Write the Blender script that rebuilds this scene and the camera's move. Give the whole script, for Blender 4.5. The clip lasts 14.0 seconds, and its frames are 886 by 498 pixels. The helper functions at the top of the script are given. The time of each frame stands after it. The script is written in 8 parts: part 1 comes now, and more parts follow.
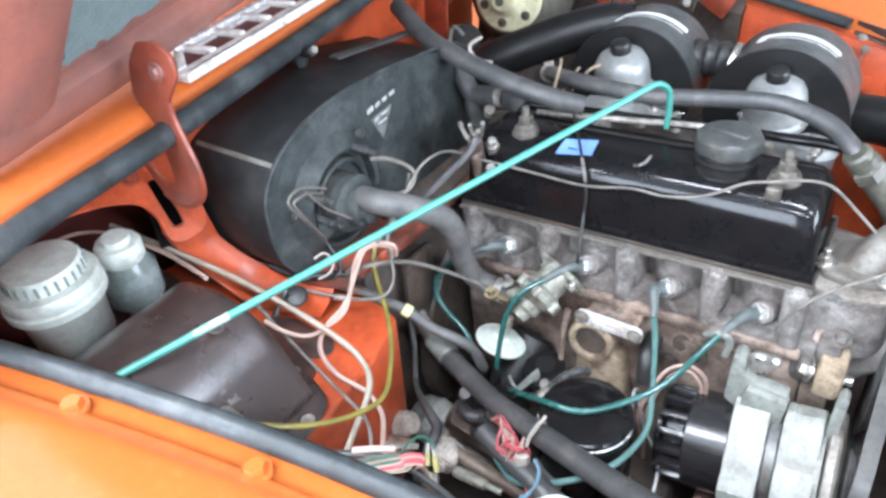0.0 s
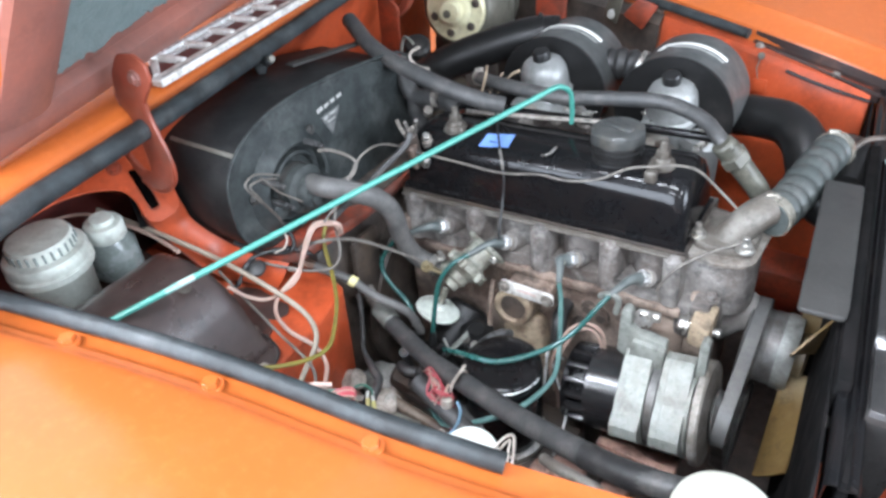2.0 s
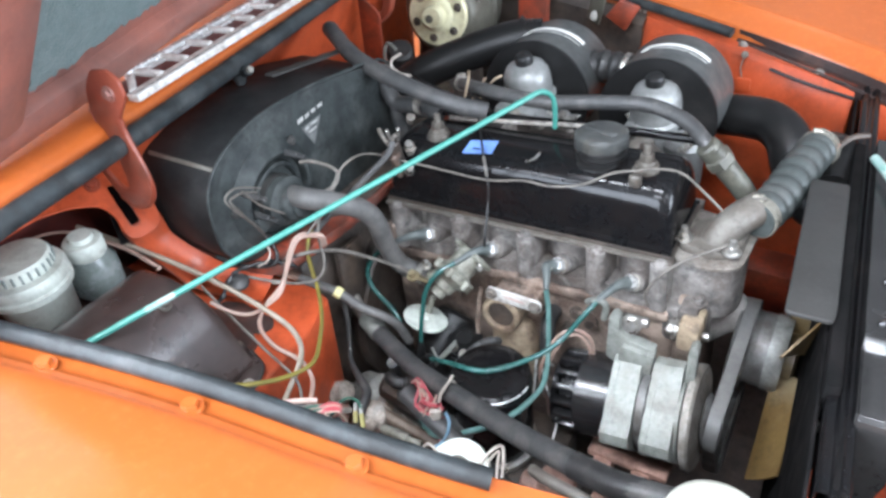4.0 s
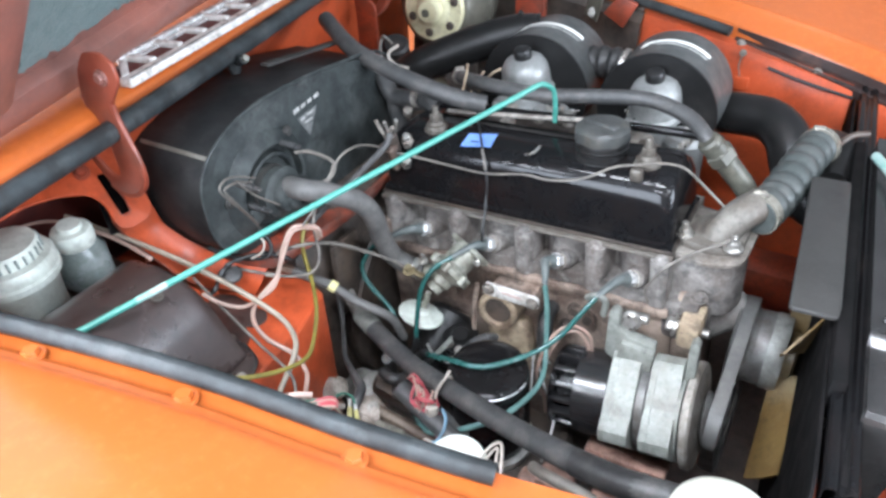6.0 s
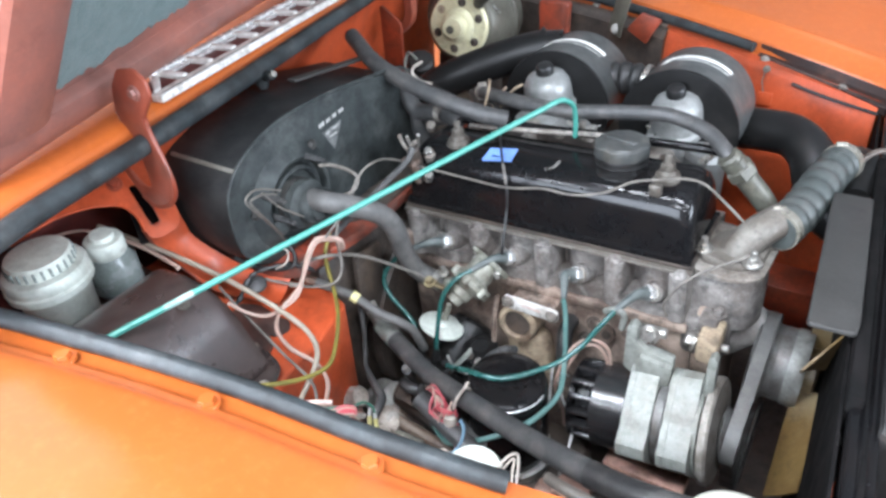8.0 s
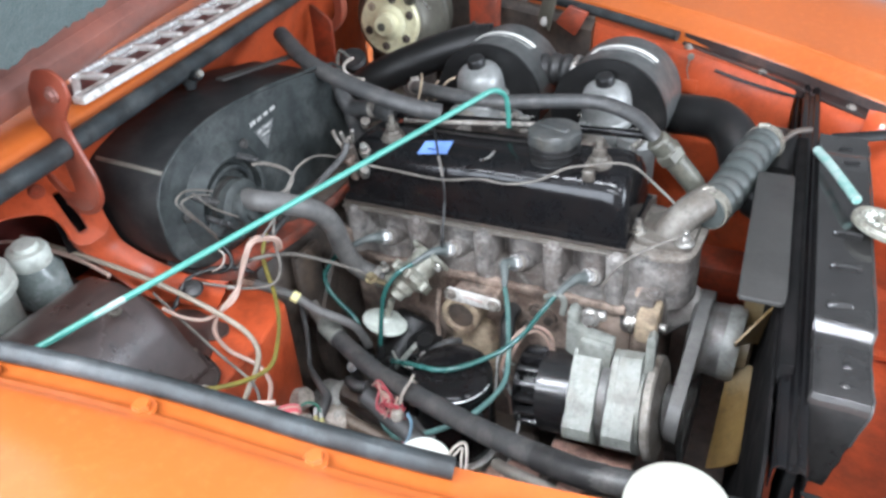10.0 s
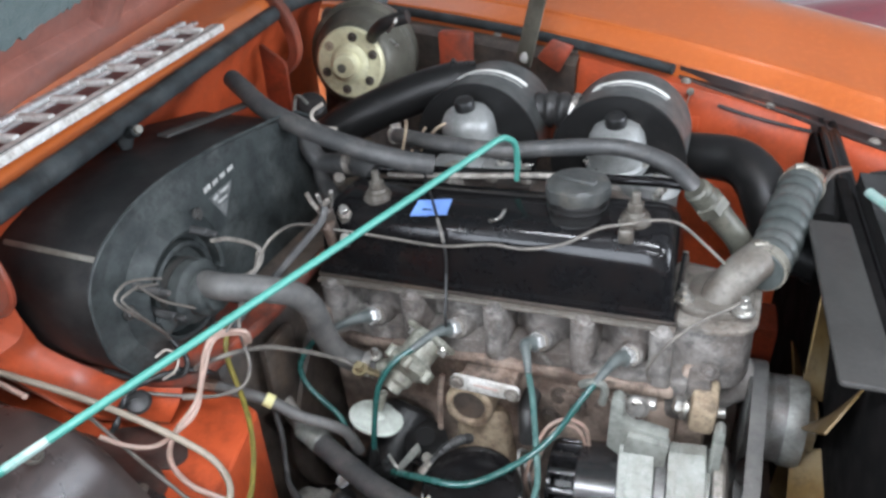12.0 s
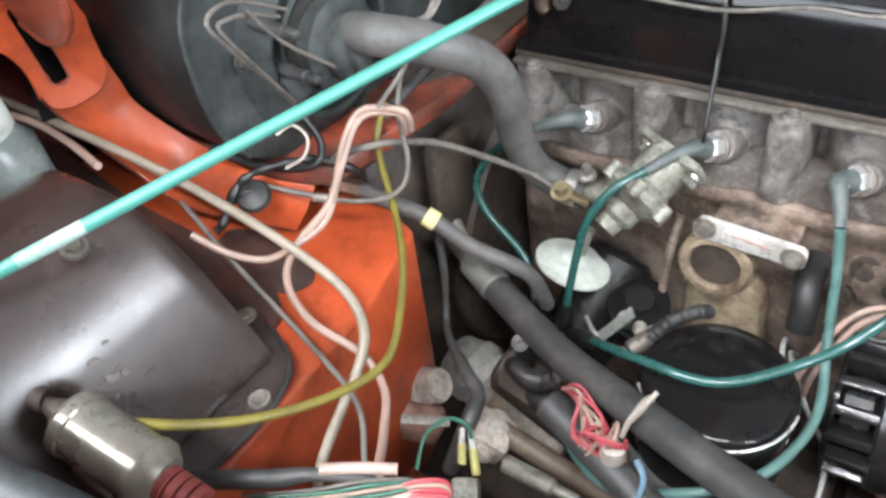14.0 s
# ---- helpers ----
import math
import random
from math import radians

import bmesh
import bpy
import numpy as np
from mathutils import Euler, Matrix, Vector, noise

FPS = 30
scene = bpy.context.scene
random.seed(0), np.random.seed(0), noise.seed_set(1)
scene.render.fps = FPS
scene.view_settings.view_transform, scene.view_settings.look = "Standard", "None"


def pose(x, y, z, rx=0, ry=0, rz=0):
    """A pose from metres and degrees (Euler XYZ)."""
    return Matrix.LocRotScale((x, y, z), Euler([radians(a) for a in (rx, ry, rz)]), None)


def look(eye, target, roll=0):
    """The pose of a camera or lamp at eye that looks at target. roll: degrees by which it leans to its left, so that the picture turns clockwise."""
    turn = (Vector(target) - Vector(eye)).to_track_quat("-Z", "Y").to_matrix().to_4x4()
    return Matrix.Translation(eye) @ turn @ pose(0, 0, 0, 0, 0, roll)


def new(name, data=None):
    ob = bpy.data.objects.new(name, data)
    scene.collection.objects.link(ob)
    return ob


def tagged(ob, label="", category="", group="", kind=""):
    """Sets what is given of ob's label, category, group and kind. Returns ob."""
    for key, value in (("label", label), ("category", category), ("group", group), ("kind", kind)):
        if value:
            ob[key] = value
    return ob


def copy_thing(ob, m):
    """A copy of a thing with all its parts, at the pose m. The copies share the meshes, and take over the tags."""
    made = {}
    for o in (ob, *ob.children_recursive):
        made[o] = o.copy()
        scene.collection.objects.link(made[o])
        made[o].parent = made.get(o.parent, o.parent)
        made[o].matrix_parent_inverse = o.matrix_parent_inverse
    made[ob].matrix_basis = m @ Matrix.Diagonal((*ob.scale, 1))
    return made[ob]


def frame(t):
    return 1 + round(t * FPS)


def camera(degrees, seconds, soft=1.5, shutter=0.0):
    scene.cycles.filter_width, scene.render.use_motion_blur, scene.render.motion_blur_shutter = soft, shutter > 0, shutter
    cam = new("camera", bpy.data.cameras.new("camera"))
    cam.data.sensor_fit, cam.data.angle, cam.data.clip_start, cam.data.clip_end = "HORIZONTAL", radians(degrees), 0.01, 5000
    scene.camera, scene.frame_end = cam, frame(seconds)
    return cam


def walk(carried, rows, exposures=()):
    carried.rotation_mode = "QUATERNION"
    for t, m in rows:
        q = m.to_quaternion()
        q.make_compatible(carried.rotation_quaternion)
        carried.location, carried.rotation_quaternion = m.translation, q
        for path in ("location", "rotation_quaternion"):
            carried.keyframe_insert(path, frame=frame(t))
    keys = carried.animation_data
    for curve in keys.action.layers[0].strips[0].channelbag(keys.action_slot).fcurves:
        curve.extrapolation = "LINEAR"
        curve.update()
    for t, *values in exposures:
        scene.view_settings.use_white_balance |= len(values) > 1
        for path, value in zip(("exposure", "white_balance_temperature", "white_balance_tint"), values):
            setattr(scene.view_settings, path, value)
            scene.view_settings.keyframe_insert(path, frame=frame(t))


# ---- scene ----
cam = camera(62.8, 14.0, soft=2.9)
PATH = [
    (0, (0.004, 0.018, 1.174), (-0.913, 1.333, -0.021), -3.8),
    (0.5, (0.103, -0.024, 1.205), (-0.682, 1.35, -0.018), -1.5),
    (1, (0.134, -0.044, 1.215), (-0.687, 1.306, -0.011), -2.9),
    (1.5, (0.143, -0.059, 1.221), (-0.743, 1.281, 0.03), -3.0),
    (2, (0.134, -0.059, 1.227), (-0.762, 1.28, 0.042), -3.6),
    (2.5, (0.131, -0.056, 1.225), (-0.773, 1.278, 0.039), -4.9),
    (3, (0.137, -0.049, 1.227), (-0.781, 1.278, 0.046), -5.3),
    (3.5, (0.138, -0.042, 1.231), (-0.765, 1.301, 0.056), -5.3),
    (4, (0.136, -0.042, 1.229), (-0.745, 1.308, 0.045), -4.6),
    (4.2, (0.136, -0.045, 1.226), (-0.749, 1.309, 0.049), -4.8),
    (6.3, (0.12, -0.044, 1.212), (-0.731, 1.327, 0.031), -3.1),
    (6.5, (0.127, -0.042, 1.219), (-0.754, 1.318, 0.046), -3.9),
    (7, (0.128, -0.052, 1.219), (-0.801, 1.298, 0.074), -4.0),
    (9.3, (0.142, -0.048, 1.214), (-0.739, 1.326, 0.059), -4.9),
    (9.5, (0.14, -0.056, 1.21), (-0.711, 1.329, 0.045), -4.5),
    (10, (0.143, -0.052, 1.207), (-0.653, 1.379, 0.06), -3.8),
    (10.5, (0.117, -0.047, 1.207), (-0.594, 1.385, 0.005), -3.9),
    (11, (0.105, -0.044, 1.213), (-0.512, 1.45, 0.034), -3.9),
    (11.5, (0.064, 0.005, 1.191), (-0.507, 1.557, 0.065), -4.2),
    (12, (0.003, 0.06, 1.155), (-0.653, 1.618, 0.086), -3.2),
    (12.5, (-0.027, 0.124, 1.094), (-0.906, 1.449, -0.118), -4.5),
    (13, (-0.063, 0.176, 1.06), (-0.991, 1.375, -0.244), -5.2),
    (13.5, (-0.087, 0.189, 1.032), (-1.049, 1.286, -0.337), -7.7),
    (14, (-0.123, 0.2, 0.972), (-1.071, 1.31, -0.395), -7.6),
]
EXPOSURES = [(0, 1.12, 5600), (0.5, 1.10, 5650), (1, 0.98, 5650), (1.5, 0.81, 5700), (4, 0.76, 5700), (6.5, 0.82, 5700), (9.5, 0.83, 5750), (10.5, 0.59, 5850), (11, 0.49, 5900), (12, 0.44, 5850), (12.5, 0.65, 5750), (13, 0.68, 5950), (13.5, 0.82, 6050), (14, 0.84, 6100)]
walk(cam, [(t, look(eye, target, roll)) for t, eye, target, roll in PATH], [(t, stops, kelvin, 10) for t, stops, kelvin in EXPOSURES])

# ---- light: a hall with rows of tube lamps, soft light from above ----
world = bpy.data.worlds.new("hall_air")
scene.world = world
world.use_nodes = True
world.node_tree.nodes["Background"].inputs[0].default_value = (0.9, 0.95, 1.0, 1)
world.node_tree.nodes["Background"].inputs[1].default_value = 0.25

LAMPS = [(-2.6, -1.0, 1.5), (0.4, -1.0, 1.5), (3.2, -1.0, 1.5), (-2.6, -3.0, 1.5), (0.4, -3.0, 1.5), (3.2, -3.0, 1.5), (-1.45, -1.17, 1.5)]
LAMP_Z, LAMP_WATT = 3.3, 63.0
WINDOW_WATT = 300.0
FRONT_WATT = 300.0
ROOF_WATT = 22.0


# ---- mesh helpers ----
def finish(bm, angle=38):
    bmesh.ops.recalc_face_normals(bm, faces=bm.faces)
    for f in bm.faces:
        f.smooth = True
    for e in bm.edges:
        if len(e.link_faces) == 2 and e.calc_face_angle(0) > radians(angle):
            e.smooth = False


def part(name, bm, material, parent=None, label="", angle=38):
    finish(bm, angle)
    data = bpy.data.meshes.new(name)
    bm.to_mesh(data)
    bm.free()
    data.materials.append(material)
    ob = new(name, data)
    if parent is not None:
        ob.parent = parent
        if parent.type == "EMPTY":
            ob.matrix_parent_inverse = parent.matrix_basis.inverted()
    if label:
        ob["label"] = label
    return ob


def thing(name, at, label, category, group="", kind=""):
    ob = new(name)
    ob.empty_display_size = 0.02
    ob.matrix_basis = Matrix.Translation(at)
    return tagged(ob, label, category, group, kind)


def single(name, bm, material, label, category, group="", kind="", angle=38):
    return tagged(part(name, bm, material, None, "", angle), label, category, group, kind)


def add(bm, *others):
    for o in others:
        data = bpy.data.meshes.new("tmp")
        o.to_mesh(data)
        o.free()
        bm.from_mesh(data)
        bpy.data.meshes.remove(data)
    return bm


def moved(bm, m):
    bmesh.ops.transform(bm, matrix=m, verts=bm.verts)
    return bm


def box(lo, hi, bevel=0.002, m=None, seg=2):
    bm = bmesh.new()
    lo, hi = Vector(lo), Vector(hi)
    bmesh.ops.create_cube(bm, size=1, matrix=Matrix.Translation((lo + hi) / 2) @ Matrix.Diagonal((*(hi - lo), 1)))
    if bevel:
        bmesh.ops.bevel(bm, geom=bm.edges[:], offset=bevel, segments=seg, affect="EDGES", profile=0.5)
    return moved(bm, m) if m else bm


def axis(p, q):
    """A pose at p whose z points to q."""
    d = Vector(q) - Vector(p)
    return Matrix.Translation(p) @ d.to_track_quat("Z", "Y").to_matrix().to_4x4()


def lathe(profile, m=None, n=28, squash=1.0):
    """Turns (radius, height) pairs round the local z."""
    bm = bmesh.new()
    rings = []
    for r, h in profile:
        if r < 1e-5:
            rings.append([bm.verts.new((0, 0, h))])
        else:
            rings.append([bm.verts.new((r * math.cos(2 * math.pi * k / n), squash * r * math.sin(2 * math.pi * k / n), h)) for k in range(n)])
    for a, b in zip(rings, rings[1:]):
        if len(a) == 1 and len(b) == 1:
            continue
        for k in range(n):
            k2 = (k + 1) % n
            if len(a) == 1:
                bm.faces.new((a[0], b[k], b[k2]))
            elif len(b) == 1:
                bm.faces.new((a[k], a[k2], b[0]))
            else:
                bm.faces.new((a[k], a[k2], b[k2], b[k]))
    for ring, flip in ((rings[0], True), (rings[-1], False)):
        if len(ring) > 2:
            bm.faces.new(ring[::-1] if flip else ring)
    return moved(bm, m) if m else bm


def rod(p, q, r, n=16, edge=None, r2=None):
    """A round bar from p to q with eased ends."""
    h = (Vector(q) - Vector(p)).length
    e = min(edge if edge is not None else r * 0.18, h * 0.4)
    r2 = r if r2 is None else r2
    return lathe([(0, 0), (r - e, 0), (r, e), (r2, h - e), (r2 - e, h), (0, h)], axis(p, q), n)


def bolt(p, n, r=0.006, h=0.006, washer=True):
    """A hexagon head on a washer at p that points along n."""
    q = Vector(p) + Vector(n)
    prof = [(r * 0.9, h), (r, h * 0.8), (r, 0.0)]
    bm = lathe([(0, h)] + prof + [(0, 0)], axis(p, q), 6)
    if washer:
        add(bm, lathe([(0, 0.0016), (r * 1.45, 0.0016), (r * 1.5, 0.0008), (r * 1.5, -0.001), (0, -0.001)], axis(p, q), 14))
    return bm


def curve_points(pts, step=5):
    """A smooth line through the points."""
    pts = [Vector(p) for p in pts]
    if len(pts) < 3:
        return [pts[0].lerp(pts[-1], k / step) for k in range(step + 1)]
    ext = [2 * pts[0] - pts[1], *pts, 2 * pts[-1] - pts[-2]]
    out = []
    for a, b, c, d in zip(ext, ext[1:], ext[2:], ext[3:]):
        for k in range(step):
            t = k / step
            out.append(0.5 * ((2 * b) + (c - a) * t + (2 * a - 5 * b + 4 * c - d) * t * t + (3 * b - a - 3 * c + d) * t**3))
    return out + [pts[-1]]


def tube(pts, r, n=9, step=5, smooth=True, flat=1.0):
    """A hose or wire through the points; r: a radius, or a function of the share of its way."""
    line = curve_points(pts, step) if smooth else [Vector(p) for p in pts]
    bm = bmesh.new()
    t0 = (line[1] - line[0]).normalized()
    side = t0.orthogonal().normalized()
    rings = []
    for k, p in enumerate(line):
        t = (line[min(k + 1, len(line) - 1)] - line[max(k - 1, 0)]).normalized()
        side = (side - t * side.dot(t)).normalized()
        up = t.cross(side)
        rad = r(k / (len(line) - 1)) if callable(r) else r
        rings.append([bm.verts.new(p + rad * (math.cos(2 * math.pi * j / n) * side + flat * math.sin(2 * math.pi * j / n) * up)) for j in range(n)])
    for a, b in zip(rings, rings[1:]):
        for j in range(n):
            bm.faces.new((a[j], a[(j + 1) % n], b[(j + 1) % n], b[j]))
    bm.faces.new(rings[0][::-1])
    bm.faces.new(rings[-1])
    return bm


def prism(outline, lo, hi, plane="xy", bevel=0.0, m=None):
    """Extrudes a closed outline, given in a plane, from lo to hi along the third axis."""
    put = {"xy": lambda a, b, c: (a, b, c), "yz": lambda a, b, c: (c, a, b), "xz": lambda a, b, c: (a, c, b)}[plane]
    bm = bmesh.new()
    low = [bm.verts.new(put(a, b, lo)) for a, b in outline]
    top = [bm.verts.new(put(a, b, hi)) for a, b in outline]
    bm.faces.new(low[::-1])
    bm.faces.new(top)
    for k in range(len(outline)):
        k2 = (k + 1) % len(outline)
        bm.faces.new((low[k], low[k2], top[k2], top[k]))
    if bevel:
        bmesh.ops.recalc_face_normals(bm, faces=bm.faces)
        rim = [e for e in bm.edges if e.calc_face_angle(0) > radians(30)]
        bmesh.ops.bevel(bm, geom=rim, offset=bevel, segments=2, affect="EDGES", profile=0.5)
    return moved(bm, m) if m else bm


def sheet(f, nu, nv, thick=0.0012):
    """A curved sheet f(u, v) with a thickness, laid off along its normals."""
    bm = bmesh.new()
    rows = [[bm.verts.new(f(i / nu, j / nv)) for j in range(nv + 1)] for i in range(nu + 1)]
    for i in range(nu):
        for j in range(nv):
            bm.faces.new((rows[i][j], rows[i + 1][j], rows[i + 1][j + 1], rows[i][j + 1]))
    if thick:
        bm.normal_update()
        bmesh.ops.solidify(bm, geom=bm.faces[:], thickness=thick)
    return bm


def holed(outer, holes, thick, m):
    """A plate in the local xy plane with openings through it."""
    bm = bmesh.new()
    edges = []
    for loop_ in (outer, *holes):
        vs = [bm.verts.new((a, b, 0)) for a, b in loop_]
        edges += [bm.edges.new((vs[k], vs[(k + 1) % len(vs)])) for k in range(len(vs))]
    bmesh.ops.triangle_fill(bm, use_beauty=True, use_dissolve=False, edges=edges)
    bmesh.ops.recalc_face_normals(bm, faces=bm.faces)
    out = bmesh.ops.extrude_face_region(bm, geom=bm.faces[:])
    bmesh.ops.translate(bm, vec=(0, 0, -thick), verts=[v for v in out["geom"] if isinstance(v, bmesh.types.BMVert)])
    return moved(bm, m)


def rounded(outline, r, n=4):
    """The outline with its corners rounded off."""
    out, k = [], len(outline)
    for i in range(k):
        a, b, c = (Vector(outline[j % k]) for j in (i - 1, i, i + 1))
        u, v = (a - b), (c - b)
        s = min(r, u.length * 0.45, v.length * 0.45)
        p, q = b + u.normalized() * s, b + v.normalized() * s
        for j in range(n + 1):
            t = j / n
            w = (1 - t) ** 2 * p + 2 * t * (1 - t) * b + t * t * q
            out.append((w.x, w.y))
    return out


def lumps(bm, size, scale):
    """Slight unevenness, as on cast or knocked metal."""
    for v in bm.verts:
        v.co += size * noise.noise_vector(v.co * scale)
    return bm


def cut(bm, levels=1):
    bmesh.ops.subdivide_edges(bm, edges=bm.edges[:], cuts=levels, use_grid_fill=True)
    return bm


# ---- materials ----
def make(name, color, rough=0.5, metal=0.0, second=None, blend=0.5, scale=30.0, fine=220.0, bump=0.1, coat=0.0, grime=None, grime_share=0.5, rough_var=0.12, spec=0.5, sheen=0.0, band=0.10, dirt=0.0):
    """A surface with grain at two scales: base colour, a second colour in patches, and settled grime."""
    mat = bpy.data.materials.new(name)
    mat.use_nodes = True
    nt = mat.node_tree
    bsdf = nt.nodes["Principled BSDF"]
    co = nt.nodes.new("ShaderNodeTexCoord")

    def cloud(s, detail=5.0, rough_=0.6):
        t = nt.nodes.new("ShaderNodeTexNoise")
        t.inputs["Scale"].default_value, t.inputs["Detail"].default_value, t.inputs["Roughness"].default_value = s, detail, rough_
        nt.links.new(co.outputs["Object"], t.inputs["Vector"])
        return t.outputs["Fac"]

    def ramp(source, lo, hi):
        r = nt.nodes.new("ShaderNodeMapRange")
        r.inputs["From Min"].default_value, r.inputs["From Max"].default_value = lo, hi
        nt.links.new(source, r.inputs["Value"])
        return r.outputs["Result"]

    def mix(fac, a, b):
        x = nt.nodes.new("ShaderNodeMix")
        x.data_type = "RGBA"
        nt.links.new(fac, x.inputs["Factor"])
        for value, socket in ((a, x.inputs[6]), (b, x.inputs[7])):
            if isinstance(value, tuple):
                socket.default_value = (*value, 1)
            else:
                nt.links.new(value, socket)
        return x.outputs[2]

    broad, small = cloud(scale), cloud(fine, 3.0)
    second = second or tuple(c * 0.75 for c in color)
    tone = mix(ramp(broad, blend - band, blend + band), second, tuple(color))
    tone = mix(ramp(small, 0.25, 0.75), tone, mix(ramp(small, 0.45, 0.8), tone, tuple(min(1, c * 1.12 + 0.004) for c in color)))
    if grime:
        tone = mix(ramp(cloud(scale * 0.55, 7.0, 0.7), grime_share - 0.12, grime_share + 0.14), tone, grime)
    if dirt:
        # small dark spots and streaks of oil and dust
        spots = nt.nodes.new("ShaderNodeMath")
        spots.operation = "MULTIPLY"
        spots.inputs[1].default_value = dirt
        nt.links.new(ramp(cloud(scale * 3.1, 9.0, 0.75), 0.50, 0.64), spots.inputs[0])
        tone = mix(spots.outputs[0], tone, tuple(c * 0.22 + 0.004 for c in color))
        pale = nt.nodes.new("ShaderNodeMath")
        pale.operation = "MULTIPLY"
        pale.inputs[1].default_value = dirt * 0.6
        nt.links.new(ramp(cloud(scale * 1.7, 9.0, 0.72), 0.55, 0.70), pale.inputs[0])
        tone = mix(pale.outputs[0], tone, tuple(min(0.7, c * 1.5 + 0.03) for c in color))
    nt.links.new(tone, bsdf.inputs["Base Color"])
    r = nt.nodes.new("ShaderNodeMapRange")
    r.inputs["To Min"].default_value, r.inputs["To Max"].default_value = max(0.02, rough - rough_var), min(1, rough + rough_var)
    nt.links.new(ramp(broad, 0.3, 0.7), r.inputs["Value"])
    nt.links.new(r.outputs["Result"], bsdf.inputs["Roughness"])
    bsdf.inputs["Metallic"].default_value = metal
    bsdf.inputs["Specular IOR Level"].default_value = spec
    bsdf.inputs["Coat Weight"].default_value = coat
    bsdf.inputs["Coat Roughness"].default_value = 0.17
    bsdf.inputs["Sheen Weight"].default_value = sheen
    if bump:
        b = nt.nodes.new("ShaderNodeBump")
        b.inputs["Strength"].default_value, b.inputs["Distance"].default_value = bump, 0.002
        nt.links.new(small, b.inputs["Height"])
        nt.links.new(b.outputs["Normal"], bsdf.inputs["Normal"])
    return mat


ORANGE = make("orange_paint", (0.43, 0.105, 0.019), 0.42, 0, (0.40, 0.095, 0.016), 0.5, 5, 90, 0.015, spec=0.26, coat=0.85, rough_var=0.06, grime=(0.39, 0.13, 0.05), grime_share=0.66)
ORANGE_IN = make("orange_inner_paint", (0.45, 0.075, 0.022), 0.42, 0, (0.36, 0.058, 0.018), 0.5, 9, 130, 0.06, coat=0.05, spec=0.3, grime=(0.11, 0.036, 0.022), grime_share=0.60, dirt=0.35)
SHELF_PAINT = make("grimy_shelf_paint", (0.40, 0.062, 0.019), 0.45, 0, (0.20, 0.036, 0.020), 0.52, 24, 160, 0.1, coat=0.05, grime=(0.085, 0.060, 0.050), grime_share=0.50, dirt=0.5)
ORANGE_OLD = make("grimy_orange_paint", (0.30, 0.045, 0.014), 0.5, 0, (0.20, 0.034, 0.013), 0.5, 16, 160, 0.1, coat=0.1, grime=(0.055, 0.026, 0.018), grime_share=0.55, dirt=0.5)
BONNET_IN = make("bonnet_underside_paint", (0.31, 0.118, 0.085), 0.42, 0, (0.25, 0.112, 0.090), 0.5, 7, 120, 0.05, coat=0.2, grime=(0.17, 0.085, 0.07), grime_share=0.56, dirt=0.3)
GUTTER = make("dark_gutter", (0.014, 0.008, 0.007), 0.5, 0, (0.030, 0.013, 0.010), 0.5, 20, 160, 0.1, grime=(0.10, 0.045, 0.03), grime_share=0.62, dirt=0.4)
DARK_BROWN = make("mottled_dark_brown", (0.060, 0.036, 0.030), 0.5, 0, (0.10, 0.034, 0.022), 0.5, 18, 160, 0.1, grime=(0.035, 0.026, 0.023), grime_share=0.52, dirt=0.5)
WELL = make("dark_red_well", (0.10, 0.022, 0.018), 0.5, 0, (0.06, 0.016, 0.014), 0.5, 30, 200, 0.05)
CHROME_DULL = make("worn_chrome", (0.72, 0.72, 0.71), 0.25, 0.6, (0.55, 0.55, 0.54), 0.5, 40, 400, 0.03, rough_var=0.1)
TAP = make("greenish_grey_casting", (0.33, 0.335, 0.285), 0.5, 0.15, (0.20, 0.195, 0.155), 0.5, 45, 260, 0.4, grime=(0.085, 0.070, 0.052), grime_share=0.53, dirt=0.8)
STARTER_END = make("pale_dusty_casting", (0.46, 0.45, 0.415), 0.55, 0.1, (0.36, 0.345, 0.31), 0.5, 28, 240, 0.25, grime=(0.14, 0.12, 0.10), grime_share=0.62, dirt=0.5)
DUSTY = make("dusty_brown_casting", (0.44, 0.385, 0.33), 0.6, 0.05, (0.31, 0.265, 0.225), 0.5, 34, 220, 0.3, grime=(0.060, 0.046, 0.038), grime_share=0.57, dirt=0.6)
OLIVE_CAP = make("olive_yellow_sleeve", (0.36, 0.33, 0.11), 0.45, 0, (0.27, 0.24, 0.09), 0.5, 60, 300, 0.05)
HOSE_TEAL = make("grey_green_ribbed_rubber", (0.038, 0.045, 0.043), 0.45, 0, (0.055, 0.062, 0.059), 0.5, 45, 300, 0.1, grime=(0.09, 0.09, 0.085), grime_share=0.62)
TIN = make("dull_tinned_steel", (0.33, 0.315, 0.27), 0.32, 0.5, (0.25, 0.235, 0.195), 0.5, 25, 240, 0.08, grime=(0.13, 0.11, 0.08), grime_share=0.60, dirt=0.4)
RUST_PINK = make("pinkish_rusty_steel", (0.33, 0.20, 0.155), 0.6, 0.1, (0.20, 0.11, 0.08), 0.5, 45, 260, 0.3, grime=(0.06, 0.036, 0.026), grime_share=0.55)
ELBOW = make("dull_grey_cast_elbow", (0.145, 0.134, 0.116), 0.55, 0.1, (0.10, 0.089, 0.076), 0.5, 40, 260, 0.3, grime=(0.08, 0.062, 0.048), grime_share=0.57, dirt=0.5)
OLD_SHAFT = make("dark_brown_shaft", (0.105, 0.072, 0.050), 0.5, 0.15, (0.065, 0.044, 0.033), 0.5, 30, 220, 0.2, grime=(0.20, 0.16, 0.12), grime_share=0.64, dirt=0.4)
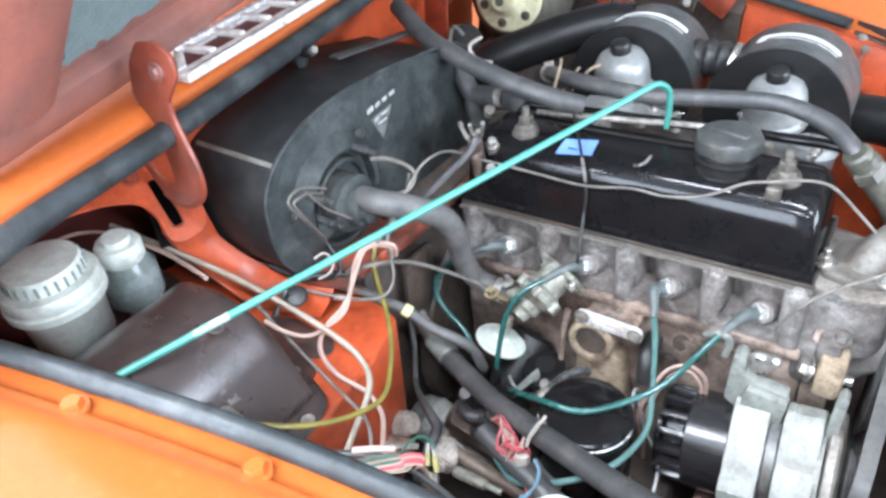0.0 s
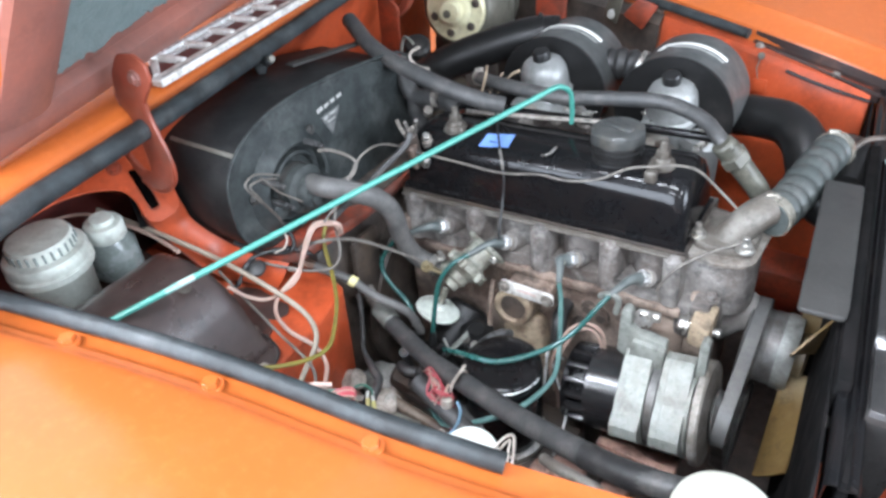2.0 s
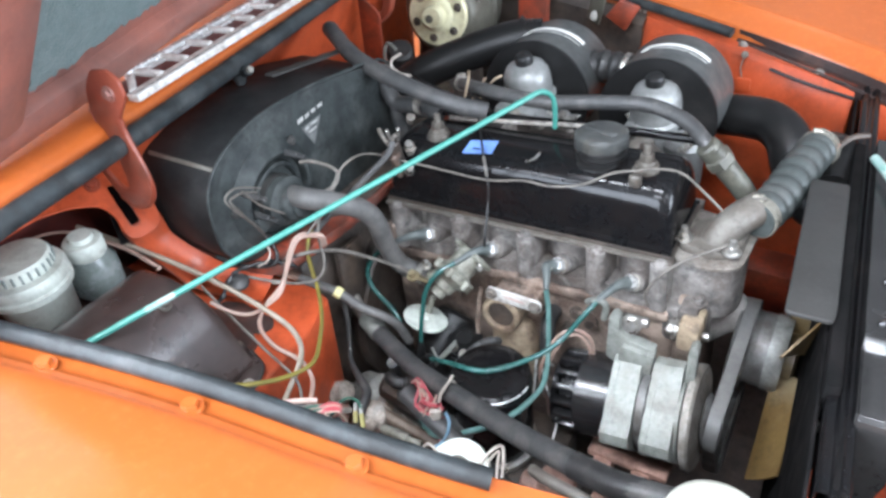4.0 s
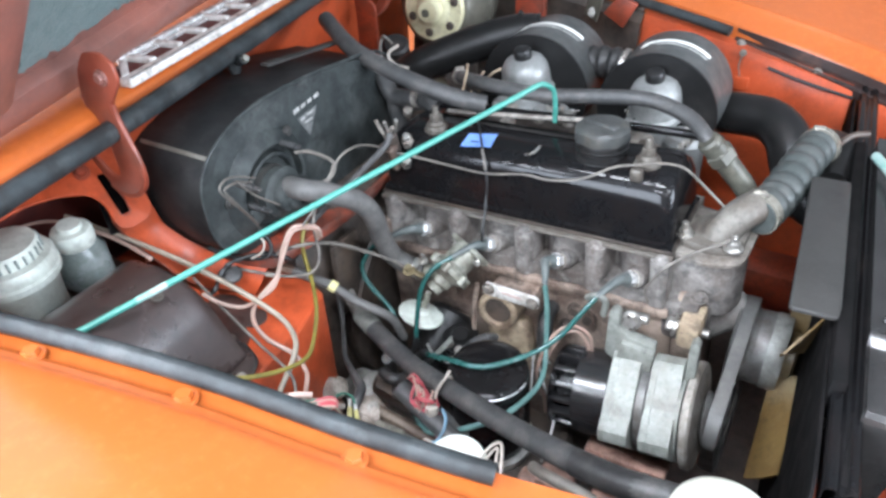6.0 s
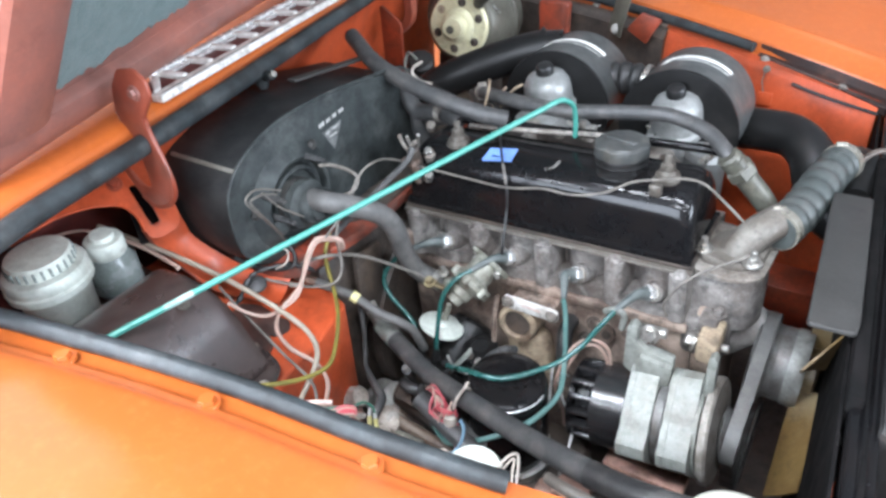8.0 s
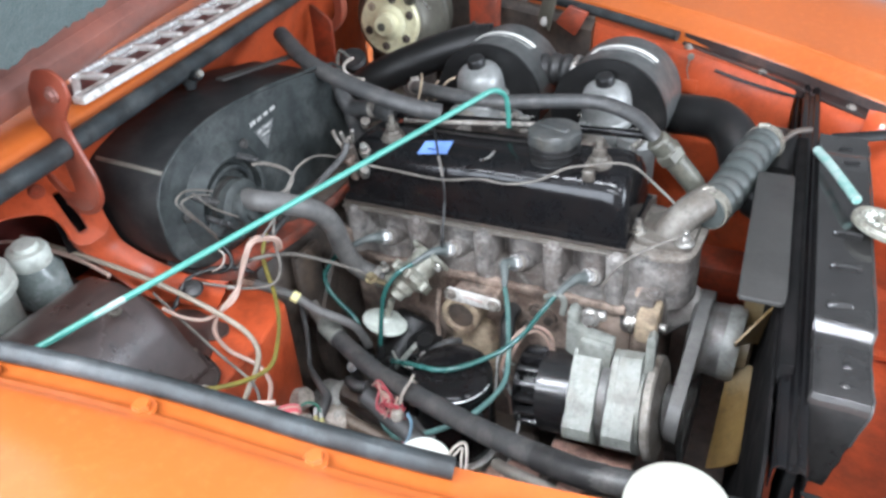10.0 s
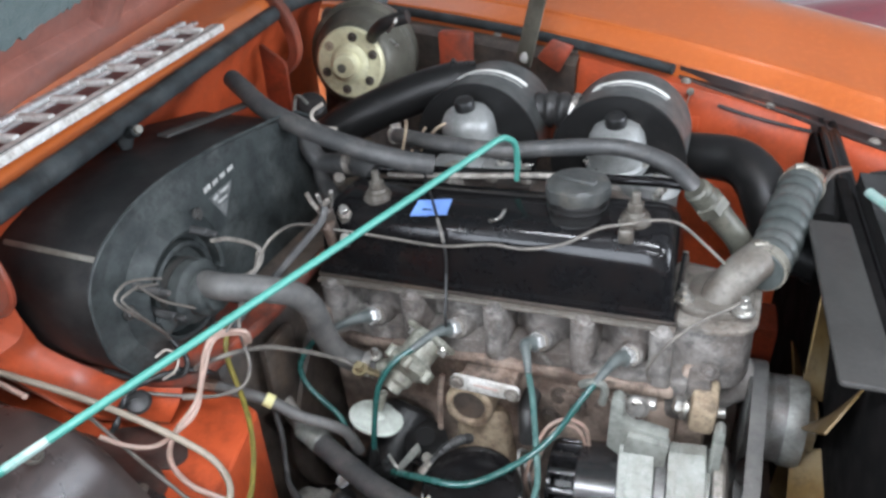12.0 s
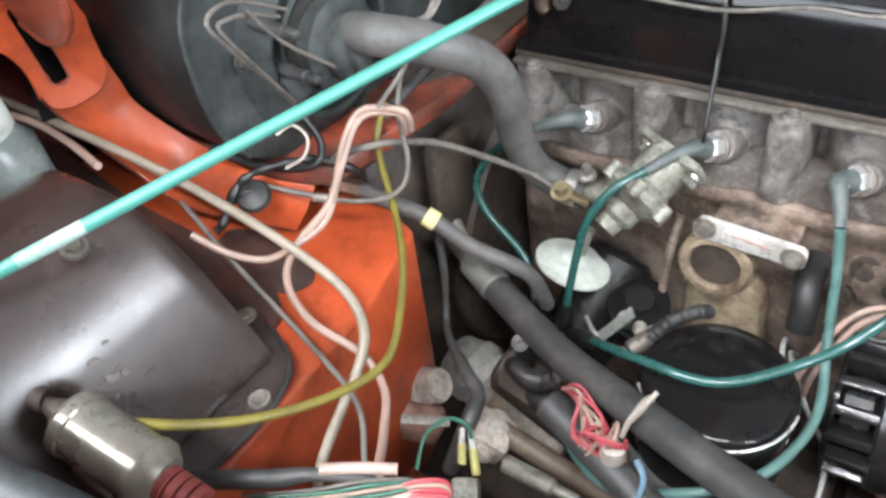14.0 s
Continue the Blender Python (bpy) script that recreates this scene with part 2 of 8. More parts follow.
FITTING = make("dull_olive_brass", (0.085, 0.084, 0.066), 0.45, 0.25, (0.055, 0.052, 0.042), 0.5, 40, 260, 0.2, grime=(0.15, 0.14, 0.11), grime_share=0.62, dirt=0.5)
FIXING = make("dull_brown_grey_plating", (0.15, 0.14, 0.12), 0.42, 0.3, (0.10, 0.088, 0.074), 0.5, 50, 260, 0.2, grime=(0.05, 0.038, 0.03), grime_share=0.56, dirt=0.5)
ELBOW_PALE = make("pale_oxidised_fitting", (0.21, 0.205, 0.175), 0.55, 0.1, (0.15, 0.14, 0.12), 0.5, 40, 260, 0.3, grime=(0.08, 0.062, 0.048), grime_share=0.57, dirt=0.5)
DECK = make("glossy_black_panel_paint", (0.020, 0.0195, 0.019), 0.15, 0, (0.028, 0.027, 0.026), 0.5, 20, 200, 0.03, spec=0.55, rough_var=0.08, dirt=0.3)
HINGE = make("dull_red_hinge_paint", (0.24, 0.056, 0.030), 0.42, 0, (0.20, 0.04, 0.02), 0.5, 20, 160, 0.05, coat=0.15, grime=(0.10, 0.035, 0.022), grime_share=0.58)
CORE_BLACK = make("matt_black_core_and_slot", (0.006, 0.006, 0.006), 0.85, 0, (0.010, 0.009, 0.009), 0.5, 25, 200, 0.1, spec=0.05)
GLOSS_BLACK = make("gloss_black_enamel", (0.0055, 0.0055, 0.006), 0.12, 0, (0.008, 0.007, 0.007), 0.5, 22, 160, 0.02, spec=0.22, grime=(0.020, 0.017, 0.015), grime_share=0.68, rough_var=0.07)
MOULDING = make("black_moulded_plastic", (0.010, 0.010, 0.011), 0.24, 0, (0.016, 0.015, 0.015), 0.5, 30, 200, 0.03, spec=0.8, rough_var=0.06, dirt=0.3)
SATIN_BLACK = make("satin_black_paint", (0.0085, 0.0082, 0.0080), 0.36, 0, (0.012, 0.012, 0.012), 0.5, 25, 200, 0.06, grime=(0.035, 0.031, 0.029), grime_share=0.68, spec=0.28, dirt=0.3)
RUBBER = make("black_rubber", (0.0150, 0.0148, 0.0146), 0.46, 0, (0.025, 0.024, 0.0235), 0.5, 45, 300, 0.15, grime=(0.075, 0.07, 0.066), grime_share=0.62, dirt=0.3)
GREY_RUBBER = make("dusty_grey_rubber", (0.034, 0.0345, 0.0345), 0.5, 0, (0.056, 0.0545, 0.053), 0.5, 40, 260, 0.2, grime=(0.115, 0.106, 0.098), grime_share=0.62, dirt=0.35)
PALE_HOSE = make("dusty_pale_grey_hose", (0.070, 0.068, 0.065), 0.55, 0, (0.105, 0.102, 0.097), 0.5, 30, 260, 0.2, grime=(0.16, 0.15, 0.14), grime_share=0.58, dirt=0.35)
SEAL = make("rubber_seal", (0.017, 0.019, 0.0195), 0.48, 0, (0.036, 0.043, 0.046), 0.5, 25, 260, 0.08, grime=(0.085, 0.09, 0.09), grime_share=0.64, spec=0.35, dirt=0.25)
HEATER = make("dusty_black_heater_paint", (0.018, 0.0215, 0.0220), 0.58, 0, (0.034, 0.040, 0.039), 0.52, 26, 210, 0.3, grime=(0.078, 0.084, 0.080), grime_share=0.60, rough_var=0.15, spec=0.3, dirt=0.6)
# casing behind the front plate takes a darker tone than the plate
HEATER_SIDE = make("darker_heater_side", (0.010, 0.0105, 0.0110), 0.5, 0, (0.017, 0.0175, 0.018), 0.5, 14, 170, 0.12, grime=(0.042, 0.040, 0.038), grime_share=0.62, rough_var=0.12, spec=0.25, dirt=0.4)
CAST = make("grimy_cast_iron", (0.29, 0.275, 0.258), 0.66, 0.1, (0.165, 0.145, 0.130), 0.5, 14, 240, 0.6, grime=(0.050, 0.034, 0.026), grime_share=0.52, dirt=0.9, band=0.06)
CAST_OIL = make("oily_brown_cast_iron", (0.34, 0.265, 0.215), 0.5, 0.1, (0.155, 0.105, 0.080), 0.5, 10, 200, 0.6, grime=(0.026, 0.018, 0.015), grime_share=0.52, dirt=0.95, band=0.05)
TAN = make("tan_aged_casting", (0.40, 0.32, 0.22), 0.58, 0.1, (0.23, 0.168, 0.115), 0.5, 26, 220, 0.35, grime=(0.075, 0.048, 0.034), grime_share=0.56, dirt=0.7)
# oily metal; its dark tone also paints the shade behind the servo
DARK_OIL_SHADE = make("dark_oily_and_shaded_metal", (0.044, 0.036, 0.031), 0.42, 0.15, (0.085, 0.068, 0.056), 0.52, 26, 220, 0.35, grime=(0.12, 0.083, 0.058), grime_share=0.63, dirt=0.5)
ALLOY = make("dull_cast_alloy", (0.25, 0.26, 0.235), 0.5, 0.12, (0.19, 0.197, 0.178), 0.5, 30, 260, 0.25, grime=(0.15, 0.13, 0.11), grime_share=0.60, dirt=0.45)
ALLOY_DIRTY = make("dirty_cast_alloy", (0.30, 0.28, 0.25), 0.52, 0.25, (0.20, 0.175, 0.15), 0.5, 34, 240, 0.35, grime=(0.095, 0.07, 0.052), grime_share=0.58, dirt=0.7)
STEEL = make("plated_steel", (0.56, 0.55, 0.52), 0.32, 0.85, (0.38, 0.36, 0.32), 0.5, 60, 400, 0.1, grime=(0.19, 0.14, 0.095), grime_share=0.64, dirt=0.4)
PULLEY = make("worn_grey_pulley", (0.16, 0.16, 0.155), 0.45, 0.4, (0.10, 0.095, 0.09), 0.5, 45, 300, 0.2, grime=(0.06, 0.045, 0.034), grime_share=0.60, dirt=0.4)
WHITE_PLASTIC = make("yellowed_white_plastic", (0.58, 0.58, 0.50), 0.45, 0, (0.50, 0.49, 0.41), 0.5, 25, 200, 0.05)
MILKY = make("milky_reservoir_plastic", (0.60, 0.64, 0.58), 0.42, 0, (0.52, 0.56, 0.50), 0.5, 22, 180, 0.06, grime=(0.24, 0.24, 0.21), grime_share=0.62, dirt=0.25)
CLEAR_GREY = make("smoky_reservoir_plastic", (0.22, 0.25, 0.24), 0.25, 0, (0.15, 0.175, 0.165), 0.5, 25, 200, 0.05)
CREAM = make("cream_passivated_steel", (0.66, 0.63, 0.42), 0.42, 0.15, (0.56, 0.52, 0.33), 0.5, 26, 200, 0.08, grime=(0.30, 0.25, 0.15), grime_share=0.66, dirt=0.25)
DRUM = make("dull_olive_grey_steel", (0.125, 0.12, 0.095), 0.42, 0.3, (0.085, 0.08, 0.063), 0.5, 15, 200, 0.1, grime=(0.20, 0.18, 0.14), grime_share=0.66, dirt=0.4)
TEAL = make("teal_plastic_sleeve", (0.055, 0.215, 0.175), 0.36, 0, (0.065, 0.24, 0.198), 0.5, 20, 200, 0.03, rough_var=0.05)
TEAL_DARK = make("dark_teal_lead", (0.016, 0.072, 0.063), 0.24, 0, (0.026, 0.092, 0.082), 0.5, 40, 300, 0.05, coat=0.4)
TEAL_GREY = make("dusty_teal_lead", (0.095, 0.175, 0.162), 0.36, 0, (0.070, 0.140, 0.130), 0.5, 40, 300, 0.05)
BOOT = make("grey_rubber_boot", (0.105, 0.118, 0.114), 0.45, 0, (0.064, 0.075, 0.073), 0.5, 50, 300, 0.15)
PINK = make("faded_pink_wire", (0.37, 0.245, 0.20), 0.42, 0, (0.29, 0.215, 0.175), 0.5, 60, 300, 0.05)
YELLOW_GREEN = make("olive_yellow_wire", (0.20, 0.165, 0.03), 0.42, 0, (0.13, 0.11, 0.03), 0.5, 30, 300, 0.05)
GREY_WIRE = make("grey_wire", (0.15, 0.135, 0.115), 0.5, 0, (0.085, 0.077, 0.068), 0.5, 60, 300, 0.1)
BEIGE_PIPE = make("beige_pipe", (0.29, 0.245, 0.19), 0.45, 0, (0.22, 0.185, 0.142), 0.5, 40, 260, 0.05)
BLACK_WIRE = make("black_wire", (0.012, 0.012, 0.012), 0.4, 0, None, 0.5, 60, 300, 0.05)
RED_WIRE = make("red_wire", (0.36, 0.045, 0.06), 0.45, 0, (0.38, 0.09, 0.10), 0.5, 60, 300, 0.03)
GREEN_WIRE = make("green_wire", (0.03, 0.125, 0.085), 0.45, 0, None, 0.5, 60, 300, 0.03)
YELLOW = make("yellow_tape", (0.58, 0.54, 0.26), 0.5, 0, None, 0.5, 60, 300, 0.03)
CLEAR_TIE = make("white_nylon_tie", (0.42, 0.38, 0.33), 0.4, 0, (0.33, 0.29, 0.25), 0.5, 60, 300, 0.03)
BLUE_LABEL = make("blue_paper_label", (0.14, 0.25, 0.58), 0.5, 0, (0.17, 0.29, 0.62), 0.5, 70, 400, 0.03)
WHITE_PRINT = make("white_print", (0.72, 0.72, 0.68), 0.5, 0, (0.6, 0.6, 0.56), 0.5, 90, 400, 0.02)
WORN_PRINT = make("worn_silver_print", (0.20, 0.205, 0.20), 0.4, 0.2, (0.08, 0.085, 0.085), 0.5, 70, 300, 0.1, dirt=0.7)
CHIPPED = make("chipped_grey_brown_primer", (0.15, 0.125, 0.115), 0.5, 0, (0.10, 0.08, 0.072), 0.5, 90, 300, 0.1)
PALE_SLEEVE = make("pale_pink_sleeve", (0.46, 0.34, 0.29), 0.45, 0, (0.38, 0.28, 0.24), 0.5, 60, 300, 0.04)
FADED_PRINT = make("faded_white_print", (0.42, 0.42, 0.40), 0.5, 0, (0.22, 0.22, 0.21), 0.5, 120, 400, 0.02)
RED_BAR = make("pale_red_bar", (0.46, 0.27, 0.22), 0.5, 0, (0.55, 0.42, 0.37), 0.5, 90, 400, 0.02)
FELT = make("grey_green_felt", (0.058, 0.105, 0.104), 0.9, 0, (0.080, 0.130, 0.128), 0.5, 60, 340, 0.8, sheen=0.3)
SPACER = make("dull_grey_spacer", (0.22, 0.225, 0.21), 0.42, 0.2, (0.16, 0.16, 0.148), 0.5, 30, 260, 0.15, grime=(0.08, 0.066, 0.052), grime_share=0.6, dirt=0.5)
FAN = make("amber_fan_plastic", (0.135, 0.086, 0.028), 0.45, 0, (0.115, 0.070, 0.024), 0.5, 16, 200, 0.08, grime=(0.19, 0.155, 0.10), grime_share=0.60, dirt=0.5)
# lighter grey puts the gloss highlights of the pressed ridges into the colour
FACE_RING = make("highlight_grey_ring", (0.13, 0.13, 0.126), 0.34, 0.1, (0.08, 0.08, 0.078), 0.5, 40, 240, 0.1, grime=(0.10, 0.096, 0.09), grime_share=0.6)
FILTER_BLACK = make("charcoal_filter_paint", (0.054, 0.057, 0.056), 0.45, 0, (0.070, 0.073, 0.070), 0.5, 30, 240, 0.1, grime=(0.085, 0.082, 0.078), grime_share=0.68, dirt=0.2)
PEDAL = make("black_pedal_box_paint", (0.030, 0.0195, 0.0170), 0.30, 0, (0.042, 0.029, 0.026), 0.5, 16, 160, 0.05, grime=(0.072, 0.060, 0.055), grime_share=0.60, rough_var=0.06, spec=0.80, dirt=0.6)
CAP_GREY = make("dusty_grey_cap_plastic", (0.034, 0.036, 0.035), 0.48, 0, (0.056, 0.058, 0.055), 0.5, 32, 240, 0.2, grime=(0.13, 0.112, 0.085), grime_share=0.62, dirt=0.3)
GREY_CARD = make("grey_painted_tank", (0.038, 0.0365, 0.034), 0.45, 0, (0.030, 0.0285, 0.0265), 0.5, 12, 200, 0.06, dirt=0.35)
COPPER = make("rusty_brown_steel", (0.27, 0.165, 0.115), 0.5, 0.3, (0.10, 0.058, 0.04), 0.5, 40, 300, 0.2, grime=(0.05, 0.034, 0.026), grime_share=0.56)
BRASS = make("brass", (0.36, 0.31, 0.18), 0.45, 0.4, (0.26, 0.22, 0.13), 0.5, 50, 300, 0.1, grime=(0.12, 0.08, 0.045), grime_share=0.56)
BLUE_WIRE = make("pale_blue_wire", (0.17, 0.27, 0.36), 0.45, 0, None, 0.5, 60, 300, 0.03)
FLOOR = make("grey_hall_floor", (0.30, 0.30, 0.30), 0.45, 0, (0.25, 0.25, 0.25), 0.5, 1.5, 40, 0.05, grime=(0.18, 0.18, 0.18), grime_share=0.64)
WALL = make("grey_wall_paint", (0.36, 0.36, 0.355), 0.7, 0, (0.31, 0.31, 0.305), 0.5, 1.2, 60, 0.05)
CEILING = make("pale_ceiling_paint", (0.52, 0.52, 0.52), 0.75, 0, (0.46, 0.46, 0.46), 0.5, 1.5, 60, 0.05)
MAROON = make("maroon_cloth", (0.20, 0.012, 0.025), 0.75, 0, (0.13, 0.008, 0.018), 0.5, 8, 120, 0.3, sheen=0.3)
WHITE_BOX = make("white_card", (0.76, 0.76, 0.75), 0.55, 0, (0.7, 0.7, 0.69), 0.5, 6, 120, 0.03)
DARK_BOX = make("dark_plastic", (0.04, 0.045, 0.05), 0.45, 0, None, 0.5, 12, 160, 0.05)


def glowing(name, color, strength):
    mat = bpy.data.materials.new(name)
    mat.use_nodes = True
    b = mat.node_tree.nodes["Principled BSDF"]
    b.inputs["Base Color"].default_value = (*color, 1)
    b.inputs["Emission Color"].default_value = (*color, 1)
    b.inputs["Emission Strength"].default_value = strength
    return mat


DASHPOT = make("smooth_grey_alloy", (0.27, 0.275, 0.268), 0.42, 0.25, (0.21, 0.214, 0.208), 0.5, 25, 260, 0.08, grime=(0.19, 0.18, 0.165), grime_share=0.66, dirt=0.25)
BRIGHT_PLATE = make("bright_plated_strip", (0.80, 0.79, 0.76), 0.34, 0.2, (0.58, 0.56, 0.52), 0.5, 60, 300, 0.06, grime=(0.30, 0.25, 0.19), grime_share=0.64, dirt=0.35)
TUBE_GLOW = glowing("lit_diffuser", (0.97, 0.99, 1.0), 4.0)


# ---- the hall ----
HX0, HX1, HY0, HY1, HZ = -5.0, 6.0, -4.5, 7.0, 3.6
single("floor", box((HX0, HY0, -0.1), (HX1, HY1, 0.0), 0), FLOOR, "grey painted concrete floor of the hall", "floor", kind="structure")
SX0, SX1, SY0, SY1 = -4.6, -1.75, 0.1, 2.6
single("ceiling", add(box((HX0, HY0, HZ), (SX0, HY1, HZ + 0.1), 0), box((SX1, HY0, HZ), (HX1, HY1, HZ + 0.1), 0), box((SX0, HY0, HZ), (SX1, SY0, HZ + 0.1), 0), box((SX0, SY1, HZ), (SX1, HY1, HZ + 0.1), 0)), CEILING, "white painted ceiling of the hall", "ceiling", kind="structure")
for nm, lo, hi in (("wall_north", (HX0, HY1, 0), (HX1, HY1 + 0.15, HZ)), ("wall_north_2", (HX1, HY1, 0), (HX1 + 0.15, HY1 + 0.15, HZ)), ("wall_west", (HX0 - 0.15, HY0, 0), (HX0, HY1, HZ))):
    single(nm, box(lo, hi, 0), WALL, "pale painted wall of the hall", "wall", kind="structure")


roof = thing("window_3", (-3.2, 1.3, HZ), "white-framed roof light in the hall's ceiling", "window", kind="structure")
for k in range(4):
    x = SX0 + (SX1 - SX0) * k / 3
    part("window_frame", box((x - 0.03, SY0, HZ + 0.02), (x + 0.03, SY1, HZ + 0.09), 0.004), CEILING, roof)
for y in (SY0, SY1):
    part("window_frame", box((SX0, y - 0.03, HZ + 0.022), (SX1, y + 0.03, HZ + 0.088), 0.004), CEILING, roof)
data = bpy.data.lights.new("roof_daylight", "AREA")
data.shape, data.size, data.size_y, data.energy, data.color = "RECTANGLE", SX1 - SX0 - 0.1, SY1 - SY0 - 0.1, ROOF_WATT, (0.965, 0.985, 1.0)
roof_sky = new("roof_daylight", data)
roof_sky.matrix_basis = pose((SX0 + SX1) / 2, (SY0 + SY1) / 2, HZ + 0.012)


def tube_lamp():
    lamp = thing("ceiling_light", (0, 0, LAMP_Z), "white tube light with a lit diffuser under the ceiling", "ceiling light", "tube lights of the hall")
    part("housing", box((-0.75, -0.11, LAMP_Z + 0.02), (0.75, 0.11, LAMP_Z + 0.09), 0.01), CEILING, lamp)
    part("diffuser", box((-0.73, -0.09, LAMP_Z), (0.73, 0.09, LAMP_Z + 0.025), 0.008), TUBE_GLOW, lamp)
    for x in (-0.55, 0.55):
        part("hanger", rod((x, 0, LAMP_Z + 0.085), (x, 0, HZ + 0.005), 0.006, 8), STEEL, lamp)
    return lamp


first_lamp = tube_lamp()
first_lamp.matrix_basis = pose(LAMPS[0][0], LAMPS[0][1], LAMP_Z)
for x, y, _ in LAMPS[1:]:
    copy_thing(first_lamp, pose(x, y, LAMP_Z))
for x, y, _ in LAMPS:
    data = bpy.data.lights.new("tube_light", "AREA")
    data.shape, data.size, data.size_y, data.energy, data.color = "RECTANGLE", 1.45, 0.18, LAMP_WATT, (1.0, 0.99, 0.965)
    lamp = new("tube_light", data)
    lamp.matrix_basis = pose(x, y, LAMP_Z - 0.012)


# large windows behind the camera and ahead of the car let daylight in
def window_wall(name, m, half, length, z0, z1, watt):
    """A wall along the local x with a window of the given half width, lit by the sky behind it."""
    for k, (lo, hi) in enumerate((((-length, 0, 0), (-half, 0.15, HZ)), ((half, 0, 0), (length, 0.15, HZ)), ((-half, 0, 0), (half, 0.15, z0)), ((-half, 0, z1), (half, 0.15, HZ)))):
        single(f"{name}_{k + 1}", box(lo, hi, 0, m), WALL, "grey painted wall of the hall round the window", "wall", kind="structure")
    w = thing("window_1" if name == "wall_south" else "window_2", m @ Vector((0, 0.05, z0)), "large white-framed window in the hall's wall", "window", kind="structure")
    for k in range(5):
        x = -half + 2 * half * k / 4
        part("window_frame", box((x - 0.03, 0.03, z0), (x + 0.03, 0.09, z1), 0.004, m), CEILING, w)
    for z in (z0, z1 - 0.05):
        part("window_frame", box((-half, 0.028, z), (half, 0.088, z + 0.05), 0.004, m), CEILING, w)
    data = bpy.data.lights.new("window_daylight", "AREA")
    data.shape, data.size, data.size_y, data.energy, data.color = "RECTANGLE", 2 * half - 0.1, z1 - z0 - 0.1, watt, (0.965, 0.985, 1.0)
    sky = new("window_daylight", data)
    sky.matrix_basis = look(m @ Vector((0, 0.02, (z0 + z1) / 2)), m @ Vector((0, -3, (z0 + z1) / 2)))


window_wall("wall_south", pose(-1.9, HY0, 0, 0, 0, 180), 2.3, 7.9, 1.0, 3.2, WINDOW_WATT)
window_wall("wall_east", pose(HX1, 0.6, 0, 0, 0, -90), 2.0, 6.4, 0.9, 2.9, FRONT_WATT)


# ---- the car's body round the engine bay; x ahead to the radiator, y across to the far wing ----
def along(line, x):
    """y and z of a wing's inner edge at x."""
    for a, b in zip(line, line[1:]):
        if x <= b[0] or b is line[-1]:
            t = (x - a[0]) / (b[0] - a[0])
            return a[1] + t * (b[1] - a[1]), a[2] + t * (b[2] - a[2])


def smooth_line(line, n=40):
    pts = curve_points(line, 8)
    return [(p.x, p.y, p.z) for p in pts]


NEAR = smooth_line([(-1.2, -0.02, 0.806), (-0.9, 0.03, 0.812), (-0.62, 0.100, 0.812), (-0.413, 0.150, 0.801), (-0.272, 0.182, 0.788), (-0.131, 0.212, 0.763), (0.0, 0.248, 0.738), (0.15, 0.292, 0.720), (0.35, 0.36, 0.702), (0.62, 0.47, 0.67)])
FAR = smooth_line([(-1.2, 1.50, 0.80), (-0.9, 1.46, 0.805), (-0.62, 1.405, 0.800), (-0.334, 1.335, 0.790), (-0.075, 1.262, 0.768), (0.10, 1.222, 0.742), (0.20, 1.178, 0.730), (0.35, 1.112, 0.712), (0.62, 0.99, 0.68)])
PROFILE = [(-0.034, -0.009), (-0.012, -0.009), (-0.004, -0.007), (0.0, -0.003), (0.005, -0.0012), (0.0085, 0.0004), (0.0120, 0.0026), (0.0165, 0.0046), (0.026, 0.0068), (0.07, 0.013), (0.14, 0.017), (0.21, 0.014), (0.27, -0.003), (0.315, -0.034), (0.345, -0.085), (0.358, -0.16), (0.362, -0.26), (0.36, -0.40), (0.34, -0.55)]

FAR_PROFILE = [(-0.034, -0.024), (-0.012, -0.024), (-0.004, -0.022), (-0.001, -0.004), (0.001, -0.001), (0.005, 0.001), (0.030, 0.0165), (0.033, 0.0190), (0.035, 0.0225), (0.040, 0.0240), (0.07, 0.0275), (0.14, 0.038), (0.21, 0.052), (0.28, 0.058), (0.335, 0.050), (0.372, 0.014), (0.39, -0.09), (0.396, -0.24), (0.39, -0.40), (0.37, -0.55)]

car = thing("car_body", (-0.2, 0.74, 0.0), "orange sports car body with its bonnet open over the engine bay", "car")


def wing(line, side, name_label, profile):
    def f(u, v):
        k = u * (len(line) - 1)
        i = min(int(k), len(line) - 2)
        a, b = Vector(line[i]), Vector(line[i + 1])
        p = a.lerp(b, k - i)
        w = v * (len(profile) - 1)
        j = min(int(w), len(profile) - 2)
        t = w - j
        d, h = (profile[j][n] * (1 - t) + profile[j + 1][n] * t for n in (0, 1))
        return Vector((p.x, p.y - side * d, p.z + h))

    return part("wing", sheet(f, 72, (len(profile) - 1) * 2, 0.0015), ORANGE, car, name_label, 60)


near_wing = wing(NEAR, 1, "glossy orange front wing with painted bolts along its edge", PROFILE)
far_wing = wing(FAR, -1, "glossy orange front wing on the carburettor side", FAR_PROFILE)
for x in (-0.69, -0.553, -0.413, -0.272, -0.131, 0.012, 0.15, 0.29):
    y, z = along(NEAR, x)
    part("wing_bolt", bolt((x, y + 0.004, z - 0.004), (0, 0.02, 1), 0.0076, 0.007), ORANGE, near_wing)
for x in (-0.40, -0.25, -0.057, 0.07, 0.21):
    y, z = along(FAR, x)
    part("wing_bolt", bolt((x, y - 0.022, z - 0.0212), (0, 0, 1), 0.0055, 0.005), ALLOY_DIRTY, far_wing)


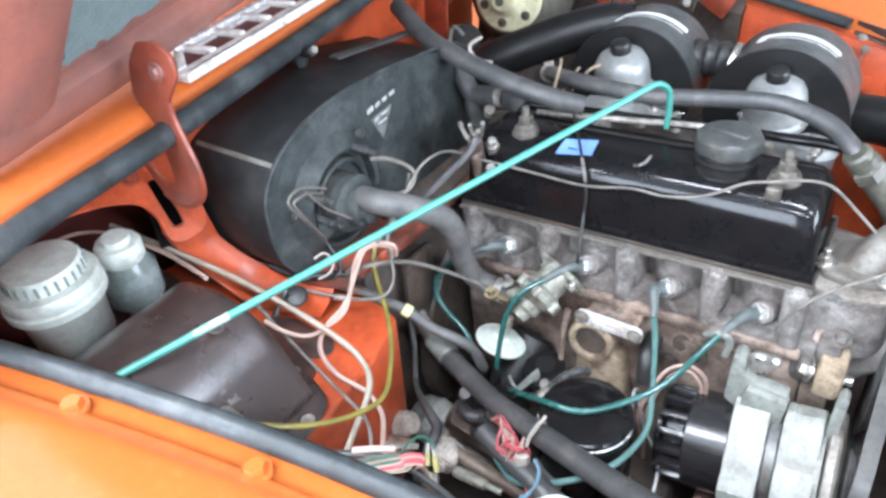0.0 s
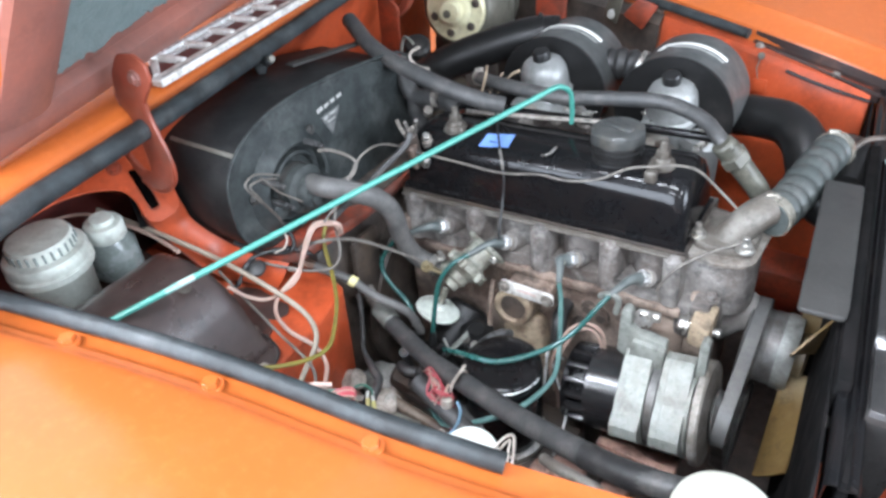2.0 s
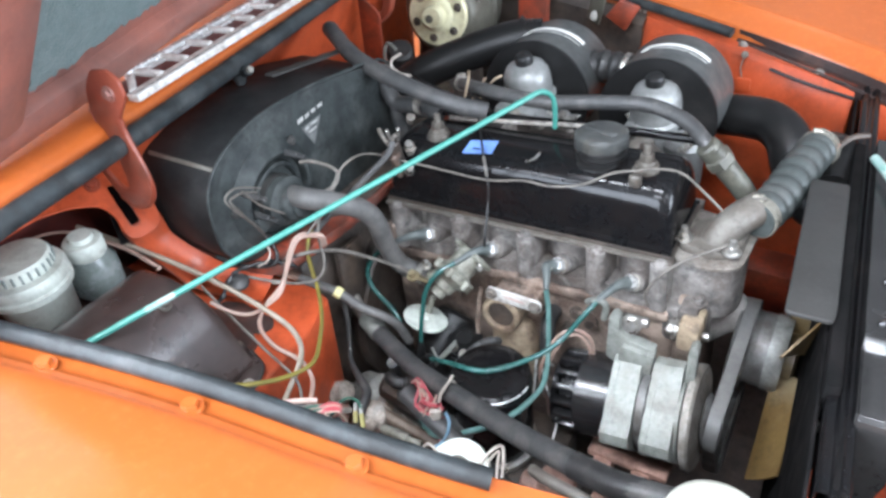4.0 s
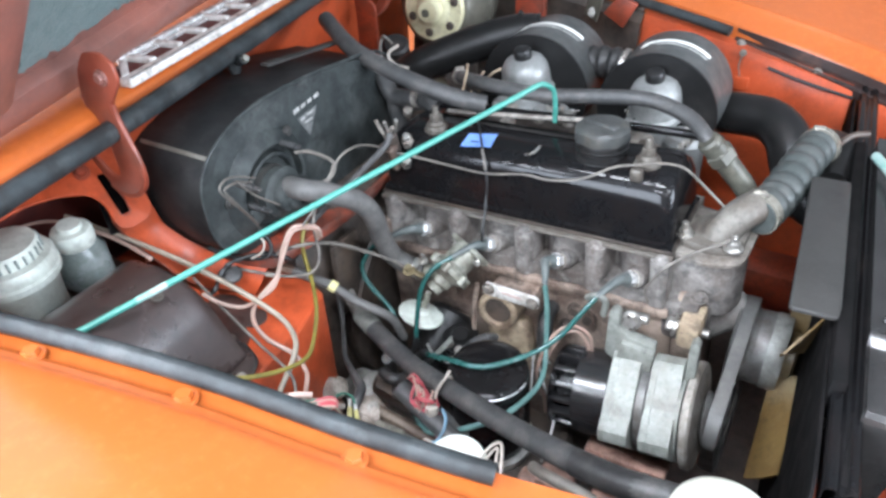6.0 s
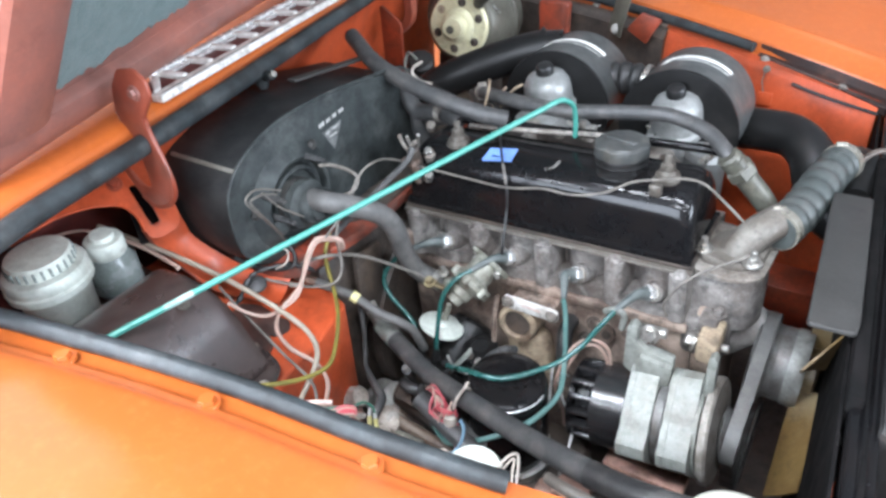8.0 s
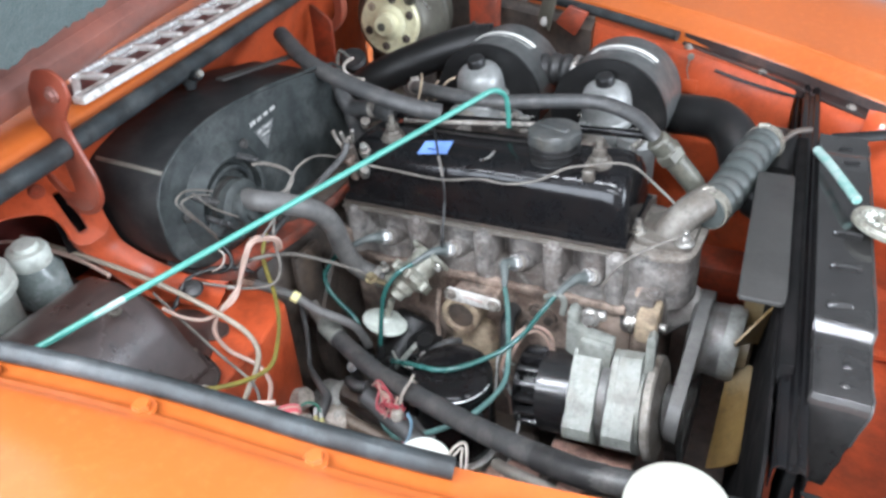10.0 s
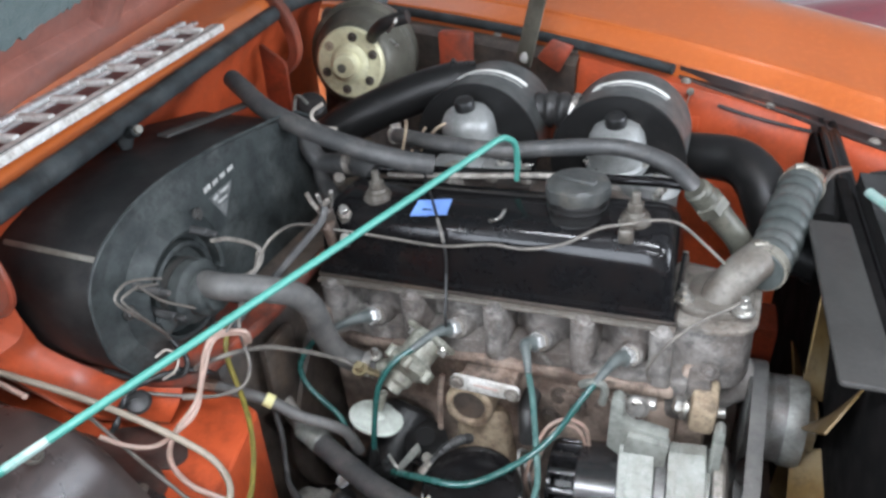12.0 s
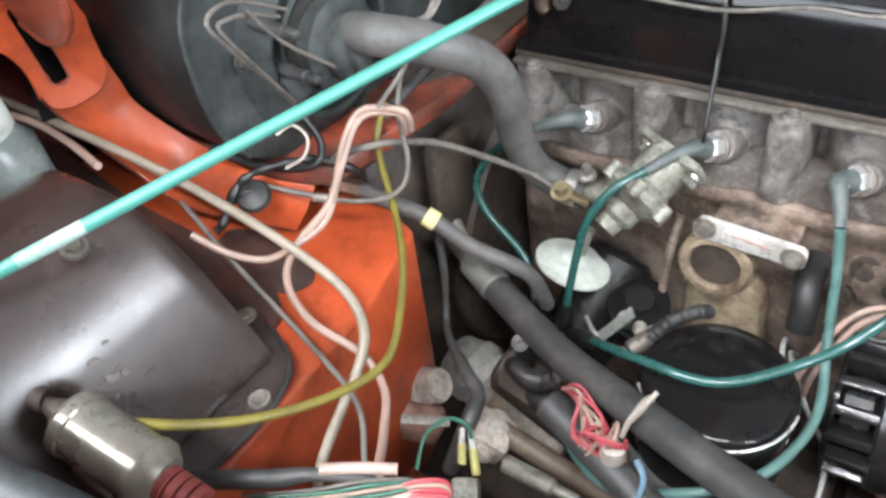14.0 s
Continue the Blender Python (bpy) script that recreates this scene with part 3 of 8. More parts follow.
def gutter(u, v):
    """The rain channel under the far wing's edge, from the seal's end ahead."""
    x = -0.070 + 0.60 * u
    y, z = along(FAR, x)
    steps = [(-0.0015, -0.006), (-0.0045, -0.0205), (-0.012, -0.0225), (-0.032, -0.0225), (-0.0365, -0.0200), (-0.0385, -0.0215), (-0.039, -0.034)]
    w = v * (len(steps) - 1)
    j = min(int(w), len(steps) - 2)
    t = w - j
    d, h = (steps[j][n] * (1 - t) + steps[j + 1][n] * t for n in (0, 1))
    return Vector((x, y + d * (0.46 + 0.54 * min(1, u / 0.42)), z + h + 0.0006))


# channel coloured near black against the orange wing
part("gutter", sheet(gutter, 40, 12, 0.001), GUTTER, far_wing, "dark rain channel")


def seal_on(line, x0, x1, side, n=26):
    pts = []
    for k in range(n + 1):
        x = x0 + (x1 - x0) * k / n
        y, z = along(line, x)
        pts.append((x, y + side * 0.025, z + (0.002 if side > 0 else -0.007)))
    return tube(pts, 0.0090, 12, 2, flat=0.85)


part("rubber_seal", seal_on(NEAR, -0.70, -0.035, 1), SEAL, car, "black rubber bonnet seal along the wing")
part("rubber_seal", seal_on(FAR, -0.66, -0.078, -1), SEAL, car, "black rubber bonnet seal along the far wing")
part("rubber_seal", tube([(-0.50, 0.06, 0.845), (-0.508, 0.14, 0.866), (-0.524, 0.217, 0.872), (-0.546, 0.361, 0.872), (-0.584, 0.569, 0.872), (-0.641, 0.869, 0.872), (-0.685, 1.08, 0.868), (-0.70, 1.22, 0.857), (-0.685, 1.33, 0.83), (-0.65, 1.385, 0.806)], 0.0122, 12, 5), SEAL, car, "black rubber seal along the scuttle")


clipm = Matrix.Translation((-0.592, 0.606, 0.862))
part("seal_clip", add(lathe([(0, -0.020), (0.007, -0.019), (0.010, -0.010), (0.010, 0.004), (0, 0.004)], clipm, 14), rod((-0.580, 0.604, 0.862), (-0.566, 0.602, 0.868), 0.0065, 12)), SEAL, car, "rubber plug hanging under the seal")
part("seal_stud", rod((-0.570, 0.6025, 0.866), (-0.561, 0.601, 0.871), 0.0046, 12), ELBOW_PALE, car, "bright stud on the seal")


# inner wings, bulkhead and shelves
def inner(line, side, x0, x1, off, depth, n=24, drop=0.0, lip=0.030):
    def f(u, v):
        x = x0 + (x1 - x0) * u
        y, z = along(line, x)
        # a rolled shoulder under the wing's edge, then a wall that leans a little
        steps = [(lip, -0.008 - drop), (off * 0.8, -0.014 - drop * 0.8), (off, -0.035), (off + 0.012, -0.12), (off + 0.03, -0.25), (off + 0.05, -depth)]
        w = v * (len(steps) - 1)
        j = min(int(w), len(steps) - 2)
        t = w - j
        d, h = (steps[j][n_] * (1 - t) + steps[j + 1][n_] * t for n_ in (0, 1))
        return Vector((x, y + side * d, z + h))

    return sheet(f, n, 10, 0.0014)


part("inner_wing", inner(NEAR, 1, -0.40, 0.62, 0.038, 0.50), ORANGE_OLD, car, "grimy orange inner wing")
part("inner_wing", inner(FAR, -1, -0.235, 0.128, 0.042, 0.50, 24, 0.014, 0.017), ORANGE_IN, car, "orange inner wing beside the air filters")
part("inner_wing", inner(FAR, -1, 0.142, 0.62, 0.05, 0.50, 24, 0.014), ORANGE_IN, car, "orange inner wing beside the grille")
# this stretch is coloured dark to paint in the shade behind the servo
part("inner_wing", inner(FAR, -1, -0.80, -0.237, 0.055, 0.50, 24, 0.014), DARK_OIL_SHADE, car, "inner wing behind the servo, its shade put into a dark colour")
part("strut", prism(rounded([(-0.475, 0.56), (-0.425, 0.56), (-0.418, 0.80), (-0.48, 0.80)], 0.008), 1.235, 1.255, "xz", 0.004), ORANGE_OLD, car, "rusty orange upright")
part("bracket", prism(rounded([(-0.300, 0.768), (-0.262, 0.745), (-0.238, 0.790), (-0.275, 0.800)], 0.004), 1.228, 1.236, "xz", 0.001), ORANGE_OLD, car)


def far_at(x, d, h):
    y, z = along(FAR, x)
    return (x, y - d, z + h)


part("cable", tube([far_at(-0.06 + 0.019 * k, 0.046, -0.030 - 0.006 * math.sin(0.32 * k)) for k in range(3, 11)], 0.0028, 8, 3), BLACK_WIRE, car, "black cable under the wing's edge")
part("clip", add(bolt(far_at(-0.047, 0.047, -0.026), (0, -1, 0.2), 0.0040, 0.005), tube([far_at(-0.047, 0.053, -0.028), far_at(-0.049, 0.056, -0.045), far_at(-0.044, 0.056, -0.062)], 0.0010, 6)), ELBOW_PALE, car, "small bolt with a wire end")
part("clip_tab", box((-0.012, -0.003, -0.012), (0.012, 0.003, 0.010), 0.002, Matrix.Translation(far_at(-0.040, 0.055, -0.072))), ORANGE_IN, car)


def cowl(u, v):
    """The scuttle: front lip under the seal, then the top panel back to the windscreen."""
    y = -0.02 + 1.52 * u
    x0 = -0.50 - 0.176 * (y - 0.15)
    steps = [(-0.018, 0.860), (-0.021, 0.872), (-0.028, 0.886), (-0.036, 0.893), (-0.046, 0.896), (-0.08, 0.898), (-0.20, 0.905), (-0.42, 0.93)]
    w = v * (len(steps) - 1)
    j = min(int(w), len(steps) - 2)
    t = w - j
    d, h = (steps[j][n] * (1 - t) + steps[j + 1][n] * t for n in (0, 1))
    crown = -0.10 * max(0, abs(y - 0.72) - 0.52) ** 1.3
    return Vector((x0 + d, y, h + crown))


part("scuttle_panel", sheet(cowl, 30, 21, 0.0015), ORANGE, car, "orange scuttle panel in front of the windscreen", 60)


def bulkhead(u, v):
    y = 0.16 + 1.20 * u
    x0 = -0.515 - 0.176 * (y - 0.15)
    steps = [(-0.008, 0.860), (-0.030, 0.846), (-0.056, 0.80), (-0.085, 0.70), (-0.09, 0.45)]
    w = v * (len(steps) - 1)
    j = min(int(w), len(steps) - 2)
    t = w - j
    d, h = (steps[j][n] * (1 - t) + steps[j + 1][n] * t for n in (0, 1))
    return Vector((x0 + d, y, h))


part("bulkhead", sheet(lambda u, v: bulkhead(0.22 + 0.78 * u, v), 20, 12, 0.0015), ORANGE_IN, car, "orange bulkhead behind the heater")
# recess and its shelf are coloured much darker than the orange bulkhead
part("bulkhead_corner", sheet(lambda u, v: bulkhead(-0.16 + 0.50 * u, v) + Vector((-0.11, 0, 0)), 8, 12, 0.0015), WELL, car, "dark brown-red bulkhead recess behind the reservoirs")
part("recess_shelf", prism(rounded([(-0.78, 0.13), (-0.415, 0.13), (-0.412, 0.375), (-0.440, 0.392), (-0.50, 0.400), (-0.60, 0.400), (-0.78, 0.42)], 0.01), 0.6285, 0.6325, "xy", 0.001), DARK_BROWN, car, "dark brown shelf under the reservoirs")
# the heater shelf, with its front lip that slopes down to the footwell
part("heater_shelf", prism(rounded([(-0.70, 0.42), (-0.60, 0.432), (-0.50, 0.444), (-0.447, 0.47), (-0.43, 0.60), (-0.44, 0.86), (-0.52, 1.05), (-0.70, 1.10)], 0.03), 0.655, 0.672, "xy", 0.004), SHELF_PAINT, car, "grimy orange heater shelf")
part("caked_dirt", moved(lumps(cut(prism(rounded([(-0.506, 0.392), (-0.482, 0.386), (-0.452, 0.384), (-0.426, 0.392), (-0.418, 0.408), (-0.430, 0.421), (-0.458, 0.424), (-0.486, 0.428), (-0.512, 0.418)], 0.006), 0.6282, 0.6305, "xy", 0.0006), 2), 0.0014, 60), Matrix.Identity(4)), DARK_BROWN, car, "caked brown dirt in the footwell corner")
# thin dark plate over the rear part of the shelf
part("shelf_dark_part", prism(rounded([(-0.69, 0.605), (-0.46, 0.585), (-0.437, 0.62), (-0.444, 0.86), (-0.525, 1.045), (-0.69, 1.09)], 0.01), 0.6722, 0.6750, "xy", 0.0005), DARK_OIL_SHADE, car, "dark rear part of the shelf")
# the slotted panel that the bonnet hinge runs in; it goes on behind the reservoirs
HB = Matrix(((0.5021, 0.8648, 0, 0), (-0.6041, 0.3508, 0.7155, 0), (0.6188, -0.3593, 0.6986, 0), (0, 0, 0, 1))).transposed()
HB.translation = Vector((-0.5917, 0.386, 0.7466))
hinge_outline = [(-0.16, 0.026), (-0.109, 0.043), (-0.077, 0.046), (-0.055, 0.0445), (-0.030, 0.037), (-0.017, 0.018), (-0.014, -0.004), (-0.010, -0.013), (0.002, -0.016), (0.022, -0.010), (0.030, 0.0), (0.0307, 0.0096), (0.0286, 0.040), (0.042, 0.076), (0.058, 0.105), (0.02, 0.105), (-0.067, 0.084), (-0.16, 0.064)]
slot_outline = [(-0.0065, 0.010), (-0.0045, 0.003), (0.0010, 0.0005), (0.0060, 0.004), (0.0062, 0.011), (-0.005, 0.058), (-0.016, 0.058)]
bracket = part("hinge_panel", holed(rounded(hinge_outline, 0.012), [rounded(slot_outline, 0.004)], 0.0015, HB), ORANGE_IN, car, "orange hinge panel with a long dark slot", 60)
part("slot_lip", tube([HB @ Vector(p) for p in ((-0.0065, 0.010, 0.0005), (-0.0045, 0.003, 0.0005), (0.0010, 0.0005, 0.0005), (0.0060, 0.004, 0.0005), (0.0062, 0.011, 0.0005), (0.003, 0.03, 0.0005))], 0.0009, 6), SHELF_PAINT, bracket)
# black plate behind the opening paints in the darkness of the hollow
part("slot_dark", moved(box((-0.024, -0.010, -0.030), (0.012, 0.066, -0.028), 0.0), HB), CORE_BLACK, bracket, "black plate that paints the slot's hollow dark")
part("panel_edge", tube([HB @ Vector((a, b, -0.001)) for a, b in hinge_outline[:7]], 0.0022, 8, 4), ORANGE_IN, bracket, "folded edge of the panel")
part("pivot_bolt", bolt(HB @ Vector((-0.0296, 0.0659, 0.0)), HB.to_3x3() @ Vector((0, 0, 1)), 0.0065, 0.006), ORANGE_OLD, bracket)
# the panel that flows from the bracket down to the heater shelf
UPPER = curve_points([(-0.585, 0.418, 0.752), (-0.582, 0.420, 0.735), (-0.577, 0.424, 0.713), (-0.538, 0.437, 0.682), (-0.486, 0.442, 0.672), (-0.456, 0.462, 0.660)], 4)
LOWER = curve_points([(-0.600, 0.374, 0.746), (-0.598, 0.380, 0.725), (-0.590, 0.390, 0.698), (-0.570, 0.400, 0.672), (-0.532, 0.407, 0.651), (-0.462, 0.440, 0.633)], 4)


def flowing(u, v):
    k = u * (len(UPPER) - 1)
    i = min(int(k), len(UPPER) - 2)
    a, b = UPPER[i].lerp(UPPER[i + 1], k - i), LOWER[i].lerp(LOWER[i + 1], k - i)
    out = Vector((0.53, -0.21, 0.30)).normalized()
    return a.lerp(b, v) + out * (0.004 * math.sin(math.pi * v) - 0.0035)


part("scuttle_leg", sheet(flowing, 20, 6, 0.0015), ORANGE_IN, car, "orange pressed panel flowing down to the heater shelf", 60)
part("leg_edge", tube([p - Vector((0.53, -0.21, 0.30)) * 0.012 for p in LOWER], 0.003, 8, 1), ORANGE_OLD, car, "grimy folded edge of the panel")
part("tunnel", box((-0.85, 0.503, 0.28), (-0.447, 0.99, 0.650), 0.02), DARK_OIL_SHADE, car, "dark gearbox tunnel behind the engine")
# the orange footwell box beside the engine; the pedal box stands on it
foot = [(-0.70, 0.19), (-0.360, 0.19), (-0.364, 0.27), (-0.369, 0.35), (-0.372, 0.41), (-0.381, 0.445), (-0.390, 0.485), (-0.425, 0.497), (-0.70, 0.50)]
footwell = part("footwell", prism(rounded(foot, 0.006, 2), 0.38, 0.628, "xy", 0.004), ORANGE_IN, car, "orange pressed footwell box beside the engine", 60)


# chassis rail, crossmember and undertray under the engine
part("chassis_rail", box((-0.75, 0.34, 0.33), (0.45, 0.42, 0.42), 0.012), ORANGE_OLD, car, "grimy orange chassis rail")
part("chassis_rail", box((-0.75, 1.06, 0.33), (0.45, 1.14, 0.42), 0.012), ORANGE_OLD, car, "grimy orange chassis rail")
part("crossmember", box((-0.20, 0.30, 0.26), (-0.06, 1.18, 0.34), 0.014), DARK_OIL_SHADE, car, "oily black front crossmember")
part("undertray", box((-0.80, 0.25, 0.20), (0.70, 1.24, 0.206), 0.001), DARK_OIL_SHADE, car, "dark oily undertray")


ORANGE_GLOSS = make("glossy_orange_paint", (0.52, 0.09, 0.03), 0.12, 0, (0.48, 0.08, 0.026), 0.5, 9, 130, 0.01, coat=0.0, rough_var=0.03, spec=1.0)


# ---- radiator panel, nose and what stands in it ----
def slanted(y):
    """x of the radiator panel's flange at y."""
    return 0.188 + (y - 0.393) * (0.137 - 0.188) / (1.241 - 0.393)


panel = part("radiator_panel", prism(rounded([(0.36, 0.30), (0.36, 0.69), (0.40, 0.712), (1.16, 0.712), (1.185, 0.69), (1.185, 0.30)], 0.01), 0.0, 0.003, "yz", 0), CORE_BLACK, car, "black radiator mounting panel")
panel.data.transform(Matrix(((1, -0.0601, 0, 0.2016), (0, 1, 0, 0), (0, 0, 1, 0), (0, 0, 0, 1))))


def flange(u, v):
    y = 0.392 + 0.868 * u
    x = slanted(y)
    steps = [(-0.002, 0.690), (-0.002, 0.713), (0.000, 0.7155), (0.005, 0.7165), (0.009, 0.7135), (0.013, 0.7135), (0.017, 0.7165), (0.021, 0.716), (0.0225, 0.713), (0.0225, 0.660)]
    w = v * (len(steps) - 1)
    j = min(int(w), len(steps) - 2)
    t = w - j
    d, h = (steps[j][n] * (1 - t) + steps[j + 1][n] * t for n in (0, 1))
    return Vector((x + d, y, h))


part("top_flange", sheet(flange, 16, 27, 0.0012), GLOSS_BLACK, panel, "glossy black channel along the top of the panel", 60)
for y in (0.50, 0.62, 0.75, 0.88, 1.02):
    x = slanted(y)
    part("panel_bolt", bolt((x - 0.002, y, 0.675), (-1, 0, 0), 0.005, 0.006), STEEL, panel)
part("diagonal_stay", prism(rounded([(0.208, 0.388), (0.224, 0.388), (0.300, 0.335), (0.330, 0.30), (0.316, 0.292), (0.292, 0.318)], 0.003), 0.700, 0.703, "xy", 0), SATIN_BLACK, car, "black flat steel stay")
# slotted horizontal panel ahead of the radiator
def deck_at(u, v):
    """u: from the far end to the near bend and down its face; v: across, out to the torn edge."""
    way = [(0.985, 0.735), (0.930, 0.735), (0.922, 0.737), (0.60, 0.738), (0.569, 0.7385), (0.5665, 0.7365), (0.5605, 0.7285), (0.557, 0.727), (0.487, 0.7265), (0.481, 0.7250), (0.4768, 0.7212), (0.4748, 0.7155), (0.474, 0.62)]
    w = u * (len(way) - 1)
    j = min(int(w), len(way) - 2)
    t = w - j
    y, z = (way[j][k] * (1 - t) + way[j + 1][k] * t for k in (0, 1))
    x0 = slanted(y) + 0.020
    x1 = 0.231 + 0.022 * (0.985 - y) / 0.5 - (0.014 * max(0, 0.735 - z) / 0.1)
    x1 += 0.0022 * noise.noise(Vector((0, y * 34, z * 20))) + 0.0014 * noise.noise(Vector((3, y * 90, z * 60)))
    return Vector((x0 + (x1 - x0) * v, y, z + 0.0010 * noise.noise(Vector((v * 2.2, y * 9, 1.0)))))


deck = part("slotted_panel", sheet(deck_at, 96, 8, 0.0012), DECK, car, "glossy black slotted panel ahead of the radiator", 60)
part("deck_apron", sheet(lambda u, v: Vector((slanted(0.475 + 0.51 * u) + 0.0205, 0.475 + 0.51 * u, 0.735 - 0.06 * v)), 12, 3, 0.001), DECK, deck, "black apron down to the flange")
part("torn_edge", tube([deck_at(k / 60, 1.0) + Vector((0.0004, 0, 0.0006)) for k in range(2, 58)], 0.0011, 6, 1, False), GREY_CARD, deck, "pale torn edge")
for y, x0, x1 in ((0.6625, 0.207, 0.2335), (0.5935, 0.208, 0.2280), (0.728, 0.206, 0.232)):
    part("louvre", tube([(x0, y - 0.0005, 0.7372), (x0 + 0.003, y, 0.7388), (x1 - 0.004, y + 0.0025, 0.7390), (x1, y + 0.0025, 0.7372)], 0.0040, 10, 4, flat=0.7), DECK, deck, "raised louvre lip")
    part("slot_hole", prism(rounded([(x0 + 0.001, y + 0.003), (x1 + 0.002, y + 0.005), (x1 + 0.002, y + 0.0095), (x0 + 0.003, y + 0.0075)], 0.002), 0.7376, 0.7384, "xy", 0), BLACK_WIRE, deck)
for x, y in ((0.2305, 0.523), (0.2300, 0.497)):
    part("rivet", lathe([(0.0, 0.0026), (0.0028, 0.0020), (0.0046, 0.0)], Matrix.Translation((x, y, 0.7270)), 12), DECK, deck)
part("slot_hole", prism(rounded([(0.205, 0.897), (0.224, 0.901), (0.224, 0.909), (0.205, 0.905)], 0.003), 0.7372, 0.7384, "xy", 0), BLACK_WIRE, deck)
part("slot_hole", prism(rounded([(0.198, 0.941), (0.214, 0.944), (0.214, 0.949), (0.198, 0.946)], 0.002), 0.7352, 0.7364, "xy", 0), BLACK_WIRE, deck)
part("edge_fold", box((0.196, 0.40, 0.60), (0.205, 0.475, 0.716), 0.002), CORE_BLACK, deck)
# the glossy bulge of the inner wing beside the headlamp
def arch(u, v):
    a, b = 2 * u - 1, 2 * v - 1
    n = Vector((-0.258, -0.888, 0.382))
    p = Vector((0.302, 1.046, 0.672)) + Vector((0.96, -0.278, 0)) * 0.084 * a + Vector((0.1065, 0.3670, 0.924)) * 0.066 * b
    return p + n * (0.0012 * (1 - a * a) - 0.012 * max(a * a, b * b) ** 10)


part("wheel_arch", sheet(arch, 14, 12, 0.0015), ORANGE_GLOSS, car, "glossy orange bulge of the inner wing", 70)
# nose floor and front valance
part("nose_floor", sheet(lambda u, v: Vector((0.20 + 0.42 * u, 0.38 + 0.72 * v, 0.47 - 0.05 * u + 0.008 * math.sin(9 * v))), 10, 16, 0.0015), ORANGE_IN, car, "orange nose floor")
part("nose_rib", box((0.26, 0.86, 0.468), (0.60, 0.874, 0.478), 0.003), ORANGE_IN, car)
part("valance", sheet(lambda u, v: Vector((0.62 + 0.03 * math.sin(3.1 * u), 0.36 + 0.76 * u, 0.40 + 0.27 * v)), 14, 6, 0.0015), ORANGE, car, "orange front valance")
part("nose_brace", tube([(0.19, 1.00, 0.722), (0.32, 1.071, 0.720), (0.40, 1.09, 0.706)], 0.008, 8, 4, flat=0.4), SATIN_BLACK, car, "black flat brace to the wing")
part("edge_buffer", box((0.288, 1.118, 0.738), (0.322, 1.137, 0.752), 0.004, Matrix.Translation((0.305, 1.1275, 0)) @ pose(0, 0, 0, 0, 0, -24) @ Matrix.Translation((-0.305, -1.1275, 0))), RUBBER, car, "small black rubber buffer")


# ---- chrome ventilation grille on the scuttle ----
def scuttle_grille():
    g = thing("scuttle_grille", (-0.65, 0.655, 0.897), "chrome ventilation grille with cross bars on the orange scuttle", "grille")
    d = Vector((-0.152, 0.988, 0)).normalized()
    w = Vector((-0.988, -0.152, 0)).normalized()
    a = Vector((-0.572, 0.441, 0.9015))
    n, pitch = 8, 0.0495
    length = n * pitch + 0.02
    m = Matrix(((*d, 0), (*w, 0), (0, 0, 1, 0), (0, 0, 0, 1))).transposed()
    m.translation = a
    part("well", box((0.004, 0.012, -0.003), (length, 0.052, -0.0005), 0.0005, m), WELL, g, "dark red well under the bars")
    part("front_rail", box((-0.010, -0.002, -0.006), (length + 0.012, 0.0145, 0.0035), 0.0015, m), BRIGHT_PLATE, g)
    part("rail_groove", box((-0.004, 0.002, 0.003), (length + 0.006, 0.0032, 0.0042), 0.0003, m), GREY_CARD, g)
    part("rear_rail", box((0.036, 0.050, -0.004), (length + 0.008, 0.060, 0.0075), 0.002, m), CHROME_DULL, g)
    part("end_bar", prism([(-0.006, 0.013), (0.006, 0.013), (0.046, 0.052), (0.036, 0.056)], -0.003, 0.005, "xy", 0.0015, m), BRIGHT_PLATE, g)
    for k in range(1, n + 1):
        x = k * pitch
        part("cross_bar", prism([(x - 0.005, 0.013), (x + 0.005, 0.013), (x + 0.004, 0.052), (x - 0.006, 0.052)], -0.002, 0.006, "xy", 0.002, m), BRIGHT_PLATE, g)
        part("louvre", box((x + 0.004, 0.042, -0.002), (x + pitch - 0.006, 0.051, 0.003), 0.001, m), CHROME_DULL, g)
    return g


scuttle_grille()


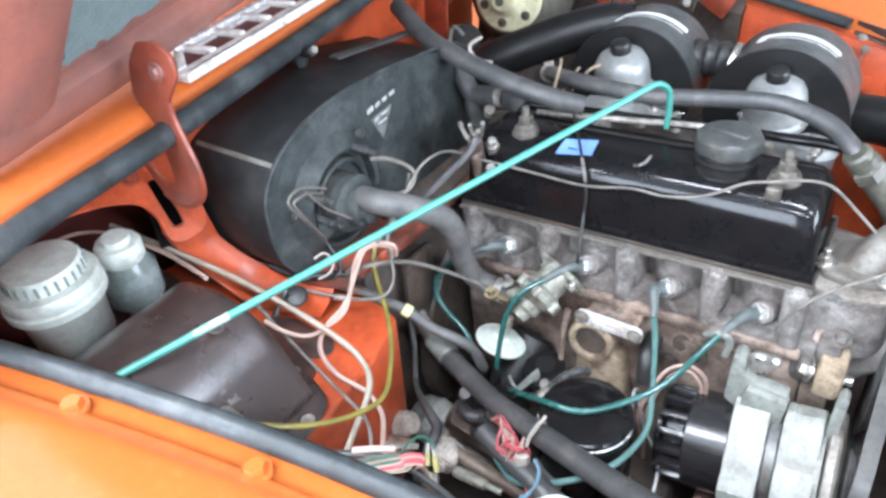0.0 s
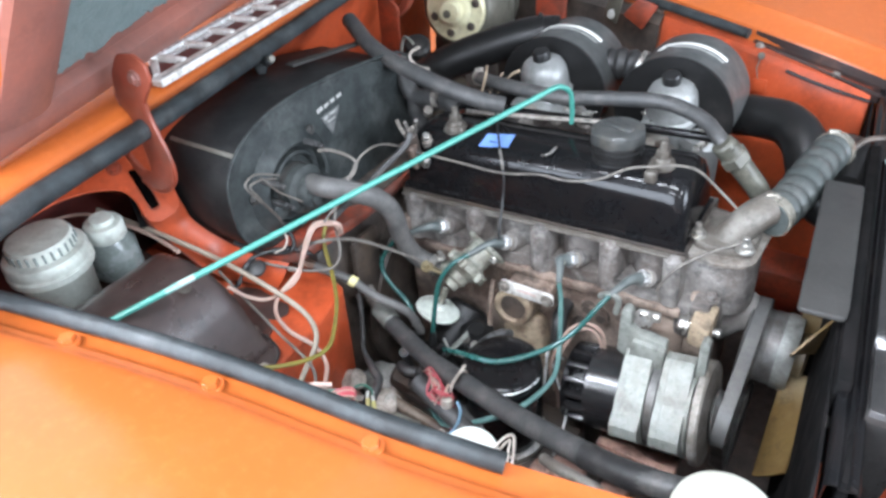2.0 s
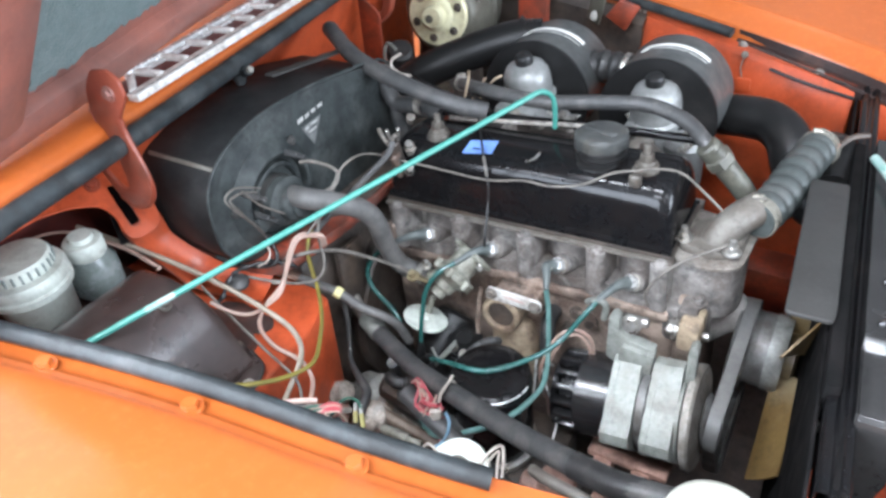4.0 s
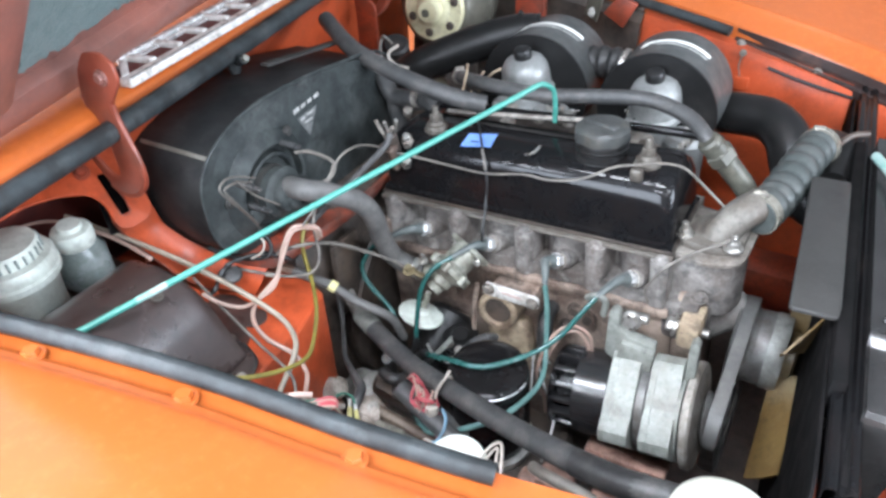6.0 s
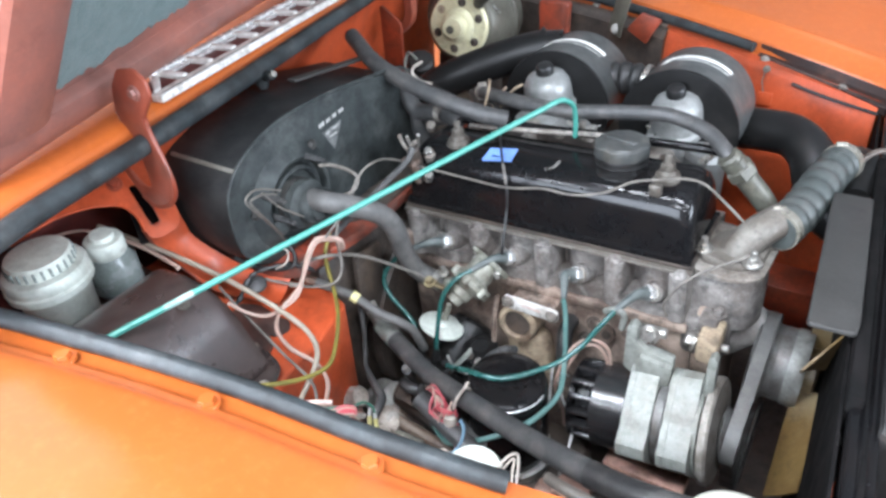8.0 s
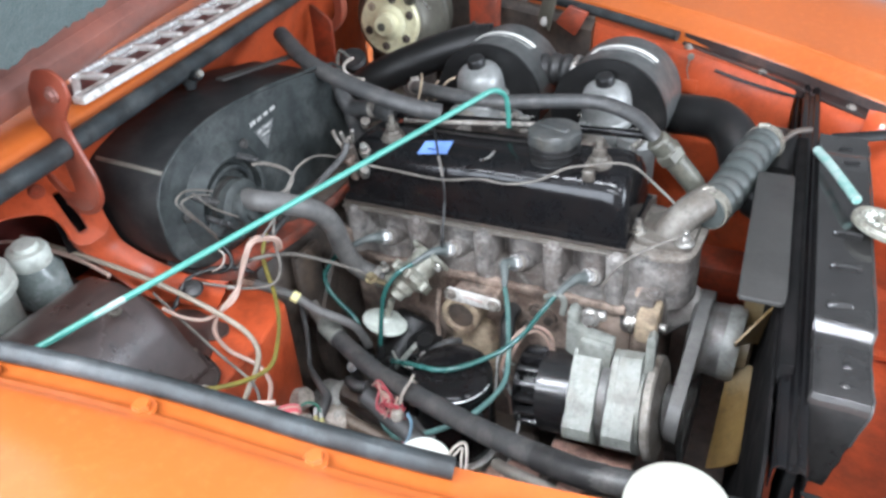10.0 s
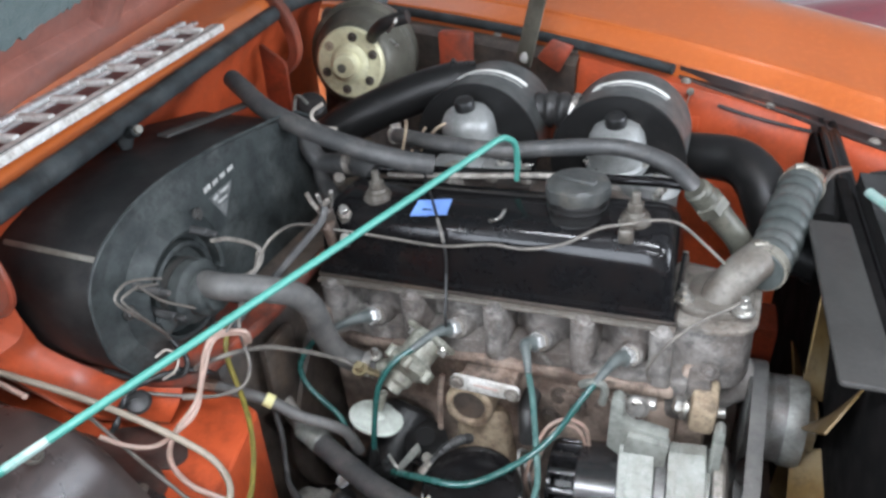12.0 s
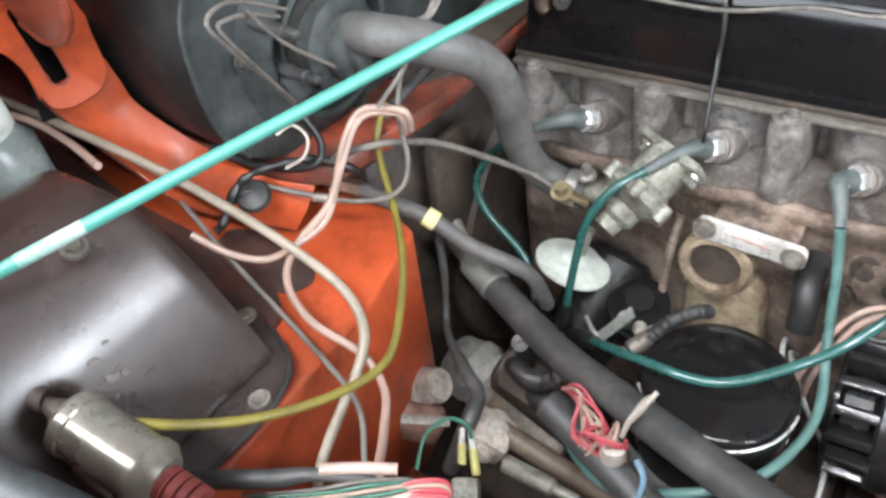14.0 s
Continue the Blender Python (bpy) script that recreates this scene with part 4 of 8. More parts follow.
# ---- the open bonnet: hinged at the scuttle, leaning up and ahead ----
def bonnet():
    b = thing("bonnet", (-0.60, 0.75, 0.90), "open orange bonnet with a felt pad on its underside", "bonnet")
    across = Vector((-0.27, 0.963, 0)).normalized()
    lift = radians(60)
    flat = Vector((0.963, 0.27, 0)).normalized()
    up = flat * math.cos(lift) + Vector((0, 0, 1)) * math.sin(lift)
    out = up.cross(across)
    if out.z < 0:
        out = -out
    o = Vector((-0.553, 0.215, 0.907))
    m = Matrix(((*across, 0), (*up, 0), (*out, 0), (0, 0, 0, 1))).transposed()
    m.translation = o
    W, L = 1.20, 1.06

    def skin(u, v):
        x = W * u
        inset = 0.10 * v
        x = inset + (W - 2 * inset) * u
        y = L * v
        return m @ Vector((x, y, 0.028 + 0.012 * math.sin(math.pi * u) + 0.010 * math.sin(math.pi * v)))

    part("skin", sheet(skin, 24, 20, 0.001), ORANGE, b, "glossy orange outer skin", 60)

    def rail(points, width, h=0.022):
        pts = [Vector(p) for p in points]
        bm = bmesh.new()
        rows = []
        for k, p in enumerate(pts):
            t = (pts[min(k + 1, len(pts) - 1)] - pts[max(k - 1, 0)]).normalized()
            s = Vector((-t.y, t.x, 0))
            rows.append([bm.verts.new(m @ (p + s * width * a + Vector((0, 0, z)))) for a, z in ((-0.5, 0.03), (-0.5, 0.010), (-0.44, 0.004), (-0.2, 0.000), (0.2, 0.000), (0.44, 0.004), (0.5, 0.010), (0.5, 0.03))])
        for r1, r2 in zip(rows, rows[1:]):
            for j in range(7):
                bm.faces.new((r1[j], r1[j + 1], r2[j + 1], r2[j]))
            bm.faces.new((r1[7], r1[0], r2[0], r2[7]))
        bm.faces.new(rows[0])
        bm.faces.new(rows[-1][::-1])
        return bm

    part("rear_rail", rail([(0.0, 0.012, 0), (0.2, 0.014, 0), (0.35, 0.022, 0), (0.7, 0.022, 0), (W, 0.015, 0)], 0.045), BONNET_IN, b, "dull red rear frame rail")
    part("front_rail", rail([(0.10, L - 0.05, 0), (0.5, L - 0.05, 0), (W - 0.10, L - 0.05, 0)], 0.09), BONNET_IN, b)
    part("side_rail", rail([(0.045, 0.030, -0.001), (0.085, 0.5, -0.001), (0.135, L - 0.1, -0.001)], 0.085), BONNET_IN, b)
    part("side_rail", rail([(W - 0.058, 0.030, -0.001), (W - 0.095, 0.5, -0.001), (W - 0.145, L - 0.1, -0.001)], 0.082), BONNET_IN, b)
    part("edge_fold", rail([(0.006, 0.0, 0.004), (0.055, 0.5, 0.004), (0.105, L, 0.004)], 0.016), ORANGE, b, "bright orange folded edge")
    part("inner_panel", sheet(lambda u, v: m @ Vector((0.06 + (W - 0.12) * u, 0.02 + (L - 0.08) * v, 0.019)), 8, 8, 0.001), BONNET_IN, b, "dull red inner skin")

    def felt(x0, x1, y0, y1, seed):
        bm = bmesh.new()
        n = 70
        rng = random.Random(seed)
        ring = []
        for k in range(4 * n):
            s, t = divmod(k, n)
            t /= n
            x, y = [(x0 + (x1 - x0) * t, y0), (x1, y0 + (y1 - y0) * t), (x1 - (x1 - x0) * t, y1), (x0, y1 - (y1 - y0) * t)][s]
            j = 0.0035
            y += 0.10 * max(0, x - x0) * (y1 - y) / (y1 - y0)
            ring.append((x + rng.uniform(-j, j), y + rng.uniform(-j, j)))
        low = [bm.verts.new(m @ Vector((x, y, 0.018))) for x, y in ring]
        top = [bm.verts.new(m @ Vector((x, y, 0.009 + 0.003 * rng.random()))) for x, y in ring]
        bm.faces.new(low)
        bm.faces.new(top)
        for k in range(len(ring)):
            k2 = (k + 1) % len(ring)
            bm.faces.new((low[k], low[k2], top[k2], top[k]))
        return bm

    part("felt_pad", felt(0.095, 0.50, 0.052, 0.86, 3), FELT, b, "frayed grey-green felt sound pad")
    part("felt_pad", felt(0.53, W - 0.15, 0.075, 0.86, 4), FELT, b, "frayed grey-green felt sound pad")
    part("centre_rail", rail([(0.515, 0.04, -0.001), (0.515, L - 0.09, -0.001)], 0.05), BONNET_IN, b)

    def arm(points, label):
        line = curve_points(points, 5)
        bm = bmesh.new()
        rows = []
        for k, p in enumerate(line):
            t = (line[min(k + 1, len(line) - 1)] - line[max(k - 1, 0)]).normalized()
            s = t.cross(Vector((0, 1, 0))).normalized()
            w = 0.0062 + 0.0035 * max(0, math.sin(1.1 * math.pi * k / (len(line) - 1))) + 0.013 * max(0, 1 - k / 11) * min(1, (k + 0.6) / 2)
            rows.append([bm.verts.new(p + s * w * a + Vector((0, h, 0))) for a, h in ((-1, -0.004), (-0.8, -0.0055), (0.8, -0.0055), (1, -0.004), (1, 0.010), (0.85, 0.010), (0.7, 0.0), (-0.7, 0.0), (-0.85, 0.010), (-1, 0.010))])
        for r1, r2 in zip(rows, rows[1:]):
            for j in range(10):
                bm.faces.new((r1[j], r1[(j + 1) % 10], r2[(j + 1) % 10], r2[j]))
        bm.faces.new(rows[0])
        bm.faces.new(rows[-1][::-1])
        a = part("hinge_arm", bm, HINGE, b, label)
        part("hinge_bolt", bolt(line[7] + Vector((0, -0.006, 0)), (0, -1, 0), 0.006, 0.005), BONNET_IN, a)

    near_arm = [(-0.530, 0.962), (-0.513, 0.952), (-0.512, 0.933), (-0.5347, 0.905), (-0.534, 0.890), (-0.5285, 0.8696), (-0.5204, 0.841), (-0.521, 0.818), (-0.531, 0.802), (-0.548, 0.791), (-0.568, 0.788), (-0.585, 0.796), (-0.596, 0.811), (-0.606, 0.826), (-0.602, 0.832), (-0.596, 0.829), (-0.583, 0.8155), (-0.572, 0.8095), (-0.562, 0.812), (-0.5585, 0.822), (-0.559, 0.839), (-0.561, 0.860), (-0.566, 0.880), (-0.577, 0.892), (-0.582, 0.908), (-0.574, 0.936), (-0.556, 0.958)]
    a = part("hinge_arm", prism(rounded(near_arm, 0.006), 0.378, 0.3825, "xz", 0.0012), HINGE, b, "dull red curved hinge arm that hooks back into its slot")
    part("arm_edge", tube([(x, 0.380, z) for x, z in near_arm[3:12]], 0.0030, 8, 4), HINGE, a, "rolled outer edge")
    part("arm_edge", tube([(x, 0.380, z) for x, z in near_arm[15:25]], 0.0022, 8, 4), HINGE, a)
    part("hinge_bolt", bolt((-0.535, 0.377, 0.935), (0, -1, 0), 0.006, 0.005), BONNET_IN, a)
    arm([(-0.712, 1.05, 0.940), (-0.704, 1.05, 0.915), (-0.690, 1.05, 0.895), (-0.668, 1.05, 0.870), (-0.654, 1.05, 0.835), (-0.656, 1.05, 0.800), (-0.678, 1.05, 0.775), (-0.70, 1.05, 0.76)], "dull red curved hinge arm")
    # the stay that holds it open, up from the far inner wing
    s0, s1 = Vector((-0.319, 1.222, 0.768)), Vector((-0.243, 1.225, 1.12))
    stay = part("stay", box((-0.017, -0.0015, -0.01), (0.017, 0.0015, (s1 - s0).length), 0.001, axis(s0, s1) @ pose(0, 0, 0, 0, 0, 60)), DRUM, b, "dull flat steel bonnet stay")
    part("stay_bolt", bolt(s0 + Vector((0.002, -0.004, 0.002)), (0.2, -1, 0.2), 0.006, 0.006), STEEL, stay)


bonnet()


# ---- the engine: its own frame, tilted slightly up to the radiator ----
EN = pose(-0.2, 0.66, 0.645, 0, -2.9, 0)


def en(x, y, z):
    return EN @ Vector((x, y, z))


engine = thing("engine", (-0.2, 0.74, 0.34), "grimy four-cylinder engine with a gloss black rocker cover", "engine")
part("cylinder_block", moved(lumps(cut(box((-0.215, 0.006, -0.33), (0.205, 0.165, -0.036), 0.006), 3), 0.0015, 30), EN), CAST_OIL, engine, "oily brown cast block")
part("sump_flange", box((-0.225, 0.0, -0.35), (0.215, 0.17, -0.335), 0.003, EN), CAST_OIL, engine)
part("block_ledge", box((-0.215, -0.004, -0.052), (0.20, 0.02, -0.038), 0.004, EN), CAST_OIL, engine)


def head_outline(base, bay):
    """The plug side of the head in plan: bays at the plugs, round columns at the studs."""
    pts = []
    for k in range(161):
        x = -0.213 + 0.408 * k / 160
        y = base
        for c in COLUMNS:
            d = abs(x - c)
            if d < 0.0145:
                y = min(y, 0.008 - 0.0135 * math.sqrt(max(0, 1 - (d / 0.0145) ** 2)))
        for p in PLUGS:
            d = abs(x - p)
            if d < 0.030:
                y = min(y, base - bay * (1 - (d / 0.030) ** 2))
        pts.append((x, y))
    return pts + [(0.195, 0.165), (-0.213, 0.165)]


PLUGS = [-0.142, -0.041, 0.056, 0.152]
COLUMNS = [-0.196, -0.093, 0.007, 0.104, 0.185]
head = part("cylinder_head", moved(lumps(add(prism(head_outline(0.003, 0.004), -0.036, -0.018, "xy", 0), prism(head_outline(0.040, 0.024), -0.018, 0.030, "xy", 0)), 0.0008, 60), EN), CAST, engine, "grey-brown cast cylinder head with columns between the plugs", 50)
part("head_lip", box((-0.216, 0.004, 0.0285), (0.197, 0.15, 0.0335), 0.002, EN), ELBOW, head)
for c in COLUMNS:
    part("head_stud", add(lathe([(0.0, 0.006), (0.0065, 0.006), (0.008, 0.004), (0.0085, 0.0)], EN @ Matrix.Translation((c, 0.004, 0.028)), 14), bolt(en(c, 0.004, 0.0335), EN.to_3x3() @ Vector((0, 0, 1)), 0.0052, 0.0025, False)), CAST, head)
for p in PLUGS:
    part("plug_shoulder", lathe([(0.0, 0.002), (0.0118, 0.002), (0.0135, -0.002), (0.0150, -0.022)], EN @ Matrix.Translation((p + 0.003, 0.003, -0.004)) @ pose(0, 0, 0, 68, 0, 0), 16), CAST, head)


def spark_plug(x):
    a, b = en(x, -0.002, -0.003), en(x - 0.012, -0.030, 0.010)
    d = (b - a).normalized()
    p = part("spark_plug", lathe([(0, -0.004), (0.0094, -0.004), (0.0106, 0.0), (0.0106, 0.008), (0.0092, 0.010), (0, 0.010)], axis(a, b), 6), CHROME_DULL, engine, "plated spark plug with a white insulator")
    part("insulator", lathe([(0, 0.009), (0.0068, 0.009), (0.0062, 0.022), (0, 0.024)], axis(a, b), 14), WHITE_PLASTIC, p)
    part("washer", lathe([(0, -0.006), (0.0110, -0.006), (0.0114, -0.003), (0, -0.003)], axis(a, b), 18), ALLOY_DIRTY, p)
    return a, d


PLUG_ENDS = [spark_plug(x) for x in PLUGS]


# ---- rocker cover with filler cap, label and fixings ----
def rocker_cover():
    prof = [(0.015, 0.037), (0.012, 0.0385), (0.0125, 0.044), (0.0165, 0.046), (0.0175, 0.06), (0.0195, 0.085), (0.0235, 0.102), (0.031, 0.115), (0.042, 0.122), (0.060, 0.125), (0.085, 0.1255), (0.105, 0.123), (0.119, 0.116), (0.127, 0.104), (0.131, 0.085), (0.133, 0.06), (0.134, 0.046), (0.138, 0.044), (0.138, 0.037)]
    xs = [(-0.214, 0.0, 1), (-0.213, 0.35, 1), (-0.2115, 0.35, 0.92), (-0.2100, 0.55, 0.94), (-0.207, 0.78, 0.965), (-0.201, 0.93, 0.985), (-0.192, 0.99, 0.996), (-0.18, 1, 1), (-0.10, 1, 1), (0.0, 1, 1), (0.10, 1, 1), (0.16, 1, 1), (0.172, 0.99, 0.996), (0.181, 0.93, 0.985), (0.187, 0.78, 0.965), (0.190, 0.55, 0.94), (0.1915, 0.35, 0.92), (0.193, 0.35, 1), (0.194, 0.0, 1)]
    bm = bmesh.new()
    rows = []
    for x, rise, wide in xs:
        row = []
        for y, z in prof:
            zz = 0.037 + (z - 0.037) * rise if z > 0.046 else (z if rise > 0.3 or z < 0.038 else min(z, 0.044))
            if z > 0.046 and rise < 0.5:
                zz = 0.0455
            yy = 0.075 + (y - 0.075) * (wide if z > 0.0445 else 1)
            row.append(bm.verts.new(EN @ Vector((x, yy, max(zz, 0.037)))))
        rows.append(row)
    for a, b in zip(rows, rows[1:]):
        for j in range(len(prof) - 1):
            bm.faces.new((a[j], b[j], b[j + 1], a[j + 1]))
    bmesh.ops.remove_doubles(bm, verts=bm.verts, dist=0.0002)
    cover = part("rocker_cover", bm, GLOSS_BLACK, engine, "gloss black pressed rocker cover", 50)
    part("gasket", box((-0.216, 0.010, 0.0345), (0.196, 0.14, 0.0385), 0.001, EN), DARK_OIL_SHADE, cover)
    for x, y in ((-0.145, 0.058), (0.145, 0.060)):
        k = part("fixing", add(lathe([(0, 0.012), (0.010, 0.012), (0.011, 0.008), (0.0145, 0.006), (0.0155, 0.001), (0.0175, 0.0), (0.0175, -0.004)], EN @ Matrix.Translation((x, y, 0.124)), 22), bolt(en(x, y, 0.135), EN.to_3x3() @ Vector((0, 0, 1)), 0.0085, 0.010, False), rod(en(x, y, 0.141), en(x, y, 0.156), 0.0045, 10)), FIXING, cover, "dull plated rocker cover nut on a stud")
    part("pipe_clip", box((0.133, 0.026, 0.114), (0.148, 0.036, 0.130), 0.003, EN), FIXING, cover, "small grey clip that holds the capillary pipe")
    # filler cap on its neck
    m = EN @ Matrix.Translation((0.084, 0.071, 0.12))
    part("filler_neck", lathe([(0.036, 0.0), (0.0355, 0.002), (0.0315, 0.004), (0.031, 0.009), (0.0325, 0.0105), (0.0325, 0.0125), (0.0305, 0.014), (0.030, 0.0185), (0.0315, 0.020), (0.0305, 0.022), (0, 0.022)], m, 36), SATIN_BLACK, cover, "stepped black filler neck")
    bm = bmesh.new()
    ring = [[], [], []]
    n = 48
    for k in range(n):
        a = 2 * math.pi * k / n
        lobe = 0.0011 * math.cos(8 * a) + 0.0005 * math.cos(3 * a + 1)
        for j, (r, h) in enumerate(((0.0320, 0.0215), (0.0335, 0.024), (0.0330, 0.036))):
            ring[j].append(bm.verts.new(m @ Vector(((r + lobe) * math.cos(a), (r + lobe) * math.sin(a), h))))
    inner_ring = [bm.verts.new(m @ Vector((0.0300 * math.cos(2 * math.pi * k / n), 0.0300 * math.sin(2 * math.pi * k / n), 0.0385))) for k in range(n)]
    for a, b in zip([*ring[:2], ring[2]], [*ring[1:], inner_ring]):
        for k in range(n):
            bm.faces.new((a[k], a[(k + 1) % n], b[(k + 1) % n], b[k]))
    bm.faces.new(inner_ring)
    bm.faces.new(ring[0][::-1])
    cap = part("filler_cap", bm, CAP_GREY, cover, "dusty grey moulded oil filler cap")
    part("cap_grip", moved(lumps(cut(box((-0.021, -0.0055, 0.0375), (0.021, 0.0055, 0.0418), 0.002), 1), 0.0004, 60), m @ pose(0, 0, 0, 0, 0, -18)), CAP_GREY, cap, "worn grip bar")
    # paper label and smears on the top
    bm = bmesh.new()
    lab = [(-0.094, 0.0315), (-0.053, 0.038), (-0.0555, 0.064), (-0.092, 0.053)]
    low = [bm.verts.new(EN @ Vector((x, y, 0.1172 + 0.0082 * min(1, (y - 0.030) / 0.020)))) for x, y in lab]
    top = [bm.verts.new(EN @ (Vector((x, y, 0.1186 + 0.0082 * min(1, (y - 0.030) / 0.020))))) for x, y in lab]
    bm.faces.new(low[::-1])
    bm.faces.new(top)
    for k in range(4):
        bm.faces.new((low[k], low[(k + 1) % 4], top[(k + 1) % 4], top[k]))
    part("label", bm, BLUE_LABEL, cover, "blue paper label")
    part("hook_clip", tube([en(-0.002, 0.034, 0.121), en(0.004, 0.032, 0.1235), en(0.009, 0.038, 0.125), en(0.010, 0.052, 0.1265)], 0.0018, 6, 4), STEEL, cover)


rocker_cover()

# ---- front of the engine: water outlet, thermostat housing, timing cover ----
front = part("head_nose", moved(lumps(cut(prism(rounded([(0.185, 0.028), (0.232, 0.020), (0.262, 0.032), (0.272, 0.060), (0.266, 0.125), (0.185, 0.14)], 0.012), -0.052, 0.034, "xy", 0.004), 1), 0.0008, 50), EN), CAST, engine, "grey cast nose of the cylinder head")
housing = part("thermostat_housing", moved(prism(rounded([(0.192, 0.034), (0.236, 0.026), (0.266, 0.040), (0.268, 0.095), (0.235, 0.115), (0.205, 0.095)], 0.018), 0.034, 0.046, "xy", 0.004), EN), ELBOW, engine, "dirty alloy thermostat housing")
part("outlet_elbow", tube([en(0.234, 0.060, 0.036), en(0.240, 0.067, 0.050), en(0.254, 0.084, 0.063), en(0.272, 0.108, 0.070)], lambda t: 0.0210 - 0.001 * t, 18, 6), ELBOW, housing, "alloy elbow to the top hose")
for x, y in ((0.199, 0.046), (0.257, 0.036), (0.248, 0.099)):
    part("housing_nut", add(bolt(en(x, y, 0.046), EN.to_3x3() @ Vector((0, 0, 1)), 0.0075, 0.008), rod(en(x, y, 0.05), en(x, y, 0.063), 0.004, 10)), STEEL, housing)
part("gasket_rim", prism(rounded([(0.19, 0.018), (0.238, 0.009), (0.272, 0.024), (0.276, 0.12), (0.19, 0.13)], 0.018), 0.029, 0.035, "xy", 0.001, EN), ALLOY_DIRTY, front)
part("timing_cover", moved(lumps(prism(rounded([(0.01, -0.02), (0.15, -0.02), (0.16, -0.12), (0.13, -0.32), (0.03, -0.32), (0.0, -0.12)], 0.02), 0.205, 0.235, "yz", 0.008), 0.0008, 40), EN), CAST_OIL, engine, "oily timing cover")
part("water_pump", moved(lumps(add(lathe([(0, 0), (0.045, 0), (0.047, 0.01), (0.030, 0.03), (0.022, 0.045), (0, 0.045)], pose(0.232, 0.078, -0.075, 0, 90, 0), 20), box((0.19, 0.0, -0.085), (0.245, 0.07, -0.03), 0.010)), 0.001, 50), EN), CAST, engine, "cast water pump")
part("pump_lug", add(box((0.213, -0.012, -0.036), (0.236, 0.02, -0.018), 0.004, EN), bolt(en(0.232, 0.010, -0.018), (0, 0, 1), 0.007, 0.008)), CAST, engine)
# plate with two bolts on the block's side, blank flange and tan bracket under it
plate = part("tappet_plate", prism(rounded([(-0.0395, -0.063), (-0.0355, -0.0425), (0.043, -0.047), (0.0425, -0.066)], 0.006), -0.034, -0.030, "xz", 0.0008, EN), BRIGHT_PLATE, engine, "bright plated strip with two bolts and a pale reddish bar")
# thin pale reddish bar across the strip
part("print_bar", prism([(-0.010, -0.0530), (-0.010, -0.0515), (0.018, -0.0535), (0.018, -0.0550)], -0.0348, -0.0340, "xz", 0, EN), RED_BAR, plate)
for x, z in ((-0.030, -0.052), (0.034, -0.057)):
    part("plate_bolt", bolt(en(x, -0.034, z), (0, -1, 0.05), 0.006, 0.005), ALLOY_DIRTY, plate)
part("plate_boss", box((-0.030, -0.030, -0.066), (0.034, 0.006, -0.050), 0.004, EN), CAST_OIL, engine)
ringm = axis(en(-0.021, 0.002, -0.093), en(-0.020, -0.040, -0.090))
flange_ring = part("blank_flange", lathe([(0.029, 0.0), (0.029, 0.032), (0.0265, 0.035), (0.0215, 0.035), (0.0195, 0.032), (0.0195, 0.023), (0, 0.023)], ringm, 28), TAN, engine, "tan cast flange with a dark blank in it")
part("blank_plug", lathe([(0, 0.0325), (0.012, 0.0318), (0.0190, 0.0310), (0.0190, 0.024)], ringm, 24), DARK_OIL_SHADE, flange_ring)
part("filter_bracket", moved(lumps(prism(rounded([(-0.044, -0.11), (0.016, -0.118), (0.024, -0.20), (0.01, -0.235), (-0.050, -0.22)], 0.014), -0.018, 0.012, "xz", 0.008), 0.0012, 40), EN), TAN, engine, "tan oily casting that carries the oil filter")
part("oil_pipe", tube([en(-0.053, -0.022, -0.058), en(-0.056, -0.030, -0.09), en(-0.060, -0.030, -0.14), en(-0.062, -0.024, -0.165)], 0.0035, 8, 4), CAST_OIL, engine)
for x, z in ((-0.118, -0.10), (-0.155, -0.09), (0.09, -0.09), (0.135, -0.085)):
    part("core_plug", lathe([(0, -0.001), (0.016, -0.001), (0.018, 0.003), (0.018, 0.006)], EN @ Matrix.Translation((x, 0.004, z)) @ pose(0, 0, 0, 90, 0, 0), 20), CAST_OIL, engine)
# added black piece that stands for the dark recess beside the tan casting
part("dark_recess_piece", tube([(-0.150, 0.668, 0.560), (-0.150, 0.645, 0.556), (-0.146, 0.632, 0.545), (-0.144, 0.626, 0.525)], 0.0105, 14), RUBBER, engine, "black elbow-shaped piece added for the dark recess in the block")
for x, z in ((-0.118, 0.568), (-0.098, 0.560), (-0.128, 0.536)):
    part("block_bolt", bolt((x, 0.664, z), (0, -1, 0.1), 0.0072, 0.008), DARK_OIL_SHADE, engine)
part("rear_bracket", box((-0.212, -0.012, -0.075), (-0.198, 0.012, 0.002), 0.004, EN), CAST_OIL, engine)

# ---- oil filter ----
filt = thing("oil_filter", (-0.178, 0.518, 0.44), "black spin-on oil filter canister beside the block", "oil filter")
fm = axis((-0.170, 0.520, 0.44), (-0.173, 0.517, 0.57))
part("canister", lathe([(0, 0.0), (0.047, 0.0), (0.0505, 0.008), (0.0515, 0.03), (0.0515, 0.118), (0.0505, 0.1225), (0.0485, 0.1262), (0.044, 0.1285), (0.030, 0.1305), (0.012, 0.1315), (0, 0.1317)], fm, 48), GLOSS_BLACK, filt, "gloss black canister with a slightly domed end")
# chrome arc drawn in as the highlight along the canister's front edge
part("rim_highlight", tube([fm @ Vector((0.0508 * math.cos(radians(a)), 0.0508 * math.sin(radians(a)), 0.1225)) for a in range(-105, 46, 10)], 0.0010, 6, 2), CHROME_DULL, filt, "bright arc painting the highlight on the front edge")
part("base_ring", lathe([(0.054, -0.012), (0.056, -0.008), (0.056, 0.002), (0.052, 0.004), (0, 0.004)], fm, 36), STEEL, filt)
